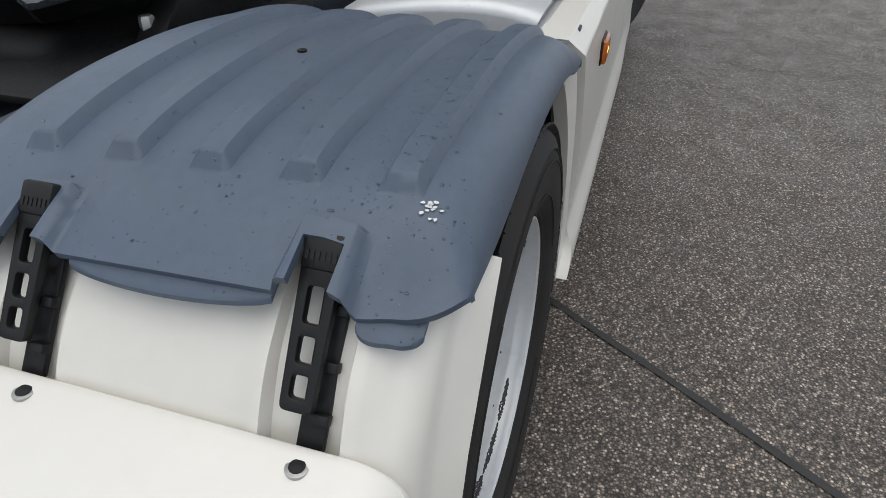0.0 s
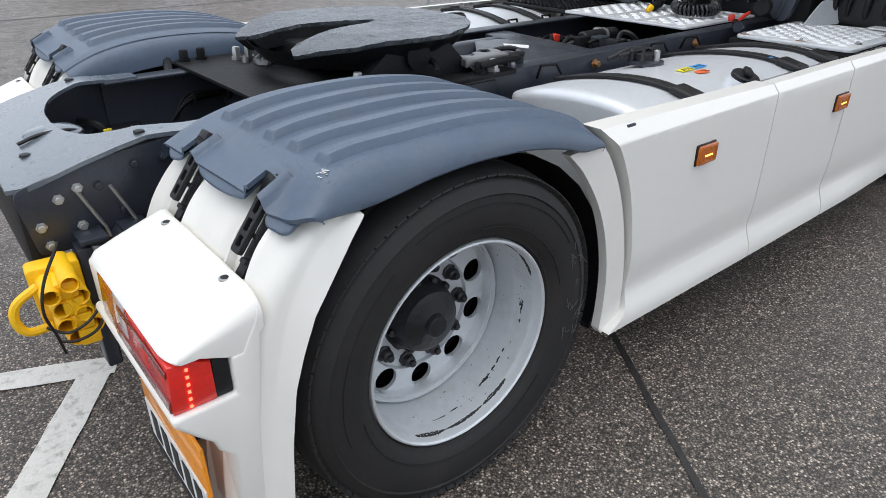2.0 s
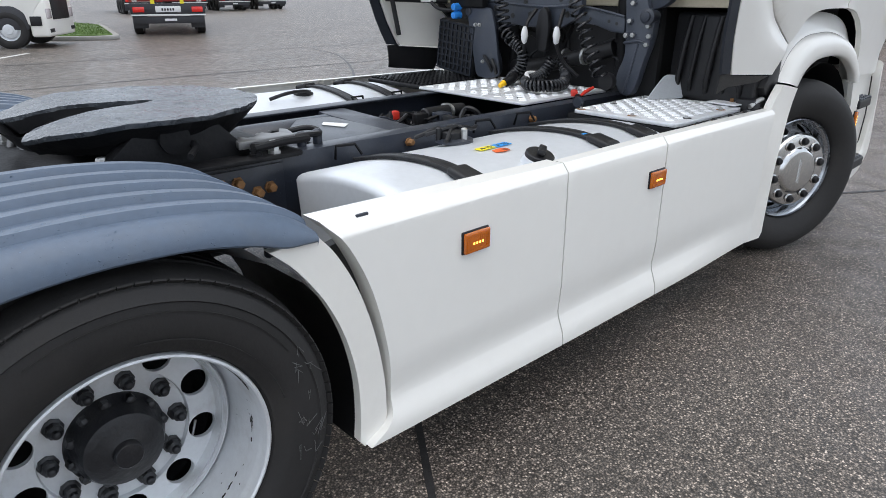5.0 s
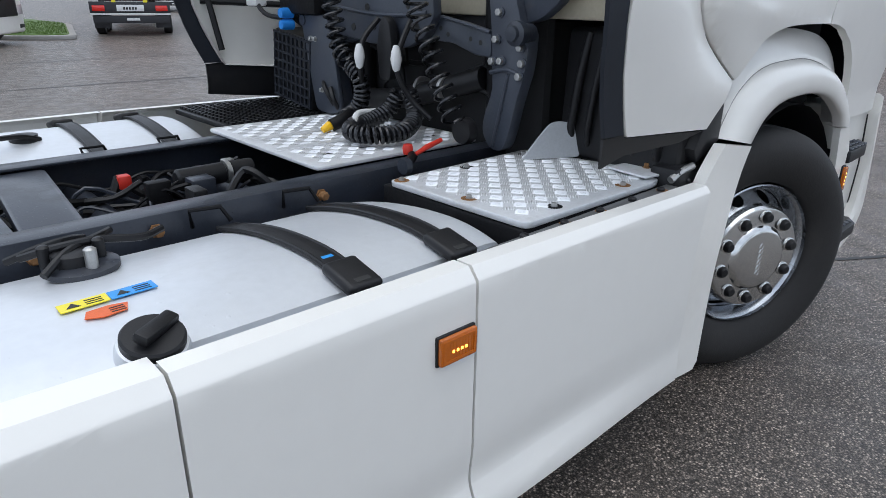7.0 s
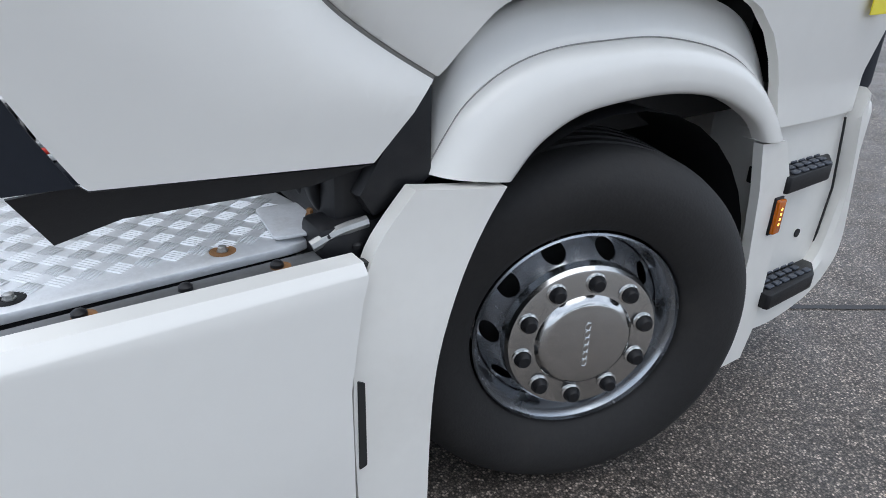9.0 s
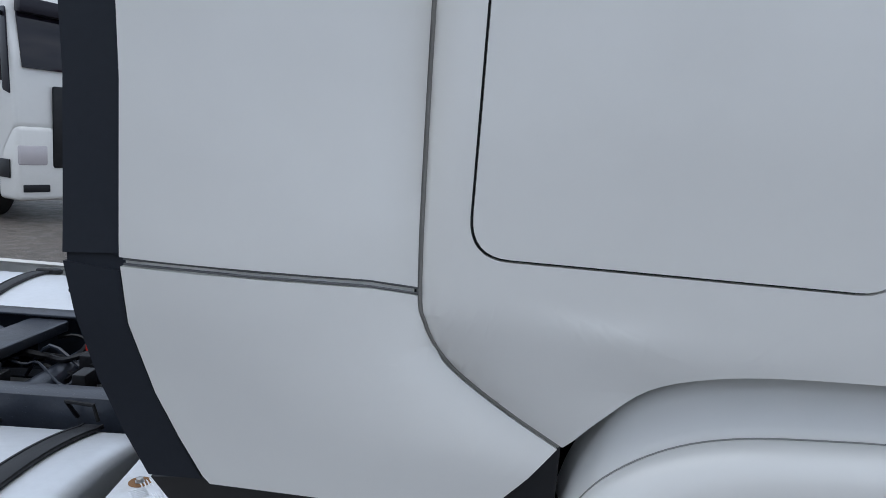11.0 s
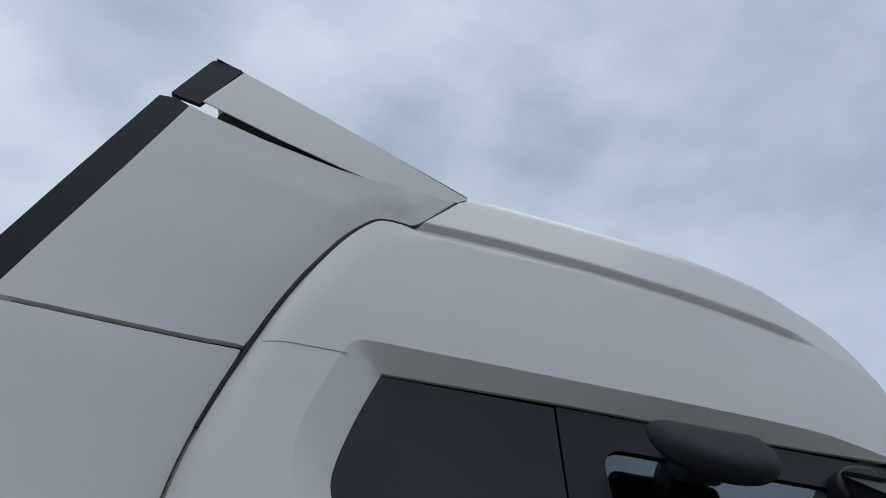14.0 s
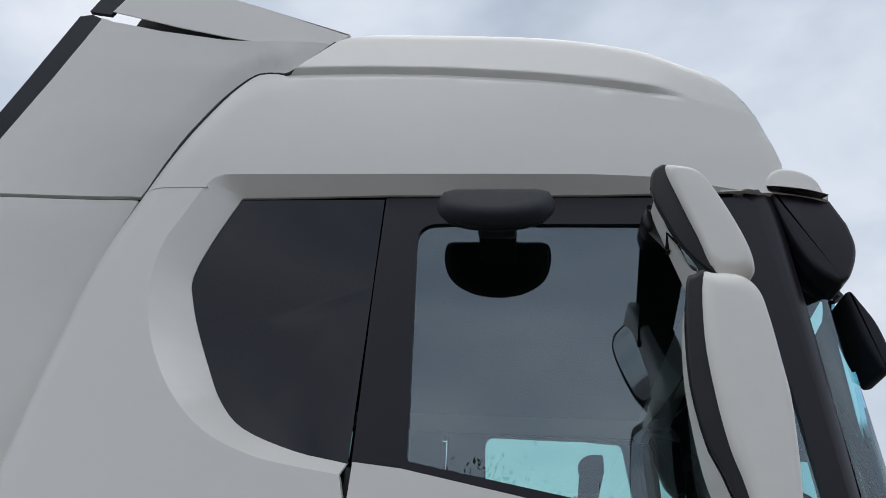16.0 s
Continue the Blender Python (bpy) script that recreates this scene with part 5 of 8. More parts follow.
# notched locking claw, tray with a tag in front of the plate
claw = rounded([(0.70, -0.44), (0.72, -0.36), (0.755, -0.345), (0.765, -0.38), (0.80, -0.375), (0.815, -0.335), (0.85, -0.325), (0.865, -0.365), (0.90, -0.36), (0.93, -0.30), (0.95, -0.33), (0.92, -0.44)], 0.008, 2)
part("locking_claw", prism(claw, 0.995, 1.022, "z", 0.004), WET_GREY, fw, "wet notched grey steel claw")
part("claw_pin", tube([(0.74, -0.47, 1.00), (0.86, -0.47, 1.01), (0.97, -0.44, 1.00)], 0.014, 8), STEEL_DARK, fw)
tray = part("frame_tray", prism(rounded([(1.06, -0.40), (1.44, -0.36), (1.44, 0.12), (1.28, 0.16), (1.06, -0.10)], 0.03), 0.938, 0.950, "z", 0.003), CHASSIS, truck, "wet dark tray plate between the rails")
part("tag", prism([(1.285, -0.040), (1.325, 0.010), (1.385, -0.100), (1.330, -0.150)], 0.9515, 0.9535, "z"), STICK_W, tray, "white paper tag")
for s in (-1, 1):
    part("side_bracket", prism([(cx - 0.26, 0.965), (cx + 0.28, 0.965), (cx + 0.16, 1.085), (cx - 0.12, 1.085)], 0.33 * s, 0.40 * s, "y", 0.008), STEEL_DARK, fw)
    part("pivot", lathe([(0.05, 0.30 * s), (0.05, 0.42 * s), (0.001, 0.421 * s)], (cx, 0, 1.06), "y", 20), STEEL_DARK, fw)
part("mounting_plate", prism(rounded([(-0.06, -0.50), (0.92, -0.50), (0.92, 0.50), (-0.06, 0.50)], 0.03), 0.957, 0.972, "z", 0.003), STEEL_DARK, fw, "wet dark mounting plate")
part("skirt_ring", lathe([(0.36, 1.02), (0.41, 1.08)], (cx, 0, 0), "z", 48), STEEL_DARK, fw)
part("lock_body", box((cx - 0.25, -0.2, 1.0), (cx + 0.28, 0.2, 1.075), 0.02), STEEL_DARK, fw)
for x, y in ((-0.02, -0.46), (0.05, -0.46), (0.12, -0.46), (0.75, -0.46), (0.82, -0.46), (-0.02, 0.46), (0.05, 0.46)):
    part("bolt", bolt((x, y, 0.972), "z", 0.018, 0.045), BOLT if rng.random() < 0.3 else STEEL_DARK, fw)
part("release_handle", tube([(0.62, -0.18, 1.06), (0.55, -0.45, 1.03), (0.50, -0.52, 1.02)], 0.011, 8), STEEL_DARK, fw)

# ---- yellow wheel chocks hung on the chassis end ----
def chock(name, m):
    """Two stacks of short open tubes with a handle, all one piece of yellow plastic."""
    c = new(name)
    c.matrix_basis = m
    tagged(c, "yellow plastic wheel chocks strapped with black cord to the chassis", "wheel chock")
    rows = [(0.001, 0.10), (0.030, 0.10), (0.030, -0.105), (0.027, -0.112), (0.0235, -0.108), (0.0235, 0.02), (0.001, 0.02)]
    for k in range(4):
        for j in range(2):
            t = part("tube_rib", lathe(rows, (0.0, 0, 0), "y", 12), YELLOW, c)
            t.matrix_basis = pose(0.060 * j - 0.035 + 0.010 * k, 0.010 * k + 0.012 * (k % 2), -0.062 * k + 0.030 * j, 0, 0, 6 * (k % 2))
        part("web", box((-0.02 + 0.010 * k, -0.085, -0.062 * k - 0.030), (0.045 + 0.010 * k, 0.09, -0.062 * k + 0.030), 0.008), YELLOW, c)
    part("back_plate", prism(rounded([(-0.085, 0.05), (0.075, 0.05), (0.075, -0.23), (0.0, -0.24), (-0.075, -0.16)], 0.02), 0.02, 0.10, "y", 0.008), YELLOW, c)
    part("handle", tube(spline([(-0.06, -0.04, 0.02), (-0.13, -0.05, -0.02), (-0.145, -0.05, -0.08), (-0.12, -0.05, -0.125), (-0.05, -0.04, -0.13)], 5), 0.015, 8), YELLOW, c)
    part("cord", tube(spline([(0.03, -0.06, 0.16), (-0.04, -0.11, 0.06), (-0.065, -0.13, -0.03), (-0.05, -0.13, -0.12), (-0.04, -0.12, -0.20)], 6), 0.005, 6), BLACK, c)
    part("cord", tube(spline([(-0.07, -0.10, -0.10), (-0.02, -0.125, -0.125), (0.04, -0.125, -0.11), (0.09, -0.10, -0.08)], 6), 0.005, 6), BLACK, c)
    part("cord", tube(spline([(-0.05, -0.12, -0.15), (0.0, -0.13, -0.16), (0.06, -0.12, -0.15), (0.10, -0.10, -0.11)], 6), 0.005, 6), BLACK, c)
    return c


chock("wheel_chock", pose(-0.765, -0.55, 0.675, 0, 0, -4) @ Matrix.Scale(0.78, 4))
part("chock_carrier", box((-0.70, -0.50, 0.34), (-0.66, -0.42, 0.72), 0.006), CHASSIS, truck)

# ---- side skirts, tanks and catwalk ----
def skirt_y(x, z):
    # nearly flat, a soft crease low down with a flared sill, a chamfer along the top
    y = -1.250 - 0.004 * math.sin(math.pi * (z - 0.3) / 0.7)
    y += (0.010 * ease((0.54 - z) / 0.12) - 0.030 * ease((0.425 - z) / 0.11)) * (1 - 0.75 * ease((x - 2.3) / 0.7))
    return y + 0.80 * max(0.0, z - 0.938)


def skirt(outline, side, label, thick=0.045):
    bm = skin(outline, skirt_y, step=0.045, thick=thick, lip=0.006, planes=[((0, z), (0, 1)) for z in (0.425, 0.40, 0.345, 0.315, 0.936, 0.940)])
    if side > 0:
        mirror_y(bm)
    return part("side_skirt", bm, WHITE, truck, label, angle=40)


REAR_EDGE = spline([(0.515, 0.982, 0), (0.578, 0.905, 0), (0.642, 0.765, 0), (0.685, 0.58, 0), (0.697, 0.42, 0), (0.680, 0.345, 0), (0.602, 0.296, 0)], 4)
SKIRT_A = [(p.x, p.y) for p in REAR_EDGE] + [(1.469, 0.292), (1.457, 0.60), (1.457, 0.968)]
SKIRT_B = [(1.463, 0.968), (1.463, 0.60), (1.475, 0.292), (2.098, 0.292), (2.088, 0.60), (2.091, 0.968)]
SKIRT_C = [(2.099, 0.967), (2.096, 0.60), (2.106, 0.292), (3.066, 0.292), (3.064, 0.48), (3.065, 0.70), (3.081, 0.80), (3.096, 0.88), (3.110, 0.93), (3.108, 0.957)]
for s in (-1, 1):
    a = skirt(SKIRT_A, s, "white side skirt panel with a swept rear edge", 0.068)
    b = skirt(SKIRT_B, s, "white side skirt panel between two seams")
    c = skirt(SKIRT_C, s, "white side skirt panel beside the catwalk")
    for x, owner in ((1.020, a), (2.030, b)):
        base = part("marker_lamp", box((x - 0.055, 1.246 * s, 0.780), (x + 0.055, 1.2585 * s, 0.850), 0.003), BLACK, truck, "amber side marker lamp")
        part("lens", box((x - 0.052, 1.256 * s, 0.783), (x + 0.052, 1.269 * s, 0.847), 0.005), AMBER, base)
        part("lens_frame", prism(rounded([(x - 0.046, 0.789), (x + 0.046, 0.789), (x + 0.046, 0.841), (x - 0.046, 0.841)], 0.004, 2), 1.268 * s, 1.2705 * s, "y", 0.0, 1, [rounded([(x - 0.040, 0.795), (x + 0.040, 0.795), (x + 0.040, 0.835), (x - 0.040, 0.835)], 0.003, 2)]), AMBER, base)
        for j in range(9):
            part("lens_rib", box((x - 0.037 + 0.0088 * j, 1.268 * s, 0.796), (x - 0.0345 + 0.0088 * j, 1.2695 * s, 0.834), 0.0, 1), AMBER, base)
        for k in range(4):
            part("led", box((x - 0.022 + 0.012 * k, 1.2685 * s, 0.809), (x - 0.015 + 0.012 * k, 1.2708 * s, 0.816), 0.001, 1), LED, base)
    # white strip along the wheel opening, with the dark gap behind it
    outer = [(0.498, 0.953), (0.548, 0.890), (0.604, 0.782), (0.647, 0.650), (0.674, 0.510), (0.681, 0.40), (0.672, 0.335), (0.60, 0.288)]
    inner_e = [(0.585, 0.31), (0.592, 0.40), (0.588, 0.52), (0.560, 0.65), (0.510, 0.77), (0.437, 0.878), (0.372, 0.942)]
    o = [(p.x, p.y) for p in spline([(x, z, 0) for x, z in outer], 4)]
    i = [(p.x, p.y) for p in spline([(x, z, 0) for x, z in inner_e], 4)]
    bm = skin(o + i, lambda x, z: -1.232 - 0.010 * ease((x - 0.36) / 0.3), step=0.05, thick=0.03, lip=0.006)
    if s > 0:
        mirror_y(bm)
    part("arch_strip", bm, WHITE_PLASTIC, truck, "white strip along the rear wheel opening")
    low_gap = [q for q in outer if q[1] < 0.95]
    bm = prism([*low_gap, *[(x + 0.045, z + 0.01) for x, z in low_gap[::-1]]], -1.182, -1.15, "y")
    if s > 0:
        mirror_y(bm)
    part("gap_seal", bm, INK_AND_SHADE, truck, "black rubber seal with clips")
    for x, z in ((0.672, 0.60), (0.640, 0.72), (0.695, 0.50)):
        part("seal_clip", box((x - 0.006, 1.180 * s, z - 0.012), (x + 0.006, 1.196 * s, z + 0.012), 0.002), BOLT if z > 0.7 else BLACK, truck)

def tank_top(y):
    return 0.960 - (0.36 if abs(y) < 0.93 else 0.9) * (abs(y) - 0.93) ** 2


def fuel_tank(side):
    """Aluminium tank with domed top, end seams and three black straps."""
    bm = bmesh.new()
    x0, x1 = 0.855, 2.335
    stations = [(x0, 0.88), (x0 + 0.004, 0.93), (x0 + 0.016, 0.97), (x0 + 0.035, 0.992), (x0 + 0.06, 1.0)]
    stations += [(x0 + 0.06 + (x1 - x0 - 0.12) * k / 10, 1.0) for k in range(1, 11)]
    stations += [(x1 - 0.035, 0.992), (x1 - 0.016, 0.97), (x1 - 0.004, 0.93), (x1, 0.88)]
    sec = []
    for k in range(25):
        y = -0.515 - 0.585 * k / 24
        sec.append((y, tank_top(y)))
    sec += rounded([(-1.115, 0.925), (-1.175, 0.84), (-1.175, 0.42), (-0.515, 0.42)], [0.03, 0.08, 0.12, 0.06], 5)
    cy, cz2 = -0.84, 0.66
    rows = [[bm.verts.new((x, cy + (y - cy) * (0.5 + 0.5 * k), cz2 + (z - cz2) * k)) for y, z in sec] for x, k in stations]
    for a, b in zip(rows, rows[1:]):
        for j in range(len(sec)):
            bm.faces.new((a[j], a[(j + 1) % len(sec)], b[(j + 1) % len(sec)], b[j]))
    bm.faces.new(rows[0])
    bm.faces.new(rows[-1])
    if side > 0:
        mirror_y(bm)
    tank = part("fuel_tank", bm, TANK, truck, "wet brushed aluminium fuel tank", angle=50)
    for x in (1.15, 1.895, 2.17):
        bm = bmesh.new()
        rows = []
        for k in range(29):
            y = -0.50 - 0.57 * k / 28
            z = tank_top(min(y, -0.515)) + 0.004
            w = 0.030
            rows.append([bm.verts.new((x + dx, y, z + dz)) for dx, dz in ((-w, 0), (-w, 0.007), (-w * 0.7, 0.010), (w * 0.7, 0.010), (w, 0.007), (w, 0))])
        for a, b in zip(rows, rows[1:]):
            for j in range(6):
                bm.faces.new((a[j], a[(j + 1) % 6], b[(j + 1) % 6], b[j]))
        bm.faces.new(rows[0])
        bm.faces.new(rows[-1])
        if side > 0:
            mirror_y(bm)
        st = part("tank_strap", bm, BLACK, tank, "black rubber-covered tank strap")
        for dx in (-0.0255, 0.0255):
            bead = tube([(x + dx, -0.50 - 0.57 * k / 18, tank_top(min(-0.50 - 0.57 * k / 18, -0.515)) + 0.0125) for k in range(19)], 0.0042, 6)
            part("strap_bead", mirror_y(bead) if side > 0 else bead, BLACK, st)
        if side < 0 and 1.5 < x < 2.0:
            tag = box((x - 0.014, -1.000, tank_top(-0.99) + 0.010), (x + 0.014, -0.984, tank_top(-0.99) + 0.0142), 0.001, 1)
            part("strap_tag", tag, STICK_B, st, "small blue label on the strap")
        slot = box((x - 0.018, -1.132, 0.018), (x + 0.018, -1.117, 0.0212), 0.001, 1, Matrix.Translation((0, -0.02, 1.187)) @ Matrix.Rotation(0.22, 4, "X"))
        part("shoe_slot", mirror_y(slot) if side > 0 else slot, INK_AND_SHADE, st)
        bm = box((x - 0.043, -1.145, -0.008), (x + 0.043, -1.035, 0.020), 0.012, 3)
        bmesh.ops.transform(bm, matrix=Matrix.Translation((0, -0.02, 1.187)) @ Matrix.Rotation(0.22, 4, "X"), verts=bm.verts)
        if side > 0:
            mirror_y(bm)
        part("strap_buckle", bm, BLACK, st)
        part("strap_bracket", tube([(x - 0.07, 0.445 * side, 0.905), (x - 0.085, 0.475 * side, 0.962), (x - 0.005, 0.485 * side, 0.960), (x + 0.015, 0.50 * side, 0.920)], 0.006, 6), STEEL_DARK, st)
    return tank


tank_r = fuel_tank(-1)
tank_l = fuel_tank(1)


def sticker(name, pts, z, mat, parent):
    return part(name, prism(pts, z, z + 0.0015, "z"), mat, parent)


def on_tank(x, y):
    return tank_top(y)


for name, x0, x1, y0, y1, mat in (("yellow_sticker", 1.400, 1.485, -0.905, -0.868, STICK_Y), ("blue_sticker", 1.487, 1.572, -0.902, -0.865, STICK_B), ("orange_sticker", 1.425, 1.505, -0.965, -0.925, STICK_R)):
    pts = [(x0, y0), (x1, y0 + 0.004), (x1, y1 + 0.004), (x0, y1)]
    if name[0] == "o":
        pts = [(x0, y0 + 0.012), (x0 + 0.03, y0), (x1 - 0.01, y0 + 0.006), (x1, y1 - 0.004), (x1 - 0.03, y1 + 0.004), (x0 + 0.01, y1)]
    st = sticker(name, pts, on_tank(x0, y0) + 0.0035, mat, tank_r)
    for k in range(3):
        yb = y0 + 0.009 + 0.009 * k
        part("text_bar", box((x0 + 0.045, yb, on_tank(x0, y0) + 0.005), (x1 - 0.010, yb + 0.003, on_tank(x0, y0) + 0.0058)), INK_AND_SHADE, st)
    if name[0] != "o":
        part("warning_triangle", prism([(x0 + 0.012, y0 + 0.010), (x0 + 0.036, y0 + 0.010), (x0 + 0.024, y0 + 0.030)], on_tank(x0, y0) + 0.005, on_tank(x0, y0) + 0.0058, "z"), INK_AND_SHADE, st)
cap = part("cap_neck", lathe([(0.062, -0.06), (0.060, 0.0), (0.056, 0.012), (0.050, 0.014)], (0, 0, 0), "z", 40), TANK, tank_r)
cap.matrix_basis = pose(1.487, -1.098, 0.948, 18, 0, 0)
c2 = part("fuel_cap", lathe([(0.052, 0.010), (0.052, 0.026), (0.048, 0.030), (0.001, 0.031)], (0, 0, 0), "z", 40), BLACK, tank_r, "round black fuel cap with a grip bar")
c2.matrix_basis = pose(1.487, -1.098, 0.948, 18, 0, 0)
bm = box((-0.045, -0.014, 0.030), (0.045, 0.014, 0.050), 0.006)
g = part("cap_grip", bm, BLACK, tank_r)
g.matrix_basis = pose(1.487, -1.098, 0.948, 18, 0, 35)
# sender unit with its hoses
part("sender_plate", lathe([(0.075, 0.945), (0.075, 0.956), (0.05, 0.962), (0.001, 0.963)], (1.50, -0.66, 0), "z", 30), CHASSIS, tank_r)
part("sender_body", lathe([(0.045, 0.955), (0.045, 0.985), (0.035, 0.99), (0.001, 0.991)], (1.49, -0.655, 0), "z", 20), BLACK, tank_r, "black sender unit with hoses")
for k, (dx, dy) in enumerate(((0.05, 0.0), (-0.05, 0.02), (0.02, -0.05))):
    part("hose_fitting", lathe([(0.013, 0.955), (0.013, 1.0), (0.008, 1.004), (0.001, 1.005)], (1.49 + dx, -0.655 + dy, 0), "z", 12), BOLT if k == 2 else BLACK, tank_r)
for pts in ([(1.40, -0.60, 0.975), (1.46, -0.64, 0.995), (1.54, -0.64, 0.995), (1.64, -0.62, 0.972), (1.70, -0.58, 0.968)], [(1.42, -0.70, 0.962), (1.48, -0.66, 0.99), (1.56, -0.60, 0.99), (1.60, -0.52, 0.97)], [(1.38, -0.56, 0.96), (1.44, -0.59, 0.985), (1.50, -0.57, 0.985), (1.55, -0.49, 0.955)]):
    part("tank_hose", tube(spline(pts, 5), 0.009, 8), BLACK, tank_r)
for x, y in ((1.733, -0.45), (2.235, -0.45), (1.45, -0.45)):
    part("rusty_bolt", bolt((x, y + 0.015, 0.915), "y", 0.014, -0.03), RUST, truck)
for pts in ([(1.45, 0.72, 0.96), (1.55, 0.70, 0.985), (1.68, 0.74, 0.98), (1.75, 0.78, 0.955)],):
    part("tank_hose", tube(spline(pts, 5), 0.010, 8), BLACK, tank_l)
part("fuel_cap", lathe([(0.05, 0.945), (0.05, 0.975), (0.001, 0.978)], (1.70, 0.80, 0), "z", 30), BLACK, tank_l)
part("tank_clip", box((0.620, -1.226, 0.958), (0.660, -1.208, 0.976), 0.003), CHASSIS, truck)


def tread_plate(name, outline, z, thick, spacing, parent_label, bands=()):
    """A metal step plate with raised five-bar tread."""
    plate = part(name, prism(outline, z - thick, z, "z", 0.004, 2), PLATE, truck, parent_label)
    xs, ys = [p[0] for p in outline], [p[1] for p in outline]
    bm = bmesh.new()
    L, W, H, g = spacing * 0.86, spacing * 0.040, 0.0030, spacing
    nx, ny = int((max(xs) - min(xs)) / g), int((max(ys) - min(ys)) / g)
    for i in range(nx + 1):
        for j in range(ny + 1):
            cx0, cy0 = min(xs) + g * (i + 0.5), min(ys) + g * (j + 0.5)
            if away((cx0, cy0), outline) > -g * 0.5 or any(a < cy0 < b for a, b in bands):
                continue
            turn = math.radians(38 if (i + j) % 2 else 128)
            d, s = Vector((math.cos(turn), math.sin(turn), 0)), Vector((-math.sin(turn), math.cos(turn), 0))
            for k in range(-2, 3):
                c = Vector((cx0, cy0, z)) + s * (k * spacing * 0.165)
                lo = [c + d * (a * L / 2) + s * (b * W) for a, b in ((-1, 0), (-0.7, -1), (0.7, -1), (1, 0), (0.7, 1), (-0.7, 1))]
                base = [bm.verts.new(p) for p in lo]
                top = [bm.verts.new(c + (p - c) * 0.62 + Vector((0, 0, H))) for p in lo]
                bm.faces.new(top)
                for q in range(6):
                    bm.faces.new((base[q], base[(q + 1) % 6], top[(q + 1) % 6], top[q]))
    tagged(part("tread_relief", bm, PLATE_BAR, plate, "raised five-bar tread"), kind="stuff")
    return plate


PL = rounded([(2.405, -0.560), (3.060, -0.545), (3.13, -0.98), (3.08, -1.108), (2.415, -1.108)], [0.02, 0.03, 0.05, 0.08, 0.03], 4)
catwalk = tread_plate("catwalk_plate", PL, 0.958, 0.020, 0.045, "worn aluminium tread plate over the battery box")
part("plate_frame", box((2.41, -1.10, 0.62), (3.04, -0.52, 0.936), 0.008), STEEL_DARK, truck, "black box under the tread plate")
for x, y in ((2.43, -0.59), (2.58, -1.064), (2.911, -1.066), (2.455, -0.86), (2.99, -0.60), (2.70, -0.60)):
    part("plate_dimple", lathe([(0.024, 0.9585), (0.016, 0.9600), (0.012, 0.9590), (0.001, 0.9588)], (x, y, 0), "z", 20), RUST if x in (2.911, 2.43, 2.455) else STEEL_DARK, catwalk)
    part("plate_bolt", bolt((x, y, 0.959), "z", 0.008, 0.010), BOLT, catwalk)
trim = part("edge_rail", prism([(2.20, -1.185), (3.06, -1.185), (3.06, -1.128), (2.20, -1.145)], 0.935, 0.948, "z", 0.003), WET_GREY, truck, "dark grey edge rail along the skirt")
for k in range(6):
    x = 2.35 + 0.157 * k
    part("rail_screw", lathe([(0.012, 0.948), (0.012, 0.955), (0.008, 0.959), (0.001, 0.960)], (x, -1.157, 0), "z", 12), BLACK, trim)
    if k in (1, 2, 4):
        part("rust_stain", lathe([(0.019, 0.9484), (0.001, 0.9486)], (x + 0.006, -1.158, 0), "z", 12), RUST, trim)
PL2 = rounded([(2.29, -0.335), (3.02, -0.34), (3.02, 0.50), (2.30, 0.50)], 0.03, 4)
plate2 = tread_plate("catwalk_plate", PL2, 0.972, 0.014, 0.045, "aluminium tread plate across the rails", bands=((-0.06, -0.01), (0.16, 0.21)))
for y in (-0.035, 0.185):
    part("flat_band", box((2.31, y - 0.020, 0.973), (3.0, y + 0.020, 0.975), 0.001, 1), PLATE, plate2)
for k in range(8):
    part("plate_slot", box((2.40 + 0.16 * (k % 4), -0.20 + 0.33 * (k // 4), 0.9725), (2.44 + 0.16 * (k % 4), -0.185 + 0.33 * (k // 4), 0.9733)), INK_AND_SHADE, plate2)
step_l = part("catwalk_plate", box((2.42, 0.56, 0.93), (3.05, 1.15, 0.955), 0.006), BLACK, truck, "black plastic step panel with knobs")
bm = bmesh.new()
for i in range(17):
    for j in range(15):
        add_box(bm, (2.44 + 0.036 * i, 0.58 + 0.038 * j, 0.955), (2.46 + 0.036 * i, 0.60 + 0.038 * j, 0.966))
tagged(part("step_relief", bm, BLACK, step_l), kind="stuff")

# ---- front wheel wing ----
IN_ARC = [(3.478, 1.028), (3.545, 1.092), (3.64, 1.136), (3.75, 1.153), (3.93, 1.157), (4.08, 1.140), (4.20, 1.107), (4.33, 1.040), (4.395, 0.975)]
MID_ARC = [(3.285, 1.068), (3.322, 1.125), (3.378, 1.193), (3.475, 1.250), (3.59, 1.279), (3.74, 1.287), (3.93, 1.283), (4.15, 1.242), (4.30, 1.178), (4.42, 1.080), (4.515, 0.968)]
OUT_ARC = [(3.318, 1.120), (3.345, 1.205), (3.41, 1.305), (3.51, 1.360), (3.62, 1.382), (3.78, 1.392), (3.95, 1.386), (4.18, 1.350), (4.34, 1.275), (4.46, 1.13), (4.54, 0.965)]


def smooth_line(rows, n=3):
    return [(p.x, p.y) for p in spline([(x, z, 0) for x, z in rows], n)]


def evenly(rows, n):
    """n points at even steps along a smooth line."""
    p = [Vector(q) for q in smooth_line(rows, 8)]
    run = [0.0]
    for a, b in zip(p, p[1:]):
        run.append(run[-1] + (b - a).length)
    at = [run[-1] * k / (n - 1) for k in range(n)]
    return [(table(s, list(zip(run, [q.x for q in p]))), table(s, list(zip(run, [q.y for q in p])))) for s in at]


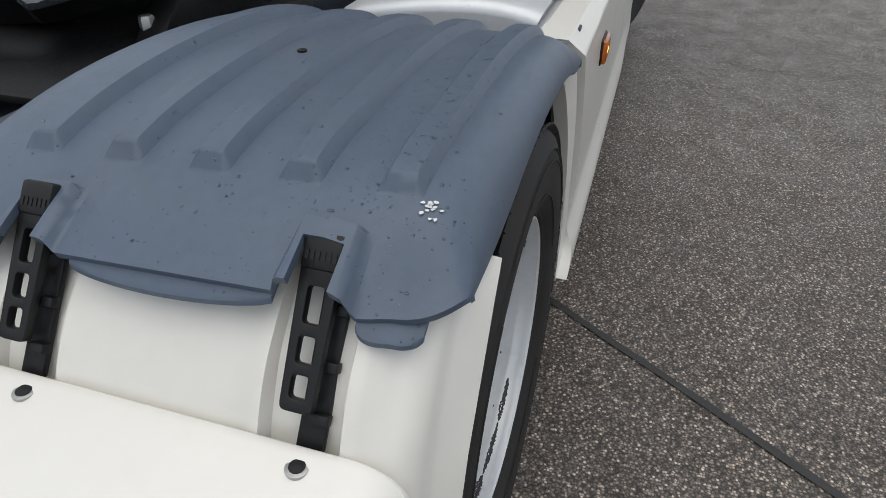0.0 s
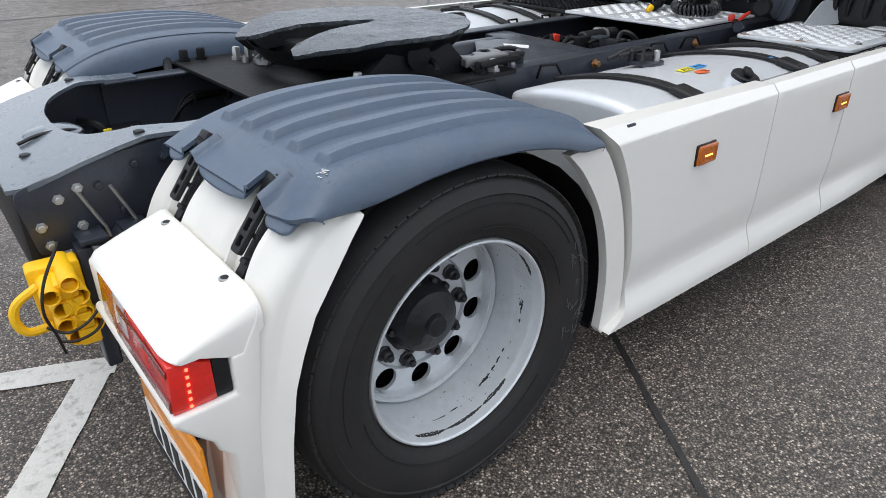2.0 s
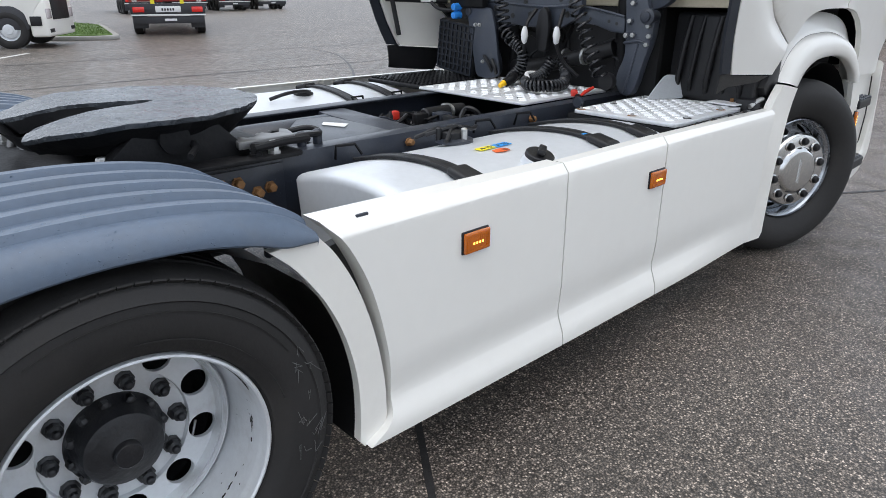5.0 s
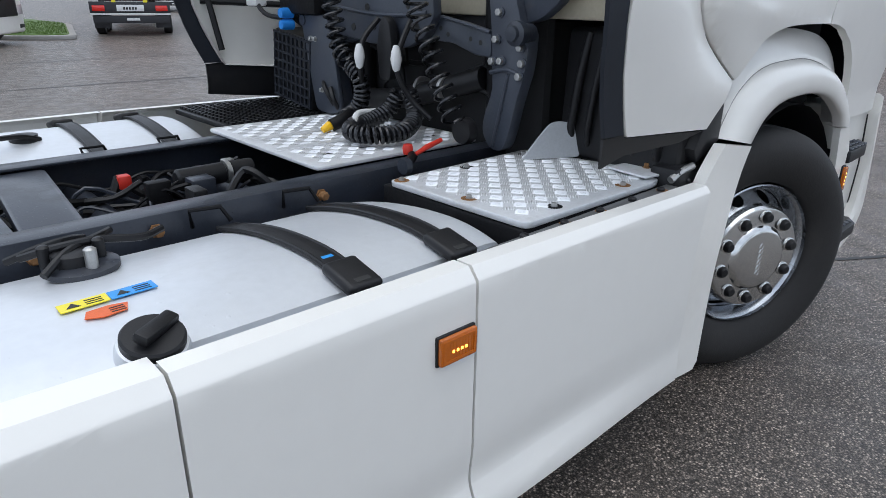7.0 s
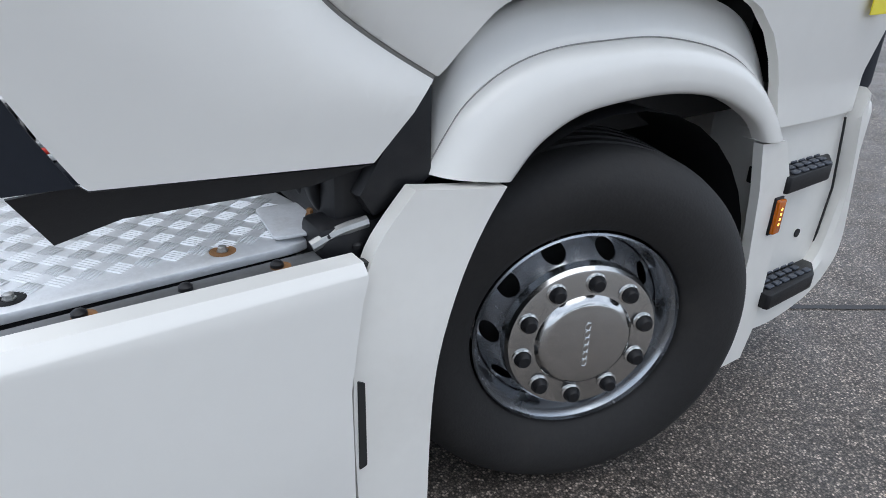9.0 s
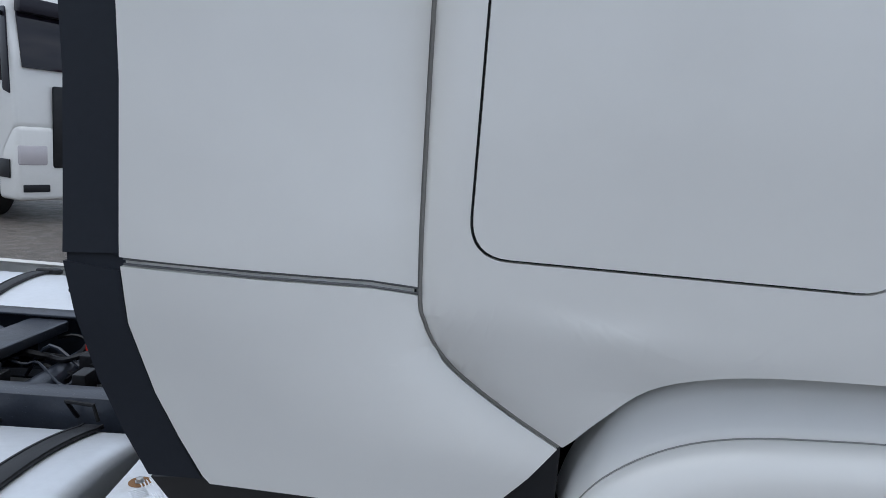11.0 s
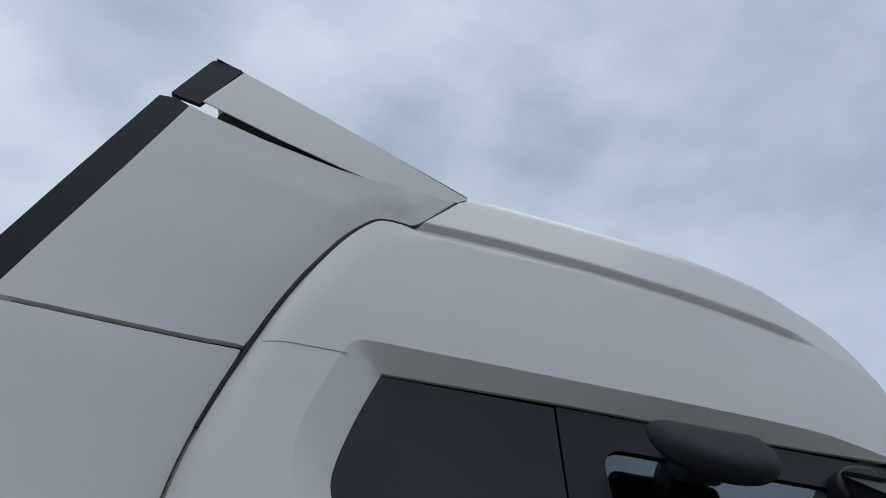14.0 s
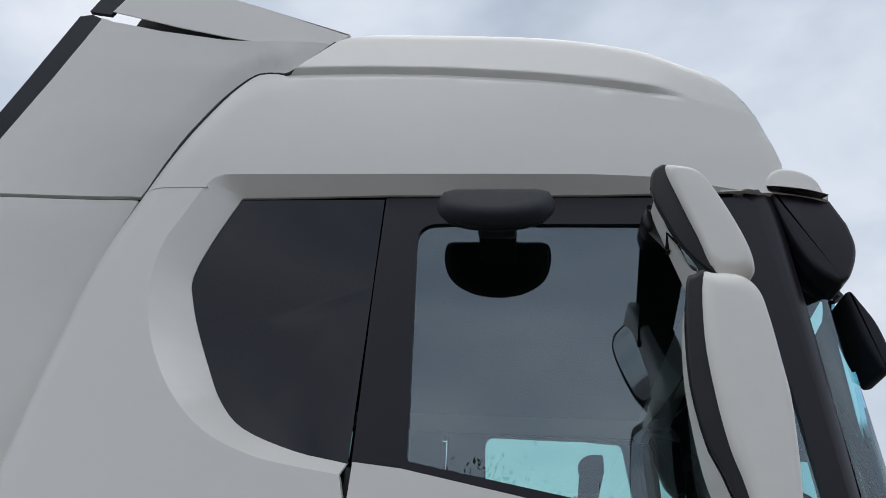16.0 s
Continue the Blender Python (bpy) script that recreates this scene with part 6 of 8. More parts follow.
def front_wing(side):
    """Wing over a front wheel: rolled inner edge, broad flange, a fine crease and a sloped top."""
    n = 72
    a, b, c = evenly(IN_ARC, n), evenly(MID_ARC, n), evenly(OUT_ARC, n)
    low = [(0.0, -1.160), (0.0, -1.188), (0.03, -1.197), (0.10, -1.204), (0.3, -1.208), (0.55, -1.207), (0.75, -1.201), (0.88, -1.187), (0.96, -1.168), (0.985, -1.158), (1.0, -1.158)]
    top = [(0.04, -1.159), (0.2, -1.150), (0.45, -1.136), (0.7, -1.126), (0.9, -1.118), (1.0, -1.11), (1.0, -1.06)]
    bm = bmesh.new()
    rows = []
    for p, q, r in zip(a, b, c):
        row = [(p[0] + (q[0] - p[0]) * t, y, p[1] + (q[1] - p[1]) * t) for t, y in low]
        row += [(q[0] + (r[0] - q[0]) * t, y, q[1] + (r[1] - q[1]) * t) for t, y in top]
        rows.append([bm.verts.new(v) for v in row])
    for u, v in zip(rows, rows[1:]):
        for k in range(len(u) - 1):
            bm.faces.new((u[k], u[k + 1], v[k + 1], v[k]))
    for row, dx in ((rows[0], 0.012), (rows[-1], -0.012)):
        back = [bm.verts.new((w.co.x + dx, w.co.y + 0.035, w.co.z + 0.006)) for w in row]
        for k in range(len(row) - 1):
            bm.faces.new((row[k], row[k + 1], back[k + 1], back[k]))
    if side > 0:
        mirror_y(bm)
    wing = part("front_wing", bm, WHITE, truck, "white wing over the front wheel", angle=50)
    part("wing_seam", tube([(x, 1.1585 * side, z) for x, z in b], 0.0016, 6), RUBBER_GREY, wing, "fine dark seam along the wing")
    return wing


for s in (-1, 1):
    front_wing(s)
    front_edge = [(3.452, 1.026), (3.395, 0.955), (3.335, 0.86), (3.285, 0.74), (3.262, 0.62), (3.252, 0.45), (3.248, 0.285)]
    back_edge = [(3.086, 0.262), (3.080, 0.45), (3.082, 0.69), (3.097, 0.80), (3.113, 0.878), (3.128, 0.925), (3.150, 0.970), (3.190, 1.022), (3.228, 1.064)]
    low = [(p.x, p.y) for e in (front_edge, [(3.225, 0.258), (3.224, 0.258)], back_edge) for p in spline([(x, z, 0) for x, z in e], 3)]
    bm = skin(low, lambda x, z: -1.210 - 0.016 * ease((1.0 - z) / 0.3) - 0.012 * math.sin(math.pi * min(1, max(0, (x - 3.09) / 0.36))), step=0.04, thick=0.04, lip=0.008)
    if s > 0:
        mirror_y(bm)
    strip = part("front_wing_strip", bm, WHITE_PLASTIC, truck, "white lower strip of the front wing", angle=40)
    part("slot", prism(rounded([(3.086, 0.475), (3.104, 0.480), (3.106, 0.690), (3.090, 0.700)], 0.004, 2), 1.220 * s, 1.2295 * s, "y", 0.001, 1), INK_AND_SHADE, strip, "black slot in the strip")
    part("strip_gap", tube(spline([(3.078, 1.198 * s, 0.28), (3.076, 1.198 * s, 0.45), (3.078, 1.198 * s, 0.69), (3.094, 1.198 * s, 0.80), (3.112, 1.198 * s, 0.885), (3.126, 1.198 * s, 0.94)], 4), 0.013, 8), INK_AND_SHADE, truck)
    bm = skin([(4.40, 0.968), (4.525, 0.960), (4.595, 0.83), (4.605, 0.70), (4.61, 0.30), (4.57, 0.18), (4.46, 0.18), (4.47, 0.6), (4.44, 0.82)], lambda x, z: -1.192, step=0.06, thick=0.03, lip=0.006)
    if s > 0:
        mirror_y(bm)
    part("front_wing_strip", bm, WHITE_PLASTIC, truck, "white strip in front of the wheel")
    bm = bmesh.new()
    rows = []
    for k in range(21):
        a = math.pi * (-0.06 + 1.16 * k / 20)
        rows.append([bm.verts.new((3.80 + 0.62 * math.cos(a), y * s, 0.53 + 0.60 * math.sin(a))) for y in (0.75, 1.19)])
    for a, b in zip(rows, rows[1:]):
        bm.faces.new((a[0], a[1], b[1], b[0]))
    part("wheel_housing", bm, BLACK, truck, "black inner wheel housing")
    part("housing_wall", box((3.2, 0.70 * s, 0.5), (4.5, 0.75 * s, 1.35)), BLACK, truck)
    # steps and bumper corner
    part("step_side", prism(rounded([(4.58, 1.04), (5.02, 1.02), (5.06, 0.75), (5.03, 0.30), (4.58, 0.28)], 0.02), 0.90 * s, 1.125 * s, "y", 0.008), WHITE_PLASTIC, truck, "white step well")
    for z, x0, x1, dy in ((0.815, 4.575, 4.93, 0.0), (0.405, 4.60, 4.98, 0.02)):
        foot = rounded([(x0, 1.06 * s), (x1, 1.06 * s), (x1 + 0.01, (1.13 + dy) * s), (x1 - 0.09, (1.195 + dy) * s), (x0, (1.205 + dy) * s)], 0.015, 3)
        st = part("entry_step", prism(foot, z - 0.03, z + 0.025, "z", 0.005), BLACK, truck, "black cleated entry step")
        for k in range(7):
            for r in range(4):
                x = x0 + 0.02 + 0.046 * k + 0.02 * (r % 2)
                if x > x1 - 0.05 - 0.02 * r:
                    continue
                part("cleat", box((x, (1.075 + 0.033 * r) * s, z + 0.025), (x + 0.034, (1.097 + 0.033 * r) * s, z + 0.034), 0.003, 1), ARM_GREY, st)
    ins = [(4.59, 0.385), (4.80, 0.388), (4.92, 0.402), (4.995, 0.46), (5.03, 0.60), (5.035, 0.74), (4.985, 0.96)]
    outs = [(4.59, 0.245), (4.765, 0.238), (4.98, 0.284), (5.10, 0.37), (5.14, 0.47), (5.09, 0.72), (5.02, 1.06)]
    bm = bmesh.new()
    rows = []
    for p, q in zip(smooth_line(ins, 5), smooth_line(outs, 5)):
        sec = [(p, 1.05), (p, 1.160), ((p[0] * 0.85 + q[0] * 0.15, p[1] * 0.85 + q[1] * 0.15), 1.175), ((p[0] * 0.15 + q[0] * 0.85, p[1] * 0.15 + q[1] * 0.85), 1.172), (q, 1.150), (q, 1.05)]
        rows.append([bm.verts.new((v[0], y * s, v[1])) for v, y in sec])
    for u, v in zip(rows, rows[1:]):
        for k in range(6):
            bm.faces.new((u[k], u[(k + 1) % 6], v[(k + 1) % 6], v[k]))
    bm.faces.new(rows[0])
    bm.faces.new(rows[-1])
    part("bumper_corner", bm, WHITE_PLASTIC, truck, "white bumper corner")
    part("panel_seam", tube([(5.01, 1.126 * s, 0.47), (5.035, 1.126 * s, 0.70), (4.985, 1.126 * s, 0.96)], 0.005, 6), INK_AND_SHADE, truck)
    part("step_plug", lathe([(0.016, 1.12 * s), (0.016, 1.129 * s), (0.001, 1.130 * s)], (4.87, 0, 0.56), "y", 14), BLACK, truck)
    lamp = part("marker_lamp", box((4.535, 1.190 * s, 0.655), (4.580, 1.199 * s, 0.780), 0.003), BLACK, truck, "amber side marker lamp on the wing")
    part("lens", box((4.538, 1.197 * s, 0.660), (4.577, 1.212 * s, 0.775), 0.006), AMBER, lamp)
    for k in range(4):
        part("led", box((4.553, 1.2115 * s, 0.69 + 0.017 * k), (4.561, 1.2132 * s, 0.698 + 0.017 * k), 0.001, 1), LED, lamp)
    # added black backing that stands in for the shade between wing and cab
    part("wing_gap_shade", box((3.45, 0.93 * s, 1.0), (4.60, 0.96 * s, 1.46)), INK_AND_SHADE, truck)
part("front_bumper", box((5.10, -1.10, 0.30), (5.28, 1.10, 1.0), 0.06, 3), WHITE_PLASTIC, truck)
part("grille", box((5.05, -1.1, 1.0), (5.2, 1.1, 2.05), 0.05, 3), TRIM, truck)

# ---- behind the cab: suspension arms, hoses ----
part("engine_tunnel", box((3.15, -0.55, 0.75), (4.6, 0.55, 1.42), 0.05), FABRIC, truck)
part("rear_mudguard_top", prism(rounded([(3.10, 0.95), (3.32, 0.95), (3.30, 1.25), (3.22, 1.40), (3.12, 1.40)], 0.04), -1.13, -0.66, "y", 0.02), BLACK, truck, "black ribbed mudguard behind the front wheel")
for k, y in enumerate((-0.72, -0.79, -0.88, -0.97, -1.06)):
    part("mudguard_rib", tube(spline([(3.16, y, 0.95), (3.098, y, 1.03), (3.092, y - 0.01, 1.14), (3.105, y - 0.02, 1.27), (3.125, y - 0.03, 1.38)], 5), 0.011 if k % 2 else 0.015, 10), BLACK, truck)
bm = skin(rounded([(2.915, 0.962), (3.10, 0.962), (3.125, 1.045), (3.085, 1.082), (3.035, 1.082), (2.985, 1.035)], [0.005, 0.01, 0.03, 0.02, 0.03, 0.05], 4), lambda x, z: -0.66 - 0.55 * (x - 2.915) + 0.35 * (z - 0.96), step=0.03, thick=0.006, lip=0.002)
part("spray_fin", bm, PALE_RUBBER, truck, "pale grey rubber flap on the tread plate")
part("mudguard_bracket", prism(rounded([(3.00, -1.09), (3.22, -1.13), (3.22, -0.96), (3.02, -0.93)], 0.015), 0.966, 0.974, "z", 0.003), PLATE, truck, "grey sheet bracket")
part("bracket_bolt", bolt((3.10, -1.03, 0.974), "z", 0.009, 0.016), RUST, truck)
part("lever", tube(spline([(3.05, -1.145, 0.965), (3.10, -1.15, 0.985), (3.16, -1.155, 0.995)], 5), 0.012, 8), BOLT, truck)
part("hinge_block", box((3.06, -1.16, 0.86), (3.22, -1.06, 1.0), 0.02), BLACK, truck)
part("inner_liner", prism([(3.17, 1.0), (3.30, 1.06), (3.30, 1.26), (3.20, 1.14), (3.14, 1.05)], -1.165, -0.95, "y", 0.01), BLACK, truck, "black liner behind the wing")
ARM = [(-0.455, 1.50), (-0.470, 1.40), (-0.481, 1.265), (-0.486, 1.168), (-0.450, 1.093), (-0.440, 1.02), (-0.485, 0.965), (-0.545, 0.965), (-0.572, 1.03), (-0.600, 1.15), (-0.638, 1.26), (-0.645, 1.38), (-0.610, 1.40), (-0.575, 1.50)]
for s in (-1, 1):
    a = part("cab_support_arm", prism(rounded([(y * -s, z) for y, z in ARM], [0.0, 0.04, 0.06, 0.05, 0.05, 0.04, 0.04, 0.04, 0.06, 0.08, 0.05, 0.02, 0.03, 0.0], 4), 2.930, 2.985, "x", 0.006), ARM_GREY, truck, "blue-grey bolted cab suspension arm")
    part("arm_rib", tube(spline([(2.928, 0.478 * s, 1.24), (2.926, 0.56 * s, 1.255), (2.928, 0.625 * s, 1.235)], 5), 0.008, 8), ARM_GREY, a)
    part("arm_rib", tube(spline([(2.928, 0.50 * s, 0.98), (2.926, 0.530 * s, 1.10), (2.928, 0.56 * s, 1.24)], 5), 0.007, 8), ARM_GREY, a)
    for y, z in ((0.504, 1.352), (0.489, 1.279), (0.529, 1.282), (0.616, 1.331), (0.615, 1.237), (0.625, 1.28), (0.515, 1.44)):
        part("bolt", bolt((2.930, y * s, z), "x", 0.013, -0.020), BOLT, a)
        part("washer", lathe([(0.018, 2.930), (0.018, 2.925), (0.012, 2.924)], (0, y * s, z), "x", 14), ARM_GREY, a)
    part("crank_eye", lathe([(0.030, 2.95), (0.032, 2.90), (0.040, 2.895), (0.040, 2.87), (0.026, 2.862), (0.024, 2.85), (0.001, 2.848)], (0, 0.634 * s, 1.378), "x", 24), CHASSIS, a)
    up = [(0.575, 1.40), (0.66, 1.42), (0.74, 1.48), (0.76, 1.62), (0.60, 1.66), (0.46, 1.66), (0.455, 1.47)]
    part("upper_bracket", prism(rounded([(y * s, z) for y, z in up], 0.03), 2.965, 3.02, "x", 0.008), ARM_GREY, a)
    stay = [(-0.02, 1.405), (0.16, 1.418), (0.30, 1.402), (0.46, 1.372), (0.46, 1.285), (0.38, 1.290), (0.26, 1.325), (0.10, 1.330), (-0.02, 1.320)]
    part("stay", prism(rounded([(y * s, z) for y, z in stay], 0.015), 2.945, 2.99, "x", 0.008), ARM_GREY, a)
    part("stay_flange", tube(spline([(2.94, y * s, z) for y, z in stay[:4]], 5), 0.007, 8), ARM_GREY, a)
    for y, z in ((0.20, 1.375), (0.24, 1.355), (0.36, 1.345), (0.41, 1.335)):
        part("stay_hole", lathe([(0.009, 2.9435), (0.001, 2.943)], (0, y * s, z), "x", 14), INK_AND_SHADE, a)
    part("damper", lathe([(0.035, 1.0), (0.035, 1.25), (0.045, 1.25), (0.045, 1.60)], (3.04, 0.40 * s, 0), "z", 18), STEEL_DARK, truck)
beam = rounded([(-0.16, 1.345), (-0.05, 1.295), (0.20, 1.300), (0.48, 1.33), (0.60, 1.43), (0.58, 1.50), (-0.20, 1.50), (-0.21, 1.42)], 0.025)
cb = part("cross_beam", prism(beam, 2.90, 2.945, "x", 0.01), ARM_GREY, truck, "blue-grey pressed cross beam with holes")
for y, z, r in ((-0.11, 1.375, 0.015), (-0.13, 1.44, 0.010), (0.16, 1.37, 0.015), (0.20, 1.44, 0.012), (0.30, 1.36, 0.012), (0.44, 1.40, 0.014), (-0.06, 1.45, 0.008)):
    part("beam_hole", lathe([(r + 0.004, 2.901), (r + 0.002, 2.897), (r, 2.8985), (0.001, 2.8984)], (0, y, z), "x", 14), INK_AND_SHADE, cb)
part("beam_lip", tube(spline([(2.90, -0.17, 1.43), (2.895, 0.0, 1.415), (2.895, 0.2, 1.42), (2.90, 0.5, 1.445)], 5), 0.008, 8), ARM_GREY, cb)
part("latch", prism(rounded([(-0.015, 1.17), (0.055, 1.17), (0.07, 1.30), (0.05, 1.39), (0.02, 1.42), (-0.015, 1.39), (-0.03, 1.30)], 0.02), 2.84, 2.885, "x", 0.012), BLACK, truck)
part("bulkhead", box((3.08, -0.60, 0.70), (3.12, 1.0, 1.50)), FABRIC, truck)
# square air filter grille, leaning, with a slotted face
GB = Matrix.Translation((2.86, 0.755, 1.15)) @ Matrix.Rotation(radians(7), 4, "X")
gb = part("grille_box", box((0.0, -0.165, -0.165), (0.16, 0.175, 0.165), 0.015, 2, GB), BLACK, truck, "black air filter box with a square grille")
for k in range(9):
    part("grille_bar", box((-0.008, -0.160 + 0.0395 * k, -0.155), (0.002, -0.150 + 0.0395 * k, 0.155), 0.0, 1, GB), TRIM, gb)
for k in range(8):
    part("grille_bar", box((-0.009, -0.160, -0.155 + 0.043 * k), (0.001, 0.168, -0.145 + 0.043 * k), 0.0, 1, GB), TRIM, gb)
bm = prism(rounded([(0.66, 1.42), (0.44, 1.40), (0.40, 1.28), (0.355, 1.00), (0.45, 0.975), (0.56, 0.985), (0.60, 1.16)], 0.03), 2.855, 2.875, "x", 0.006)
vp = part("valve_plate", bm, ARM_GREY, truck, "blue-grey bracket plate")
for y, z in ((0.57, 1.30), (0.535, 1.30), (0.50, 1.08)):
    part("bolt", bolt((2.855, y, z), "x", 0.010, -0.014), BOLT, vp)
part("white_box", box((2.78, 0.92, 1.43), (2.84, 1.02, 1.49), 0.008), STICK_W, truck)
for z in (1.355, 1.405):
    part("blue_valve", lathe([(0.020, 2.78), (0.024, 2.80), (0.024, 2.84), (0.001, 2.841)], (0, 0.70, z), "x", 14), BLUE_PAINT, truck)
part("valve_block", box((2.82, 0.48, 1.40), (2.88, 0.78, 1.56), 0.02), STEEL_DARK, truck)
part("big_hose", tube(spline([(3.0, 0.35, 1.05), (2.95, 0.10, 1.08), (2.97, -0.12, 1.13), (3.02, -0.36, 1.20)], 6), 0.045, 12), BLACK, truck)
for y in (-0.06, -0.20):
    part("hose_clamp", lathe([(0.049, -0.008), (0.049, 0.008)], (2.975, y, 1.13 - y * 0.1), "y", 14), BOLT, truck)
for pts in ([(2.95, 0.98, 1.75), (2.82, 0.98, 1.52), (2.80, 0.88, 1.40), (2.86, 0.72, 1.38)], [(2.88, 0.10, 1.40), (2.80, 0.10, 1.32), (2.78, 0.095, 1.22), (2.82, 0.13, 1.08)], [(2.88, -0.10, 1.40), (2.80, -0.13, 1.30), (2.78, -0.14, 1.22), (2.82, -0.17, 1.12), (2.86, -0.24, 1.05)], [(2.9, 0.45, 0.99), (2.85, 0.42, 1.04), (2.84, 0.46, 1.10), (2.88, 0.52, 1.12)], [(2.88, 0.40, 0.99), (2.83, 0.37, 1.05), (2.84, 0.41, 1.10)]):
    part("hose", tube(spline(pts, 6), 0.011, 8), BLACK, truck)
rng = random.Random(41)
for k in range(9):
    y, z = rng.uniform(-0.35, 0.5), rng.uniform(1.02, 1.3)
    pts = [(3.02 + rng.uniform(-0.03, 0.05), y + rng.uniform(-0.14, 0.14), z + 0.08 * j + rng.uniform(-0.05, 0.05)) for j in range(4)]
    part("hose", tube(spline(pts, 5), rng.choice([0.008, 0.012, 0.018]), 7), rng.choice([BLACK, STEEL_DARK, BLACK]), truck)


def coil(a, b, r, turns, wire, label):
    """A coiled hose between two points that widens and tightens a little along its way."""
    pts = [Vector(p) for p in a] if isinstance(a, list) else [Vector(a), Vector(b)]
    line = spline(pts, 30) if len(pts) > 2 else [pts[0].lerp(pts[1], k / 60) for k in range(61)]
    lengths = [0.0]
    for p, q in zip(line, line[1:]):
        lengths.append(lengths[-1] + (q - p).length)
    path, n = [], turns * 14
    side = None
    for k in range(n + 1):
        s = lengths[-1] * k / n
        i = next((j for j in range(1, len(lengths)) if lengths[j] >= s - 1e-9), len(lengths) - 1)
        t = (s - lengths[i - 1]) / max(1e-9, lengths[i] - lengths[i - 1])
        p, d = line[i - 1].lerp(line[i], t), (line[i] - line[i - 1]).normalized()
        side = side or d.orthogonal().normalized()
        side = (side - d * side.dot(d)).normalized()
        w = 2 * math.pi * turns * k / n
        path.append(p + r * (math.cos(w) * side + math.sin(w) * d.cross(side)))
    return part("coiled_hose", tube(path, wire, 7), HOSE, truck, label)


coil([(2.76, 0.30, 1.75), (2.79, 0.296, 1.456), (2.80, 0.268, 1.292), (2.80, 0.20, 1.22)], None, 0.036, 15, 0.0075, "black coiled air hose hanging down")
coil([(2.80, 0.20, 1.22), (2.80, 0.13, 1.17), (2.81, 0.135, 1.09), (2.79, 0.17, 1.03), (2.72, 0.13, 1.02)], None, 0.028, 17, 0.008, "black coiled air hose reaching the plate")
coil([(2.75, -0.20, 1.78), (2.79, -0.237, 1.465), (2.80, -0.298, 1.326), (2.80, -0.359, 1.195), (2.80, -0.440, 1.065)], None, 0.038, 18, 0.0068, "black coiled air hose hanging down")
coil([(2.84, -0.13, 1.15), (2.84, -0.17, 1.07), (2.80, -0.20, 1.035), (2.70, -0.25, 1.020), (2.60, -0.22, 1.018), (2.57, -0.13, 1.02), (2.64, -0.05, 1.025), (2.74, -0.02, 1.03), (2.82, -0.03, 1.06), (2.85, -0.06, 1.13)], None, 0.026, 44, 0.0085, "black coiled hose lying on the plate")
part("hose_eye", lathe([(0.028, -0.02), (0.045, -0.02), (0.05, 0.0), (0.045, 0.02), (0.028, 0.02)], (2.82, -0.465, 1.045), "x", 18), BLACK, truck)
part("white_sleeve", tube(spline([(2.60, -0.10, 1.035), (2.68, -0.02, 1.06), (2.78, 0.0, 1.055)], 5), 0.013, 12), STICK_W, truck, "dirty white sleeve on the hoses")
for y, z in ((0.092, 1.26), (-0.14, 1.267)):
    part("hose_tag", lathe([(0.001, -0.05), (0.014, -0.038), (0.022, 0.0), (0.017, 0.030), (0.010, 0.048), (0.001, 0.05)], (2.775, y, z), "z", 12), STICK_W, truck, "pale hose tag")
part("yellow_coupling", tube([(2.60, 0.115, 0.985), (2.63, 0.112, 1.0), (2.66, 0.11, 1.0)], [0.012, 0.019, 0.012], 12), YELLOW, truck, "yellow air coupling")
part("coupling_body", tube(spline([(2.64, 0.11, 1.0), (2.69, 0.10, 1.02), (2.74, 0.13, 1.03)], 5), 0.026, 12), STEEL_DARK, truck)
part("red_coupling", tube([(2.60, -0.455, 0.990), (2.66, -0.445, 1.005), (2.73, -0.44, 1.02)], [0.007, 0.010, 0.008], 10), RED_PLASTIC, truck, "red air coupling with lever")
part("red_cap", lathe([(0.016, 0.985), (0.019, 1.005), (0.015, 1.018), (0.001, 1.02)], (2.60, -0.415, 0), "z", 14), RED_PLASTIC, truck)
part("coupling_body", tube([(2.52, -0.50, 0.966), (2.56, -0.475, 0.975), (2.60, -0.44, 0.982)], [0.014, 0.013, 0.018], 12), STEEL_DARK, truck)
part("coupling_ring", lathe([(0.012, -0.012), (0.026, -0.012), (0.028, 0.0), (0.026, 0.012), (0.012, 0.012)], (2.51, -0.51, 0.975), "x", 16), CHASSIS, truck)

# ---- the cab ----
GREEN = [(3.435, 3.132), (3.385, 2.98), (3.356, 2.84), (3.378, 2.757), (3.423, 2.66), (3.476, 2.565), (3.540, 2.462), (3.625, 2.386), (3.78, 2.326), (3.912, 2.300), (4.05, 2.288), (4.40, 2.225), (4.95, 2.13), (5.08, 2.11), (5.06, 2.6), (5.0, 3.11)]
GREEN = [(p.x, p.y) for p in spline([(x, z, 0) for x, z in GREEN[:10]], 4)] + GREEN[10:]
ROOF_Z = [(3.300, 3.985), (3.600, 3.982), (3.950, 3.962), (4.300, 3.934), (4.500, 3.902), (4.650, 3.863), (4.780, 3.820), (4.880, 3.778), (4.970, 3.725), (5.030, 3.655), (5.070, 3.560), (5.097, 3.430), (5.115, 3.300), (5.130, 3.100)]
ROOF_Z = [(p.x, p.y) for p in spline([(x, z, 0) for x, z in ROOF_Z], 4)]
CREASE = [(3.30, 3.690), (3.49, 3.694), (3.77, 3.690), (4.07, 3.670), (4.36, 3.634), (4.60, 3.592), (4.85, 3.550), (5.15, 3.48)]


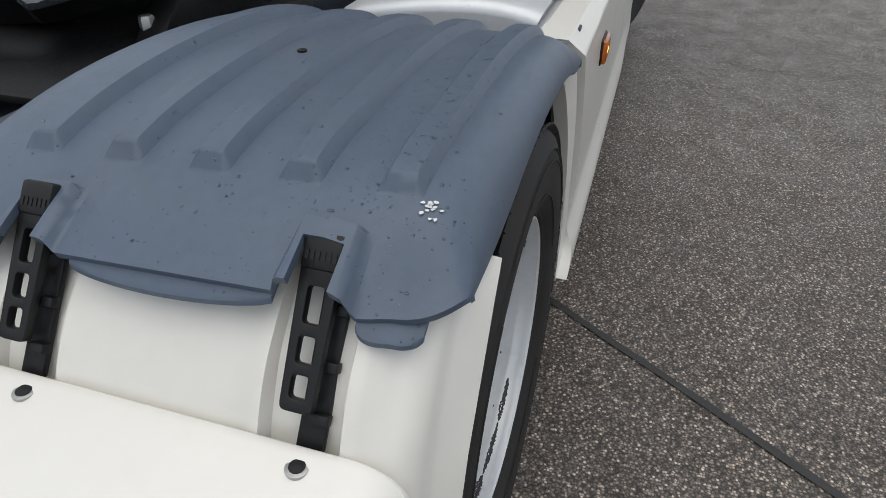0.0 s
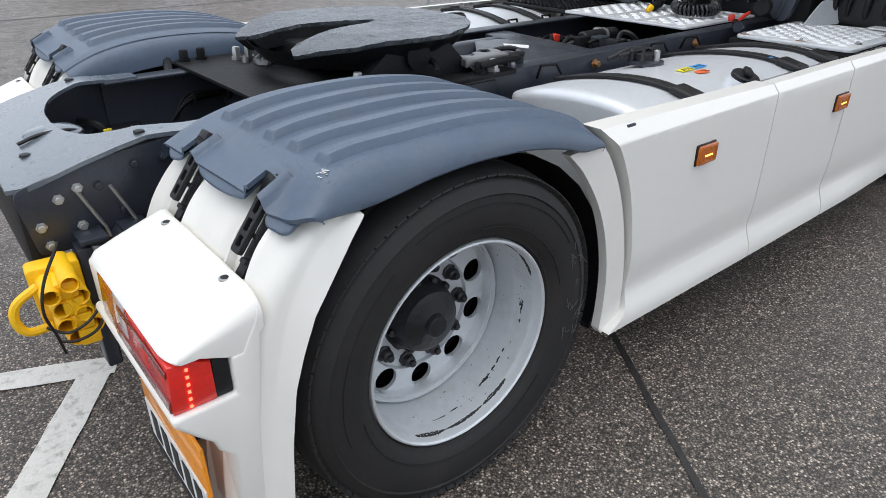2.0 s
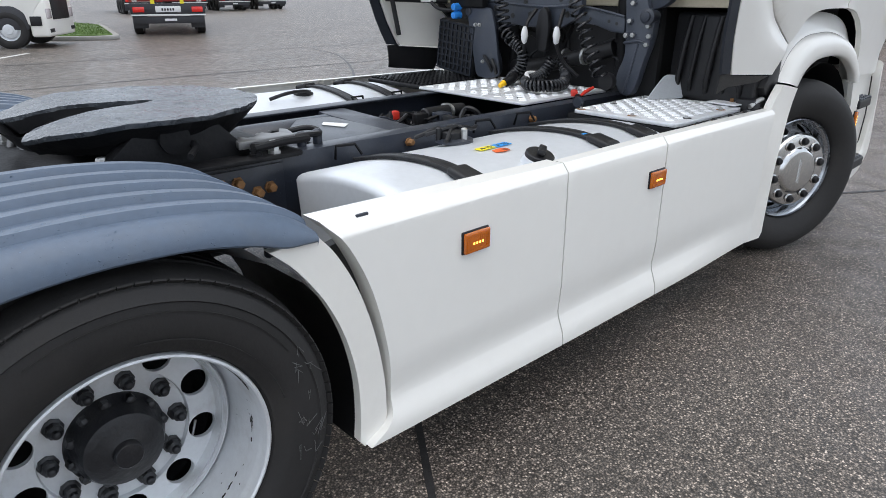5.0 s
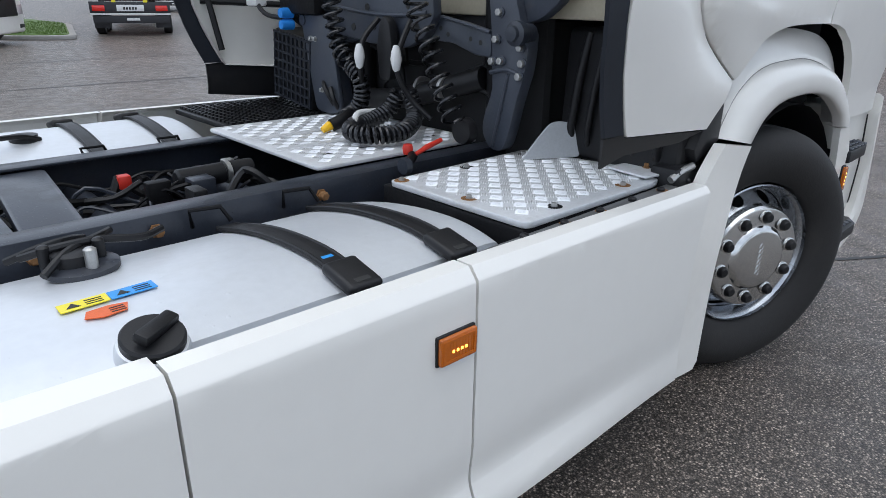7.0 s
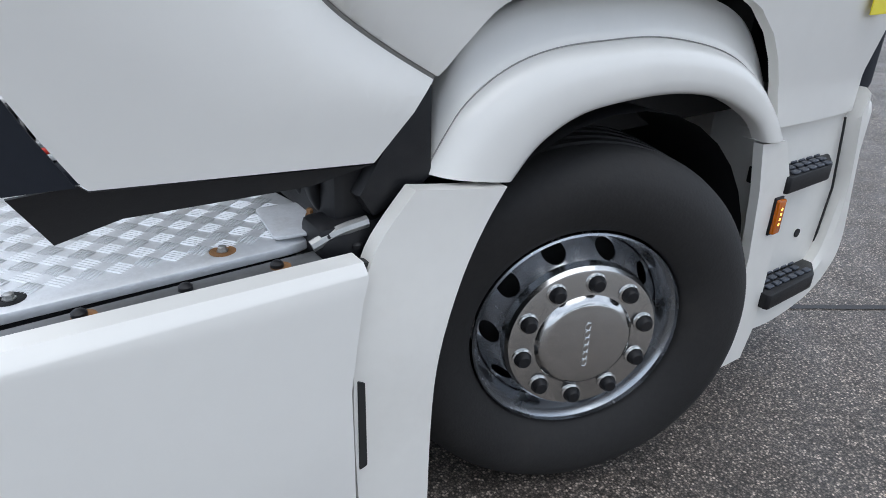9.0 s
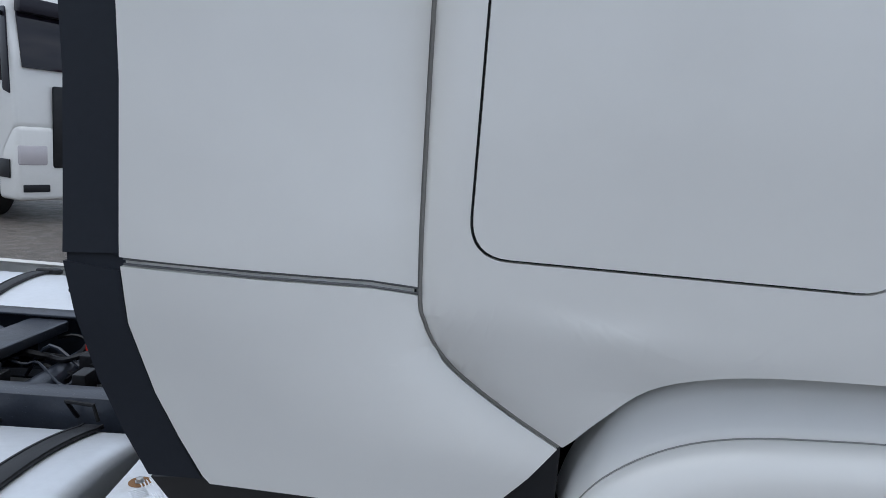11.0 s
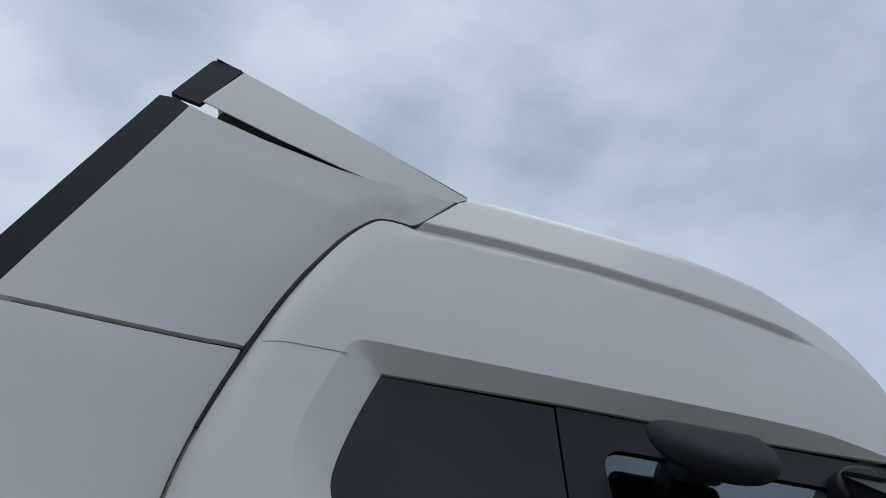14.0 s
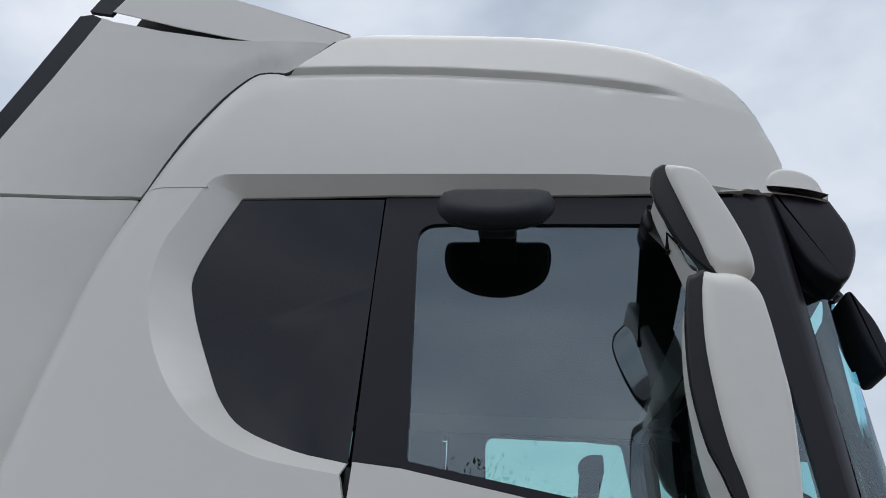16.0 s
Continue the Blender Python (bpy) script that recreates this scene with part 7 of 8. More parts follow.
GROOVE = [(3.296, 1.255), (3.206, 1.309), (3.126, 1.364), (3.083, 1.404), (3.056, 1.449), (3.042, 1.52), (3.034, 1.85), (3.030, 2.3), (3.029, 2.55), (3.036, 2.78), (3.060, 2.95), (3.102, 3.125), (3.163, 3.325), (3.263, 3.558), (3.343, 3.676), (3.395, 3.697), (3.440, 3.696), (3.484, 3.698), (3.545, 3.778), (3.620, 3.892)]
GROOVE = [(p.x, p.y) for p in spline([(x, z, 0) for x, z in GROOVE], 4)]


def groove_y(z):
    """Depth of the joint between cab and side deflector."""
    return table(z, [(1.25, -1.182), (1.45, -1.170), (1.8, -1.135), (2.3, -1.108), (2.7, -1.108), (3.12, -1.127), (3.4, -1.152), (3.70, -1.157), (3.9, -1.136)])


def cab_y(x, z):
    y = table(z, [(1.10, -1.175), (1.26, -1.195), (1.42, -1.212), (1.47, -1.222), (1.80, -1.226), (2.05, -1.225), (2.35, -1.212), (2.7, -1.198), (3.0, -1.186), (3.3, -1.180), (3.7, -1.160), (4.1, -1.14)])
    zr, zc = table(x, ROOF_Z), table(x, CREASE)
    k = min(0.95, max(0.0, (z - zr + 0.080) / 0.076))
    y += 0.030 * (1 - math.sqrt(1 - k * k)) + 0.110 * max(0.0, z - zc) * ease((x - 3.3) / 0.2) * (1 - 0.4 * ease((x - 4.5) / 0.5))
    # the rear corner rolls inwards to the deflector joint
    k = min(0.995, max(0.0, 1 - off_line((x, z), GROOVE) / 0.105)) if x < 3.75 else 0.0
    y += max(0.0, groove_y(z) - y) * (1 - math.sqrt(1 - k * k))
    # the groove under the roof edge: an upward lip, then a step outwards
    fade = ease((4.88 - x) / 0.16) * ease((x - 3.44) / 0.05)
    y += fade * (0.007 * max(0.0, 1 - abs(z - zc) / 0.026) - 0.014 * min(1.0, max(0.0, (z - zc) / 0.020)))
    # two faint swages, over the wheel and through the locker hatch
    y -= 0.0065 * ease((1.495 - 0.072 * (x - 3.18) - z) / 0.030) * ease((x - 3.16) / 0.22) * ease((z - 1.36) / 0.06)
    y -= 0.0060 * ease((2.130 - 0.198 * (x - 3.197) - z) / 0.022) * ease((x - 3.15) / 0.3) * ease((z - 1.60) / 0.35)
    if x > 4.45:
        y += (0.07 if z > 3.15 else 0.05) * ((x - 4.45) / 0.65) ** 2
    return y


def pane_y(x, z):
    return -1.128 + (0.014 - 0.048 * ease((x - 3.5) / 0.38)) * (3.13 - z) / 0.83


ROOF_EDGE = [(3.660, 3.922), (3.745, 3.948)] + [(x, z - 0.022) for x, z in ROOF_Z if 3.9 < x < 5.10] + [(5.108, 3.28), (5.100, 3.20), (5.05, 3.155)]
ARCH_TOP = [(3.93, 1.412), (3.82, 1.412), (3.64, 1.412), (3.515, 1.402), (3.42, 1.374), (3.35, 1.315), (3.31, 1.27)]
ARCH_TOP = [(p.x, p.y) for p in spline([(x, z, 0) for x, z in ARCH_TOP], 4)]
FLARE = [(4.99, 3.146), (4.70, 3.178), (4.2, 3.185), (3.45, 3.190)] + rounded([(3.45, 3.190), (3.354, 3.190), (3.325, 3.14), (3.30, 3.05)], [0.0, 0.05, 0.04, 0.0], 4)[1:] + [(p.x, p.y) for p in spline([(3.270, 2.95, 0), (3.264, 2.85, 0), (3.292, 2.715, 0), (3.348, 2.585, 0), (3.445, 2.450, 0), (3.56, 2.352, 0), (3.69, 2.297, 0), (3.80, 2.275, 0), (3.912, 2.260, 0)], 4)]
WIN_EDGE = FLARE + [(3.93, 2.20), (3.93, 1.80)]
HATCH = rounded([(3.1125, 2.0685), (3.1125, 1.574), (3.785, 1.560), (3.780, 2.0685)], 0.062, 8)
HATCH_HOLE = rounded([(3.108, 2.073), (3.108, 1.5695), (3.7895, 1.5555), (3.7845, 2.073)], 0.066, 8)
DOOR = [(3.938, 2.290), (4.05, 2.280), (4.40, 2.216), (4.95, 2.12), (5.06, 2.10), (5.10, 1.9), (5.13, 1.55), (5.09, 1.36), (5.03, 1.25), (4.985, 1.12), (4.985, 0.985), (4.480, 1.00), (4.462, 1.06), (4.430, 1.13), (4.385, 1.20), (4.320, 1.272), (4.230, 1.338), (4.120, 1.384), (4.02, 1.404), (3.938, 1.410)]
FRAME = [(3.902, 3.131), (3.908, 2.8), (3.924, 2.302), (4.05, 2.292), (4.40, 2.229), (4.95, 2.135), (5.016, 2.123), (5.010, 2.6), (4.990, 3.11), (4.97, 3.131)]
DOOR_GLASS = rounded([(4.010, 3.030), (4.055, 2.312), (4.40, 2.252), (4.965, 2.155), (4.955, 2.55), (4.885, 3.030)], [0.07, 0.012, 0.01, 0.012, 0.05, 0.05], 7)
FAR_GLASS = [(x + 0.115 * max(0.0, 4.6 - x) / 0.6 + 0.02 * max(0.0, x - 4.6) / 0.36, z + 0.135 * max(0.0, z - 2.3) / 0.73) for x, z in DOOR_GLASS]
FAR_FRAME = [(x, z + (0.05 if z > 3.1 else 0.0)) for x, z in FRAME]
QUARTER = GREEN[:37] + [(3.914, 2.308), (3.904, 2.8), (3.896, 3.128), (3.44, 3.126)]

cab = new("cab")
cab.parent = truck
cab["label"] = "white tall sleeper cab with black window band"
for s in (-1, 1):
    def both(bm):
        return mirror_y(bm) if s > 0 else bm

    body = both(skin(GROOVE + ROOF_EDGE + WIN_EDGE + ARCH_TOP, cab_y, holes=[HATCH_HOLE], step=0.035, planes=[*[((p[0] + d, p[1]), (p[1] - q[1], q[0] - p[0])) for p, q in (((3.029, 2.5), (3.040, 1.5)), ((3.060, 2.95), (3.163, 3.325)), ((3.163, 3.325), (3.300, 3.62))) for d in (0.006, 0.016, 0.032, 0.055, 0.085, 0.115)], ((3.40, 0), (1, 0)), ((3.45, 0), (1, 0)), ((4.85, 0), (1, 0)), ((4.93, 0), (1, 0)), *[((p[0], p[1] + d), (p[1] - q[1], q[0] - p[0])) for p, q in zip(CREASE, CREASE[1:]) for d in (-0.026, 0.0, 0.022)], *[((0, z), (0, 1)) for z in (3.70, 3.76, 3.80, 3.83, 3.85, 3.86, 3.87, 3.88, 3.89, 3.9, 3.92, 3.94, 3.96, 3.975, 3.99, 4.0, 4.01, 4.02, 4.03)]], thick=0.022, lip=0.004))
    part("cab_side", body, WHITE, cab, "white painted cab side", angle=50)
    def recess_y(x, z):
        a, b = off_line((x, z), FLARE), off_line((x, z), [(5.0, 3.139), *GREEN])
        t = a / (a + b + 1e-9)
        return cab_y(x, z) * (1 - t) + (pane_y(x, z) - 0.004) * t

    part("window_recess", both(skin(FLARE + [(p[0], p[1]) for p in GREEN[:37]][::-1] + ([(3.90, 3.139), (4.5, 3.139)] if s < 0 else [(3.90, 3.139), (3.94, 3.182), (4.70, 3.174)]), recess_y, step=0.05, thick=0.01, lip=0.0)), WHITE, cab, "white sloped surround of the side windows", angle=30)
    part("locker_hatch", both(skin(HATCH, cab_y, step=0.06, thick=0.02, lip=0.004)), WHITE, cab, "white rounded storage locker hatch", angle=50)
    part("hatch_seal", both(prism(rounded([(3.1025, 2.082), (3.1025, 1.560), (3.800, 1.546), (3.795, 2.082)], 0.07, 6), -1.208, -1.18, "y")), INK_AND_SHADE, cab)
    part("cab_door", both(skin(DOOR, cab_y, step=0.05, thick=0.03, lip=0.004)), WHITE, cab, "white cab door panel", angle=50)
    part("door_gap", both(prism([(3.915, 2.29), (3.955, 2.28), (3.955, 1.42), (3.915, 1.42)], -1.175, -1.15, "y")), INK_AND_SHADE, cab)
    part("quarter_panel", both(skin(QUARTER, pane_y, step=0.3, thick=0.01, lip=0.002)), DARK_GLOSS, cab, "glossy black quarter window panel")
    part("door_frame", both(skin(FRAME if s < 0 else FAR_FRAME, lambda x, z: pane_y(x, z) - 0.003, holes=[DOOR_GLASS if s < 0 else FAR_GLASS], step=0.3, thick=0.03, lip=0.003)), DARK_SATIN, cab, "satin black window frame")
    hole = DOOR_GLASS if s < 0 else FAR_GLASS
    pane = both(skin(hole, lambda x, z: pane_y(x, z) + 0.006, step=5.0, thick=0.001, lip=0.0))
    glass_ob = part("door_glass", pane, GLASS if s < 0 else GLASS_GREEN, cab, "tinted door window")
    glass_ob.visible_shadow = False
    part("groove_seal", both(tube([(x - 0.003, groove_y(z) + 0.011, z) for x, z in GROOVE if z < 2.98], 0.0075, 8)), RUBBER_GREY, cab, "grey rubber seal in the groove")
    part("groove_seal", both(tube([(x - 0.008, groove_y(z) + 0.006, z + (0.004 if z > 3.69 else 0.0)) for x, z in GROOVE if z > 2.9], 0.0085, 8)), INK_AND_SHADE, cab, "black rubber seal in the groove")
    part("side_seam", both(tube([(3.13 + 0.03 * k, cab_y(3.13 + 0.03 * k, 3.136) - 0.0004, 3.136) for k in range(8)], 0.0022, 6)), WHITE_PLASTIC, cab)
    part("groove_back", both(tube([(x - 0.004, groove_y(z) + 0.040, z) for x, z in GROOVE], 0.022, 8)), INK_AND_SHADE, cab)

    # side deflector in three panels with a dark rear band
    def def_y(x, z):
        y = table(z, [(1.05, -1.172), (1.15, -1.184), (1.30, -1.206), (1.45, -1.230), (1.55, -1.240), (2.0, -1.246), (3.0, -1.252), (3.9, -1.245)])
        # it draws in towards the cab, then drops into the joint
        d = off_line((x, z), GROOVE)
        f = 1 - min(1.0, max(0.0, (d - 0.075) / table(z, [(1.3, 0.2), (1.6, 0.36), (3.0, 0.36), (3.6, 0.62)])))
        drop = table(z, [(1.3, 0.012), (1.6, 0.030), (3.1, 0.032), (3.7, 0.026)])
        y += max(0.0, groove_y(z) - drop - y) * f ** 1.5
        y += max(0.0, groove_y(z) - y) * min(1.0, max(0.0, (0.075 - d) / 0.062))
        return y

    def groove_x(z):
        """The deflector's edge along the joint."""
        return table(z, [(q[1], q[0]) for q in GROOVE if 1.42 < q[1] < 3.6]) - gap * table(z, [(2.6, 1.0), (3.1, 2.0)])

    def seam(z0, x):
        """A joint between two panels climbs as the surface draws in."""
        return x, z0 - 0.020 * (x - 2.555) + 0.70 * (def_y(x, 3.09) + 1.250)

    gap = 0.008
    g = [(x - gap * table(z, [(2.6, 1.0), (3.1, 2.0)]), z - (gap * 0.5 if z > 3.6 else 0) + (gap * -0.6 if z < 1.4 else 0)) for x, z in GROOVE]
    low = [p for p in g if p[1] < 1.485]
    mid = [p for p in g if 1.535 < p[1] < 3.09]
    upp = [p for p in g if p[1] > 3.15]
    lower = [(2.588, 1.522), (2.596, 1.43), (2.630, 1.315), (2.665, 1.235), (2.700, 1.165), (2.712, 1.150), (3.165, 1.115)] + low
    panels = ((lower + [(groove_x(1.493), 1.493), (2.96, 1.505)], "white lower panel of the side deflector"),
              ([(2.553, 3.048), (2.544, 2.9), (2.543, 2.75), (2.549, 2.6), (2.561, 2.35), (2.577, 2.1), (2.589, 1.8), (2.587, 1.5365), (2.96, 1.519), (groove_x(1.507), 1.507)] + mid + [seam(3.048, x) for x in (groove_x(3.113), 3.07, 3.04, 3.01, 2.97, 2.92, 2.86, 2.80, 2.72, 2.64)], "white middle panel of the side deflector"),
              ([(2.700, 3.945), (2.625, 3.50), (2.555, 3.062)] + [seam(3.062, x) for x in (2.64, 2.72, 2.80, 2.86, 2.92, 2.97, 3.01, 3.04, 3.07, groove_x(3.128))] + upp + [(3.52, 3.868), (3.45, 3.858), (3.32, 3.855), (3.2, 3.856), (2.95, 3.882), (2.75, 3.924), (2.72, 3.938)], "white upper panel of the side deflector"))
    for outline, label in panels:
        part("deflector_panel", both(skin(outline, def_y, step=0.03, thick=0.03, lip=0.005)), WHITE, cab, label, angle=50)
    part("seam_strip", both(skin([(2.592, 1.50), (2.96, 1.487), (3.030, 1.476), (3.030, 1.535), (2.96, 1.545), (2.592, 1.556)], lambda x, z: def_y(x, z) + 0.010, step=0.06, thick=0.01, lip=0.0)), WHITE_PLASTIC, cab, "white strip in the panel joint")
    part("seam_strip", both(skin([seam(3.034, x) for x in (2.60, 2.72, 2.80, 2.86, 2.92, 2.97, 3.01, 3.04, 3.07, 3.088)] + [seam(3.076, x) for x in (3.088, 3.07, 3.04, 3.01, 2.97, 2.92, 2.86, 2.80, 2.72, 2.60)], lambda x, z: def_y(x, z) + 0.016, step=0.06, thick=0.01, lip=0.0)), TRIM, cab)
    for edge in ([(2.592, 1.5335), (2.78, 1.525), (2.96, 1.517), (groove_x(1.505), 1.505)], [(2.592, 1.5255), (2.78, 1.517), (2.96, 1.508), (groove_x(1.495), 1.496)]):
        part("seam_line", both(tube([(x, def_y(x, z) + 0.004, z) for x, z in edge], 0.0022, 6)), GREYINK, cab)
    part("band_joint", both(prism([(2.503, 1.505), (2.596, 1.50), (2.596, 1.558), (2.503, 1.553)], -1.226, -1.20, "y")), TRIM, cab)
    bands = ([(2.500, 1.524), (2.514, 1.44), (2.540, 1.335), (2.572, 1.245), (2.610, 1.160), (2.697, 1.157), (2.661, 1.232), (2.626, 1.315), (2.592, 1.43), (2.584, 1.514)],
             [(2.456, 3.034), (2.448, 2.9), (2.446, 2.75), (2.453, 2.6), (2.466, 2.35), (2.486, 2.1), (2.502, 1.8), (2.500, 1.537), (2.583, 1.541), (2.585, 1.8), (2.573, 2.1), (2.557, 2.35), (2.545, 2.6), (2.539, 2.75), (2.540, 2.9), (2.549, 3.046)],
             [(2.598, 3.965), (2.530, 3.55), (2.458, 3.058), (2.551, 3.068), (2.621, 3.50), (2.696, 3.945), (2.650, 3.972)])
    for outline in bands:
        part("deflector_band", both(skin(outline, lambda x, z: def_y(2.7, z) + 0.002, step=0.1, thick=0.012, lip=0.003)), TRIM, cab, "dark grey plastic rear edge of the deflector")
    part("deflector_flap", both(skin([(2.612, 1.154), *([(2.655, 1.066), (2.75, 1.090), (3.05, 1.084)] if s < 0 else [(2.596, 1.012), (2.80, 0.988), (3.01, 0.966), (3.06, 1.04)]), (3.17, 1.106), (2.712, 1.145), (2.70, 1.158)], lambda x, z: -1.150 - 0.35 * max(0.0, z - 1.07), step=0.1, thick=0.008, lip=0.002)), BLACK, cab, "black rubber flap under the deflector")
    part("deflector_frame", both(tube([(2.69, -1.14, 1.22), (2.65, -1.17, 1.5), (2.65, -1.18, 2.2), (2.64, -1.18, 3.0), (2.74, -1.17, 3.85)], 0.016, 8)), BLACK, cab)
    for z in (1.45, 2.2, 2.95):
        part("deflector_stay", both(tube([(2.63, -1.20, z), (3.06, -1.06, z - 0.02)], 0.015, 8)), BLACK, cab)
    # roof deflector flank
    flank = [(2.728, 3.988), (2.795, 4.238), (3.10, 4.145), (3.40, 4.045), (3.655, 3.952), (3.60, 3.898), (3.50, 3.872), (3.34, 3.872), (3.2, 3.890), (3.0, 3.926)]
    part("roof_deflector_side", both(skin(flank, lambda x, z: -1.244 + 0.125 * (x - 2.72) / 0.95, step=0.08, thick=0.004, lip=0.001)), WHITE, cab, "white flank of the roof deflector")
    part("deflector_band", both(skin(rounded([(2.622, 4.0), (2.683, 4.278), (2.790, 4.240), (2.723, 3.974)], [0.005, 0.03, 0.005, 0.005], 4), lambda x, z: -1.239, step=0.2, thick=0.014, lip=0.004)), TRIM, cab, "dark grey plastic rear edge of the deflector")
    # black sheet added behind the gap below the flank, painting its shade
    part("deflector_gap_shade", both(prism([(2.722, 3.86), (2.755, 4.12), (3.45, 3.98), (3.45, 3.80)], -1.13, -1.02, "y")), INK_AND_SHADE, cab)

# roof, front and rear of the cab shell
def shell(name, rows, mat, label, owner=None, angle=60):
    bm = bmesh.new()
    vs = [[bm.verts.new(p) for p in row] for row in rows]
    for a, b in zip(vs, vs[1:]):
        for k in range(len(a) - 1):
            bm.faces.new((a[k], a[k + 1], b[k + 1], b[k]))
    return part(name, bm, mat, owner or cab, label, angle)


rows = []
for k in range(25):
    x = 3.45 + (5.125 - 3.45) * k / 24
    zr = table(x, ROOF_Z)
    edge = -cab_y(x, max(zr - 0.030, 3.2)) - 0.010
    rows.append([(x, edge * j / 12, zr - 0.034 + 0.059 * (1 - (j / 12) ** 2)) for j in range(-12, 13)])
shell("cab_roof", rows, WHITE, "white cab roof")
rows = []
for k in range(14):
    x = 2.69 + (3.655 - 2.69) * k / 13
    z = table(x, [(2.69, 4.272), (2.80, 4.240), (3.10, 4.148), (3.40, 4.048), (3.68, 3.955)])
    y = 1.243 - 0.125 * (x - 2.72) / 0.95
    rows.append([(x, y * j / 10, z + 0.10 * (1 - (j / 10) ** 2) * (1 - 0.5 * k / 13)) for j in range(-10, 11)])
shell("roof_deflector", rows, WHITE, "white roof air deflector")
part("cab_rear_wall", box((3.06, -1.08, 1.42), (3.10, 1.08, 3.95), 0.01), BROWN, cab, "beige cab rear wall")
part("cab_floor", box((3.10, -1.08, 1.44), (5.05, 1.08, 1.50)), FABRIC, cab)
part("headliner", box((3.10, -1.05, 3.27), (5.00, 1.05, 3.31)), ROOFLINE, cab, "dark grey headliner")
part("inner_trim", box((3.10, -1.06, 1.5), (3.88, -1.03, 3.16)), FABRIC, cab)
part("inner_trim", box((3.10, 1.03, 1.5), (3.88, 1.06, 3.16)), FABRIC, cab)
part("bunk", box((3.10, -1.0, 1.5), (3.75, 1.0, 2.25), 0.05), FABRIC, cab)
part("dashboard", box((4.65, -1.0, 1.6), (5.05, 1.0, 2.15), 0.08, 3), FABRIC, cab)
for y in (-0.6, 0.6):
    part("seat", box((4.0, y - 0.25, 1.6), (4.5, y + 0.25, 1.95), 0.06, 3), FABRIC, cab)
WS = [(0.0, 5.345), (0.4, 5.33), (0.7, 5.295), (0.9, 5.245), (1.0, 5.195), (1.045, 5.145), (1.066, 5.088)]
rows = [[(x - 0.02 * (z - 2.1) / 1.1 * (5.4 - x), y, z) for y, x in [(-y, x) for y, x in WS[::-1]] + WS[1:]] for z in (2.10, 2.37, 2.64, 2.91, 3.20)]
ws = shell("windscreen", rows, GLASS_GREEN, "large green-tinted windscreen")
ws.visible_shadow = False
rows = [[(5.145 + 0.05 * (1 - (j / 10) ** 2) - 0.07 * (j / 10) ** 8 - 0.16 * (z - 3.2), 0.98 * j / 10, z) for j in range(-10, 11)] for z in (3.20, 3.32, 3.44, 3.56)]
shell("cab_brow", rows, WHITE, "white panel above the windscreen")
rows = [[(5.27 + 0.04 * (1 - (j / 10) ** 2) - 0.12 * (j / 10) ** 8, 1.05 * j / 10, z) for j in range(-10, 11)] for z in (1.95, 2.10)]
shell("wiper_panel", rows, TRIM, "black panel under the windscreen")
for s in (-1, 1):
    rows = [[(x, y * s, z) for x, y in ((4.97, 1.122), (5.03, 1.118), (5.068, 1.096), (5.082, 1.066), (5.05, 1.04))] for z in (2.10, 2.4, 2.7, 3.0, 3.16)]
    for r, dz in zip(rows, (0.0, 0.002, 0.003, 0.0, -0.003)):
        r[:] = [(x + dz, y, z) for x, y, z in r]
    shell("a_pillar", rows, DARK_SATIN, "black windscreen pillar")

# sun visor, mirrors
CAP = rounded([(5.008, 3.160), (5.030, 3.215), (5.085, 3.262), (5.150, 3.250), (5.192, 3.215), (5.207, 3.122), (5.15, 3.145), (5.07, 3.158)], [0.01, 0.03, 0.03, 0.04, 0.03, 0.01, 0.03, 0.03], 4)
VISOR = rounded([(5.046, 3.178), (5.135, 3.185), (5.210, 3.150), (5.240, 3.050), (5.245, 2.975), (5.222, 2.912), (5.196, 2.868), (5.165, 2.850), (5.112, 2.900), (5.080, 2.993)], [0.01, 0.02, 0.02, 0.01, 0.05, 0.03, 0.03, 0.02, 0.03, 0.05], 4)
for s in (-1, 1):
    part("visor_cap", prism(CAP, 0.93 * s, 1.125 * s, "y", 0.022, 4), WHITE_PLASTIC, cab, "white end of the sun visor", angle=60)
    part("visor_end", prism(VISOR, 0.99 * s, 1.112 * s, "y", 0.016, 4), DARK_SATIN, cab, "dark end of the sun visor", angle=60)
rows = [[(5.06 + 0.19 * t + 0.06 * (1 - (j / 10) ** 2), 0.99 * j / 10, 3.25 - 0.25 * t * t) for j in range(-10, 11)] for t in (0, 0.3, 0.6, 0.85, 1.0)]
shell("sun_visor", rows, DARK_SATIN, "dark smoked sun visor")

mirror_arm = new("mirror_assembly")
mirror_arm.parent = truck
mirror_arm["label"] = "white and black door mirrors on an arm"

WIDE_SHELL = [(4.640, 2.905), (4.665, 2.915), (4.712, 2.898), (4.746, 2.835), (4.784, 2.717), (4.795, 2.645), (4.780, 2.614), (4.712, 2.616), (4.688, 2.702), (4.660, 2.811)]
WIDE_BEZEL = [(4.610, 2.892), (4.627, 2.914), (4.652, 2.914), (4.676, 2.811), (4.699, 2.702), (4.720, 2.614), (4.690, 2.632), (4.650, 2.694), (4.614, 2.795), (4.604, 2.852)]
MAIN_SHELL = [(4.672, 2.594), (4.700, 2.603), (4.750, 2.598), (4.779, 2.564), (4.787, 2.502), (4.790, 2.412), (4.791, 2.339), (4.782, 2.245), (4.770, 2.16), (4.750, 2.04), (4.725, 1.97), (4.700, 2.0), (4.680, 2.165), (4.664, 2.24), (4.655, 2.34), (4.654, 2.46)]
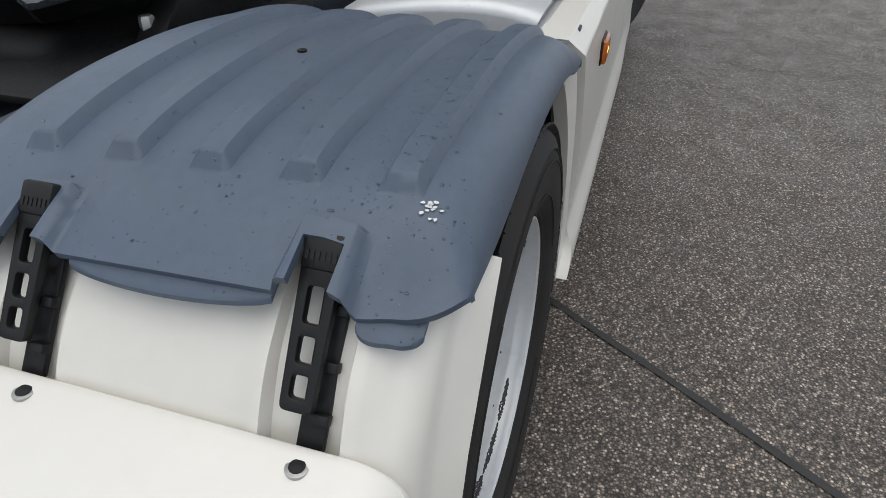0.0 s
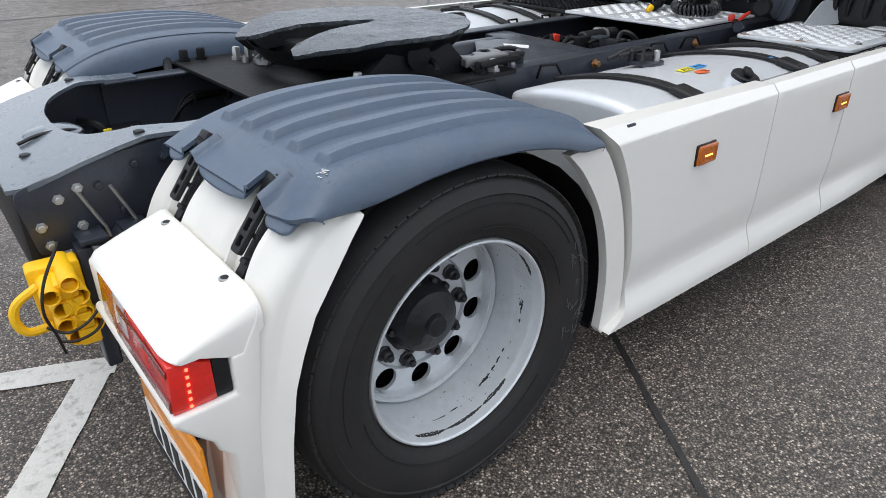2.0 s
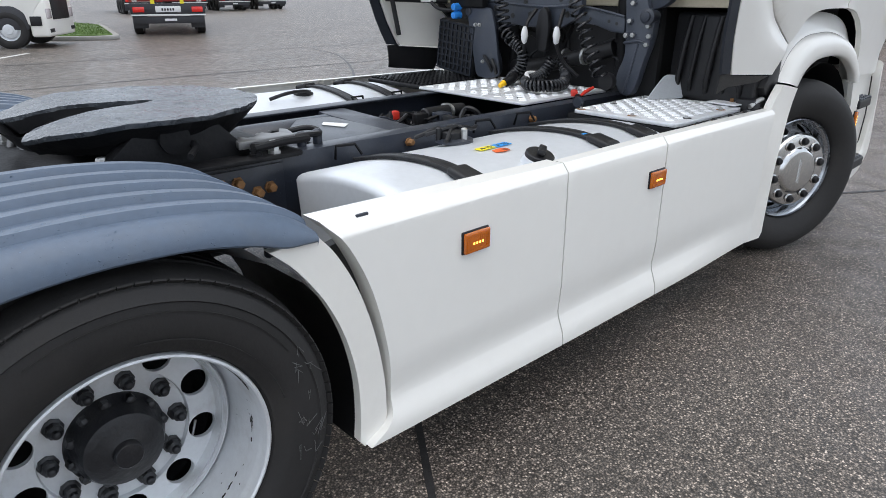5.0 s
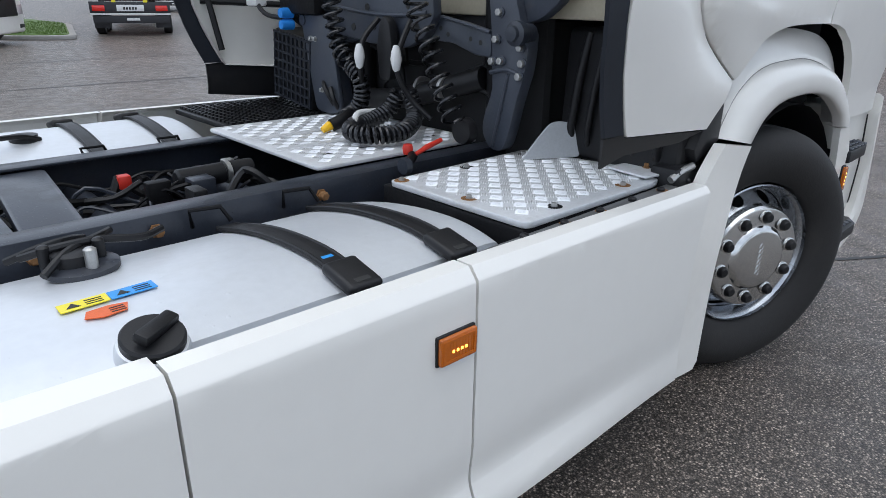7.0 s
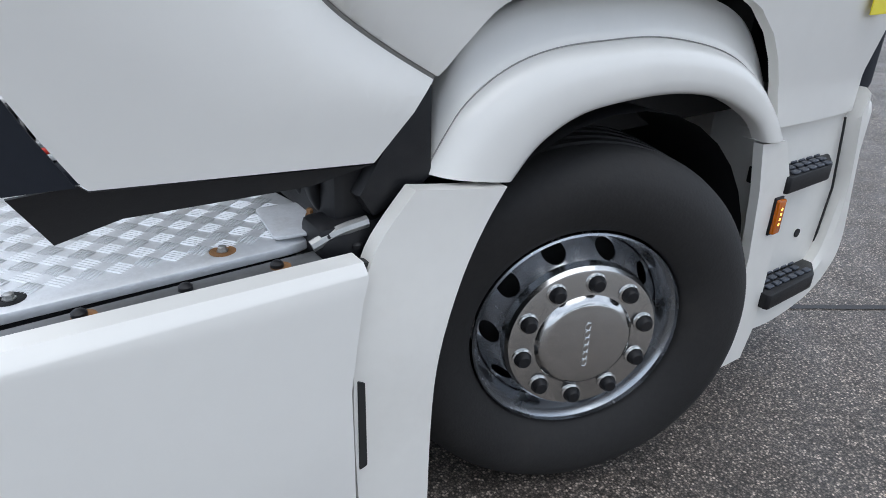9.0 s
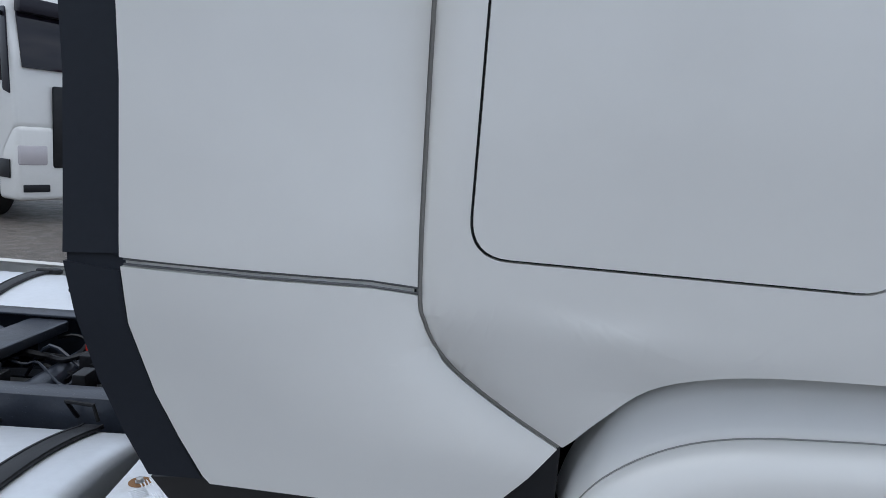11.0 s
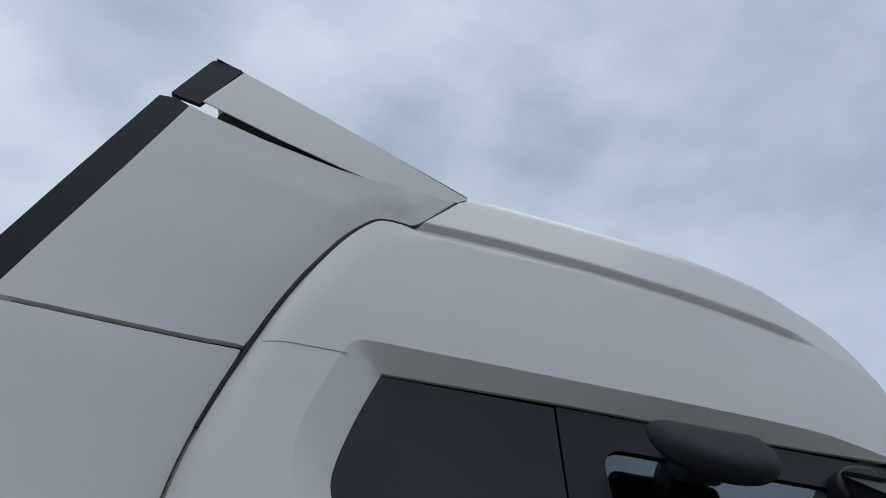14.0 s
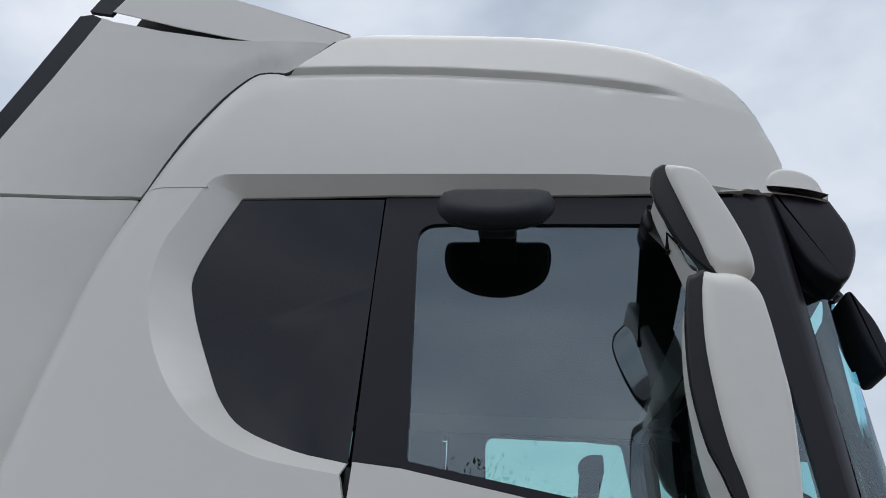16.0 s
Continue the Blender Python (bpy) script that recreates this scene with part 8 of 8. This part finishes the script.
MAIN_BEZEL = [(4.640, 2.582), (4.659, 2.600), (4.682, 2.602), (4.668, 2.467), (4.664, 2.398), (4.668, 2.298), (4.674, 2.240), (4.692, 2.160), (4.702, 2.02), (4.680, 2.08), (4.650, 2.193), (4.632, 2.239), (4.622, 2.297), (4.617, 2.374), (4.623, 2.466)]


MAIN_REAR = [(2.08, 4.680), (2.193, 4.650), (2.239, 4.632), (2.297, 4.622), (2.374, 4.617), (2.466, 4.623), (2.582, 4.640)]
WIDE_REAR = [(2.632, 4.690), (2.694, 4.650), (2.795, 4.614), (2.852, 4.604), (2.892, 4.610)]


def closed_curve(pts, n=4):
    """A smooth closed outline through points."""
    p = [(x, z, 0) for x, z in pts]
    return [(q.x, q.y) for q in spline([*p[-2:], *p, *p[:2]], n)][2 * n:-(n + 1)][: len(pts) * n]


def mirror_pod(name, outline, y0, y1, r, mat, owner, label, s, shear=0.0):
    """A housing with softly rounded rims: rings of one outline that shrink towards both ends."""
    loop = closed_curve(outline)
    cx, cz = sum(p[0] for p in loop) / len(loop), sum(p[1] for p in loop) / len(loop)
    wide = min(max(p[0] for p in loop) - min(p[0] for p in loop), max(p[1] for p in loop) - min(p[1] for p in loop)) * 0.5
    bm = bmesh.new()
    rings = []
    levels = [(y0 + r * (1 - math.sin(a)), r * (1 - math.cos(a))) for a in [k * math.pi / 14 for k in range(7, -1, -1)]]
    levels += [(y1 - r * (1 - math.sin(a)), r * (1 - math.cos(a))) for a in [k * math.pi / 14 for k in range(8)]]
    for y, inset in levels:
        f, g = 1 - inset / wide * 0.8, 1 - inset / max(wide, 0.12) * 0.8
        rings.append([bm.verts.new((cx + (x - cx) * f + shear * (y - y0), y * -s, cz + (z - cz) * g)) for x, z in loop])
    for a, b in zip(rings, rings[1:]):
        for k in range(len(loop)):
            bm.faces.new((a[k], a[(k + 1) % len(loop)], b[(k + 1) % len(loop)], b[k]))
    for ring in (rings[0], rings[-1]):
        mid = bm.verts.new((sum(v.co.x for v in ring) / len(ring), ring[0].co.y, cz))
        for k in range(len(loop)):
            bm.faces.new((ring[k], ring[(k + 1) % len(loop)], mid))
    return part(name, bm, mat, owner, label, angle=60)


for s in (-1, 1):
    mirror_pod("mirror_shell", MAIN_SHELL, -1.560, -1.345, 0.032, WHITE_PLASTIC, mirror_arm, "white main mirror shell", s)
    mirror_pod("mirror_bezel", MAIN_BEZEL, -1.545, -1.340, 0.014, BLACK, mirror_arm, "black mirror bezel", s, 0.42)
    mirror_pod("mirror_shell", WIDE_SHELL, -1.530, -1.325, 0.032, WHITE_PLASTIC, mirror_arm, "white wide-angle mirror shell", s)
    mirror_pod("mirror_bezel", WIDE_BEZEL, -1.515, -1.320, 0.014, BLACK, mirror_arm, "black mirror bezel", s, 0.42)
    for rear, z0, z1, y0, y1 in ((MAIN_REAR, 2.13, 2.565, -1.528, -1.358), (WIDE_REAR, 2.655, 2.885, -1.498, -1.338)):
        face = rounded([(y0, z0), (y1, z0), (y1, z1), (y0, z1)], 0.035, 5)
        glass_face = skin(face, lambda y, z: table(z, rear) + 0.42 * (y - y0 + 0.017) - 0.003, step=0.04, thick=0.001, lip=0.0, to=lambda u, v, h: (h, u * -s, v))
        part("mirror_glass", glass_face, MIRROR, mirror_arm, "silvered mirror glass", angle=60)
    part("mirror_stem", tube([(4.745, 1.44 * s, 2.56), (4.745, 1.44 * s, 2.65)], 0.030, 12), BLACK, mirror_arm)
    part("bracket_foot", prism(rounded([(4.652, 3.022), (4.672, 3.062), (4.715, 3.088), (4.80, 3.092), (4.80, 2.980), (4.665, 2.972)], [0.03, 0.02, 0.03, 0.02, 0.02, 0.02], 4), 1.115 * s, 1.185 * s, "y", 0.014, 3), BLACK, mirror_arm, "black bracket foot on the window frame", angle=50)
    add = box((-0.5, -0.5, -0.5), (0.5, 0.5, 0.5))
    a, b = Vector((4.735, 1.165 * s, 3.022)), Vector((4.705, 1.385 * s, 2.80))
    for v in add.verts:
        e = 0.5 + v.co.z
        w = 0.105 - 0.035 * e
        v.co = a.lerp(b, e) + Vector((v.co.x * w, v.co.y * 0.045 * s, v.co.y * 0.04))
    bmesh.ops.bevel(add, geom=add.edges[:], offset=0.012, segments=3, affect="EDGES", profile=0.5)
    part("mirror_bracket", add, BLACK, mirror_arm, "black mirror arm", angle=50)
    part("mirror_bracket", tube(spline([(4.78, 1.38 * s, 2.2), (4.86, 1.26 * s, 2.22), (4.98, 1.15 * s, 2.2)], 5), 0.04, 10), BLACK, mirror_arm)
# a tilted D-shaped cap over the door window, its dark face turned down and inwards
KERB = rounded([(-0.158, 0.0), (0.156, 0.0), (0.166, 0.050), (0.150, 0.120), (0.085, 0.163), (0.0, 0.176), (-0.085, 0.163), (-0.150, 0.120), (-0.168, 0.050)], [0.022, 0.022, 0.04, 0.05, 0.07, 0.08, 0.07, 0.05, 0.04], 5)


def kerb_layer(layers):
    """Rings of the D outline: scale, drop of the centre and height off the face."""
    bm = bmesh.new()
    rings = []
    for f, v0, h in layers:
        rings.append([])
        for u, v in KERB:
            v = v0 + v * f
            rings[-1].append(bm.verts.new((4.247 + u * f, -1.217 - 0.43 * v - 0.905 * h, 3.046 - 0.905 * v + 0.43 * h)))
    n = len(KERB)
    for a, b in zip(rings, rings[1:]):
        for k in range(n):
            bm.faces.new((a[k], a[(k + 1) % n], b[(k + 1) % n], b[k]))
    for r in (rings[0], rings[-1]):
        bm.faces.new(r)
    return bm


kerb = part("kerb_mirror", kerb_layer([(0.97, 0.002, 0.006), (1.0, 0.0, 0.010), (1.0, 0.0, 0.018), (0.985, 0.002, 0.024), (0.93, 0.009, 0.040), (0.80, 0.022, 0.050), (0.55, 0.042, 0.054)]), TRIM, mirror_arm, "black kerb mirror over the door window", angle=42)
part("kerb_rim", kerb_layer([(0.86, 0.013, -0.010), (0.935, 0.006, -0.004), (0.955, 0.004, 0.004), (0.95, 0.004, 0.010)]), BLACK, kerb, "glossy black rim", angle=42)
part("kerb_glass", kerb_layer([(0.40, 0.056, -0.020), (0.70, 0.028, -0.016), (0.86, 0.013, -0.009), (0.86, 0.013, 0.0)]), DARK_GLOSS, kerb, "dark convex mirror face", angle=60)
part("kerb_stem", prism(rounded([(-1.120, 3.075), (-1.120, 2.985), (-1.165, 2.955), (-1.225, 2.960), (-1.235, 3.020), (-1.180, 3.055)], 0.012, 3), 4.195, 4.305, "x", 0.012), BLACK, kerb, "black mirror bracket")
for dx in (0.0, 0.032):
    part("kerb_screw", lathe([(0.010, 0.0), (0.010, 0.006), (0.006, 0.008), (0.001, 0.008)], (4.255 + dx, -1.222, 3.052), "z", 10), BOLT, kerb)
FM = rounded([(5.225, 2.885), (5.250, 2.905), (5.292, 2.800), (5.305, 2.690), (5.290, 2.655), (5.262, 2.650), (5.240, 2.75)], [0.015, 0.015, 0.03, 0.02, 0.01, 0.02, 0.03], 4)
fm = part("front_mirror", prism(FM, -1.00, -0.86, "y", 0.014, 4), TRIM, mirror_arm, "black front mirror", angle=60)
part("front_mirror_arm", tube(spline([(5.16, -0.95, 3.05), (5.20, -0.94, 2.98), (5.235, -0.94, 2.9)], 4), 0.022, 8), BLACK, fm)
part("warning_label", box((4.775, -1.236, 1.30), (4.905, -1.2325, 1.42), 0.001, 1), STICK_Y, cab, "yellow warning label").location.y = 0.028



# ---- other vehicles in the yard ----
def road_wheel(owner, x, y, s, r=0.5):
    w = part("wheel", lathe([(0.29, 0.0), (0.34, -0.03), (0.44, -0.03), (r, 0.01), (r, 0.26), (0.3, 0.28)], (0, 0, 0), "y", 32), TYRE, owner)
    rim = part("rim", lathe([(0.29, 0.0), (0.27, 0.03), (0.24, 0.05), (0.20, -0.01), (0.12, -0.02), (0.11, -0.04), (0.001, -0.045)], (0, 0, 0), "y", 24), RIM, w)
    w.matrix_basis = pose(x, y, r, 0, 0, 0 if s < 0 else 180)
    return w


def parked_lorry(label, at, turn, height, dark_front=False):
    """A white parked tractor unit that looks towards +x of its own."""
    t = thing("parked_lorry", label, "truck", group="lorries parked in the yard")
    side = rounded([(0.0, 0.95), (1.25, 0.95), (1.30, 0.62), (1.95, 0.62), (2.0, 0.95), (2.28, 1.3), (2.24, 2.2), (2.10, height - 0.75), (1.85, height - 0.15), (1.5, height), (0.25, height), (0.0, height - 0.3)], 0.06, 4)
    arch = [(p[0], p[1]) for p in side]
    part("cab_shell", prism(arch, -1.23, 1.23, "y", 0.05, 3), WHITE, t, angle=50)
    part("lower_front", box((1.82, -1.22, 0.30), (2.30, 1.22, 1.30), 0.07, 3), WHITE_PLASTIC, t)
    part("front_grille", box((2.28, -0.75, 0.75), (2.33, 0.75, 1.85), 0.03), BLACK, t)
    part("windscreen", prism([(2.262, 2.05), (2.285, 2.05), (2.155, height - 0.78), (2.13, height - 0.78)], -1.12, 1.12, "y", 0.005), DARK_GLOSS, t)
    for s in (-1, 1):
        part("side_window", prism(rounded([(1.15, 2.05), (2.05, 1.85), (1.98, 2.75), (1.20, 2.75)], 0.08, 4), 1.228 * s, 1.240 * s, "y", 0.003), DARK_GLOSS, t)
        part("wheel_arch", prism(rounded([(0.72, 0.5), (0.80, 0.95), (1.05, 1.12), (1.50, 1.12), (1.75, 0.95), (1.83, 0.5)], 0.1, 4), 1.15 * s, 1.236 * s, "y", 0.01), FAR_DARK, t)
        road_wheel(t, 1.28, 1.22 * s, s)
        road_wheel(t, -2.3, 1.22 * s, s)
        part("headlamp", box((2.12, 0.82 * s, 0.78), (2.315, 1.20 * s, 1.05), 0.03), CLEAR_LENS, t)
        part("fog_lamp_strip", box((2.25, 0.80 * s, 0.42), (2.318, 1.15 * s, 0.52), 0.01), BLACK, t)
        part("door_step", box((1.86, 1.225 * s, 0.60), (2.15, 1.245 * s, 0.85), 0.01), BLACK, t)
        m = part("mirror", box((2.02, 1.36 * s, 2.0), (2.16, 1.56 * s, 2.75), 0.05, 3), BLACK, t)
        part("mirror_face", box((2.012, 1.38 * s, 2.05), (2.02, 1.54 * s, 2.68), 0.005, 1), MIRROR, m)
        if dark_front:
            part("mirror_cover", box((2.00, 1.552 * s, 2.02), (2.10, 1.575 * s, 2.73), 0.008, 2), YELLOW, m, "yellow mirror cover")
            part("door_pillar", prism(rounded([(2.03, 1.75), (2.20, 1.70), (2.13, 2.80), (1.97, 2.80)], 0.03, 3), 1.230 * s, 1.243 * s, "y", 0.004), DARK_SATIN, t)
        part("mirror_arm", tube([(2.05, 1.22 * s, 2.7), (2.10, 1.45 * s, 2.78)], 0.03, 8), BLACK, m)
        part("side_skirt", box((-1.6, 1.18 * s, 0.35), (0.60, 1.23 * s, 1.02), 0.02), WHITE_PLASTIC, t)
    part("roof_hatch_lamp", box((1.5, -0.4, height - 0.02), (1.75, 0.4, height + 0.10), 0.04, 3), STICK_W, t)
    for y in (-0.8, 0.8):
        part("horn", tube([(1.1, y, height + 0.05), (1.7, y, height + 0.05)], [0.03, 0.06], 10), BOLT, t)
    part("frame", box((-3.0, -0.42, 0.68), (0.2, 0.42, 0.95), 0.02), FAR_DARK, t)
    part("visor", box((2.10, -1.12, height - 0.80), (2.26, 1.12, height - 0.60), 0.03), DARK_SATIN, t)
    t.matrix_basis = pose(*at, 0, 0, turn)
    return t


parked_lorry("white parked lorry with a yellow-faced black mirror", (-5.0, 10.75, 0), -30, 3.55, True).scale = (1.18, 1.18, 1.18)
parked_lorry("white parked lorry beside the grass island", (3.32, 21.2, 0), -30, 3.6)
parked_lorry("white parked lorry far across the yard", (-4.5, 29.0, 0), 0, 3.6)


def trailer(label, at, turn, mat, length=13.0):
    """A box trailer whose rear end stands at its origin and looks towards -y."""
    t = thing("trailer", label, "trailer", group="trailers parked in the yard")
    part("box_body", box((-1.25, 0.0, 1.15), (1.25, length, 3.95), 0.03), mat, t)
    for s in (-1, 1):
        part("rear_door", box((0.02 * s, -0.03, 1.22), (1.20 * s, 0.0, 3.88), 0.01), mat, t)
        part("lock_rod", tube([(0.30 * s, -0.06, 1.2), (0.30 * s, -0.06, 3.85)], 0.015, 6), BOLT, t)
        part("tail_lamp", box((0.78 * s, -0.06, 0.80), (1.16 * s, 0.0, 0.98), 0.02), RED_LENS, t)
        part("mudflap", box((0.72 * s, 0.45, 0.25), (1.20 * s, 0.47, 0.85)), FAR_DARK, t)
        for k in range(3):
            w = part("wheel", lathe([(0.29, 0.0), (0.44, -0.03), (0.5, 0.01), (0.5, 0.26), (0.3, 0.28)], (0, 0, 0), "x", 28), TYRE, t)
            w.matrix_basis = pose(1.22 * s, 1.6 + 1.3 * k, 0.5, 0, 0, 0 if s < 0 else 180)
    part("underrun_bar", box((-1.18, 0.02, 0.42), (1.18, 0.10, 0.66), 0.01), FAR_DARK, t)
    part("underrun_label", box((-0.15, 0.005, 0.50), (0.25, 0.02, 0.58), 0.003), STICK_W, t)
    part("lamp_beam", box((-1.24, -0.03, 0.74), (1.24, 0.06, 1.10), 0.01), FAR_DARK, t)
    part("beam_trim", box((-1.24, -0.035, 0.68), (1.24, 0.05, 0.73), 0.005), STICK_W, t)
    part("plate", box((-0.42, -0.05, 0.80), (0.42, -0.035, 1.0), 0.003), STICK_W, t)
    for s in (-1, 1):
        for k in range(4):
            part("side_lamp", box((s * (0.98 + 0.09 * (k % 2)), -0.06, 1.14 + 0.09 * (k // 2)), (s * (1.05 + 0.09 * (k % 2)), -0.03, 1.20 + 0.09 * (k // 2)), 0.004), CLEAR_LENS, t)
    for k in range(5):
        part("plate_bar", box((-0.22 + 0.09 * k, -0.056, 0.85), (-0.16 + 0.09 * k, -0.05, 0.93)), INK_AND_SHADE, t)
    for x in (-0.55, 0.42):
        part("warning_board", box((x, -0.045, 1.08), (x + 0.13, -0.03, 1.30)), STICK_Y, t)
    t.matrix_basis = pose(*at, 0, 0, turn)
    return t


trailer("red and white semi-trailer seen from its rear doors", (9.35, 22.3, 0), -21, FAR_RED)
for k, x in enumerate((17.0, 21.0, 25.5, 30.0)):
    trailer("white box trailer parked far off", (x, 46.0 + 2 * k, 0), -12, WHITE, 12.0)
trailer("dark red trailer parked beyond the lorry", (24.0, 3.6, 0), -90, FAR_RED)

# ---- grass island ----
pts = rounded([(5.3, 22.3), (7.3, 21.3), (9.3, 29.5), (9.0, 35.0), (6.0, 35.0)], 0.8, 6)
tagged(part("kerb", prism(pts, 0.0, 0.13, "z", 0.02), CONCRETE), "grey concrete kerb round the grass island", "kerb", kind="structure")
inside = rounded([(5.53, 22.42), (7.18, 21.6), (9.08, 29.5), (8.8, 34.8), (6.2, 34.8)], 0.7, 6)
tagged(part("lawn", prism(inside, 0.10, 0.16, "z", 0.02), GRASS), "short green lawn on the island", "grass", kind="structure")
bm = bmesh.new()
rng = random.Random(3)
for k in range(5200):
    x, y = rng.uniform(5.4, 9.3), 21.4 + 10 * rng.random() ** 1.7
    if away((x, y), inside) > -0.06:
        continue
    h, a, l = rng.uniform(0.03, 0.08), rng.uniform(0, 6.28), rng.uniform(-0.03, 0.03)
    w = 0.012
    bm.faces.new([bm.verts.new(p) for p in ((x - w * math.cos(a), y - w * math.sin(a), 0.158), (x + w * math.cos(a), y + w * math.sin(a), 0.158), (x + l, y + l, 0.158 + h))])
tagged(part("grass_blades", bm, GRASS), "short green grass blades", "grass", kind="stuff")

# ---- light mast and trees round the yard ----
mast = thing("light_mast", "tall grey lamp mast far behind the parked lorry", "street lamp", (-17.5, 30.0, 0))
part("mast", lathe([(0.11, 0), (0.11, 1.0), (0.06, 11.0), (0.001, 11.01)], (0, 0, 0), "z", 14), CONCRETE, mast)
part("lamp_head", box((-0.3, -0.14, 10.95), (0.3, 0.14, 11.07), 0.03), CONCRETE, mast)


def tree(at, height, seed):
    rng = random.Random(seed)
    t = thing("tree", "leafy tree at the edge of the yard", "tree", at, group="trees along the yard edge")
    bm = bmesh.new()
    add_tube(bm, spline([(0, 0, 0), (0.1, 0.05, height * 0.35), (0.0, 0.15, height * 0.8)], 5), [0.16 - 0.010 * k for k in range(11)], 8)
    tips = []
    for k in range(14):
        z, a = height * rng.uniform(0.3, 0.75), rng.uniform(0, 6.28)
        reach = height * rng.uniform(0.18, 0.36)
        end = (reach * math.cos(a), reach * math.sin(a), z + reach * rng.uniform(0.4, 1.0))
        add_tube(bm, [(0.05, 0.05, z), (end[0] * 0.5, end[1] * 0.5, z + (end[2] - z) * 0.4), end], [0.05, 0.03, 0.012], 6)
        tips.append(end)
    part("trunk", bm, BARK, t)
    bm = bmesh.new()
    for end in tips:
        for k in range(260):
            c = Vector(end) + Vector((rng.gauss(0, 0.5), rng.gauss(0, 0.5), rng.gauss(0, 0.42))) * height / 7
            m = Euler((rng.uniform(0, 6), rng.uniform(0, 6), rng.uniform(0, 6))).to_matrix()
            s = rng.uniform(0.09, 0.17)
            bm.faces.new([bm.verts.new(c + m @ Vector(p) * s) for p in ((-1, 0, 0), (0, -0.45, 0.1), (1, 0, 0), (0, 0.45, 0.1))])
    part("crown", bm, LEAF, t)
    return t


for k, (x, y, h) in enumerate(((-6.0, -30.0, 8.5), (-0.6, -30.0, 10.4), (2.6, -30.0, 11.8), (16.0, -34.0, 9.5), (-14.0, -33.0, 8.5))):
    tree((x, y, 0), h, 20 + k)
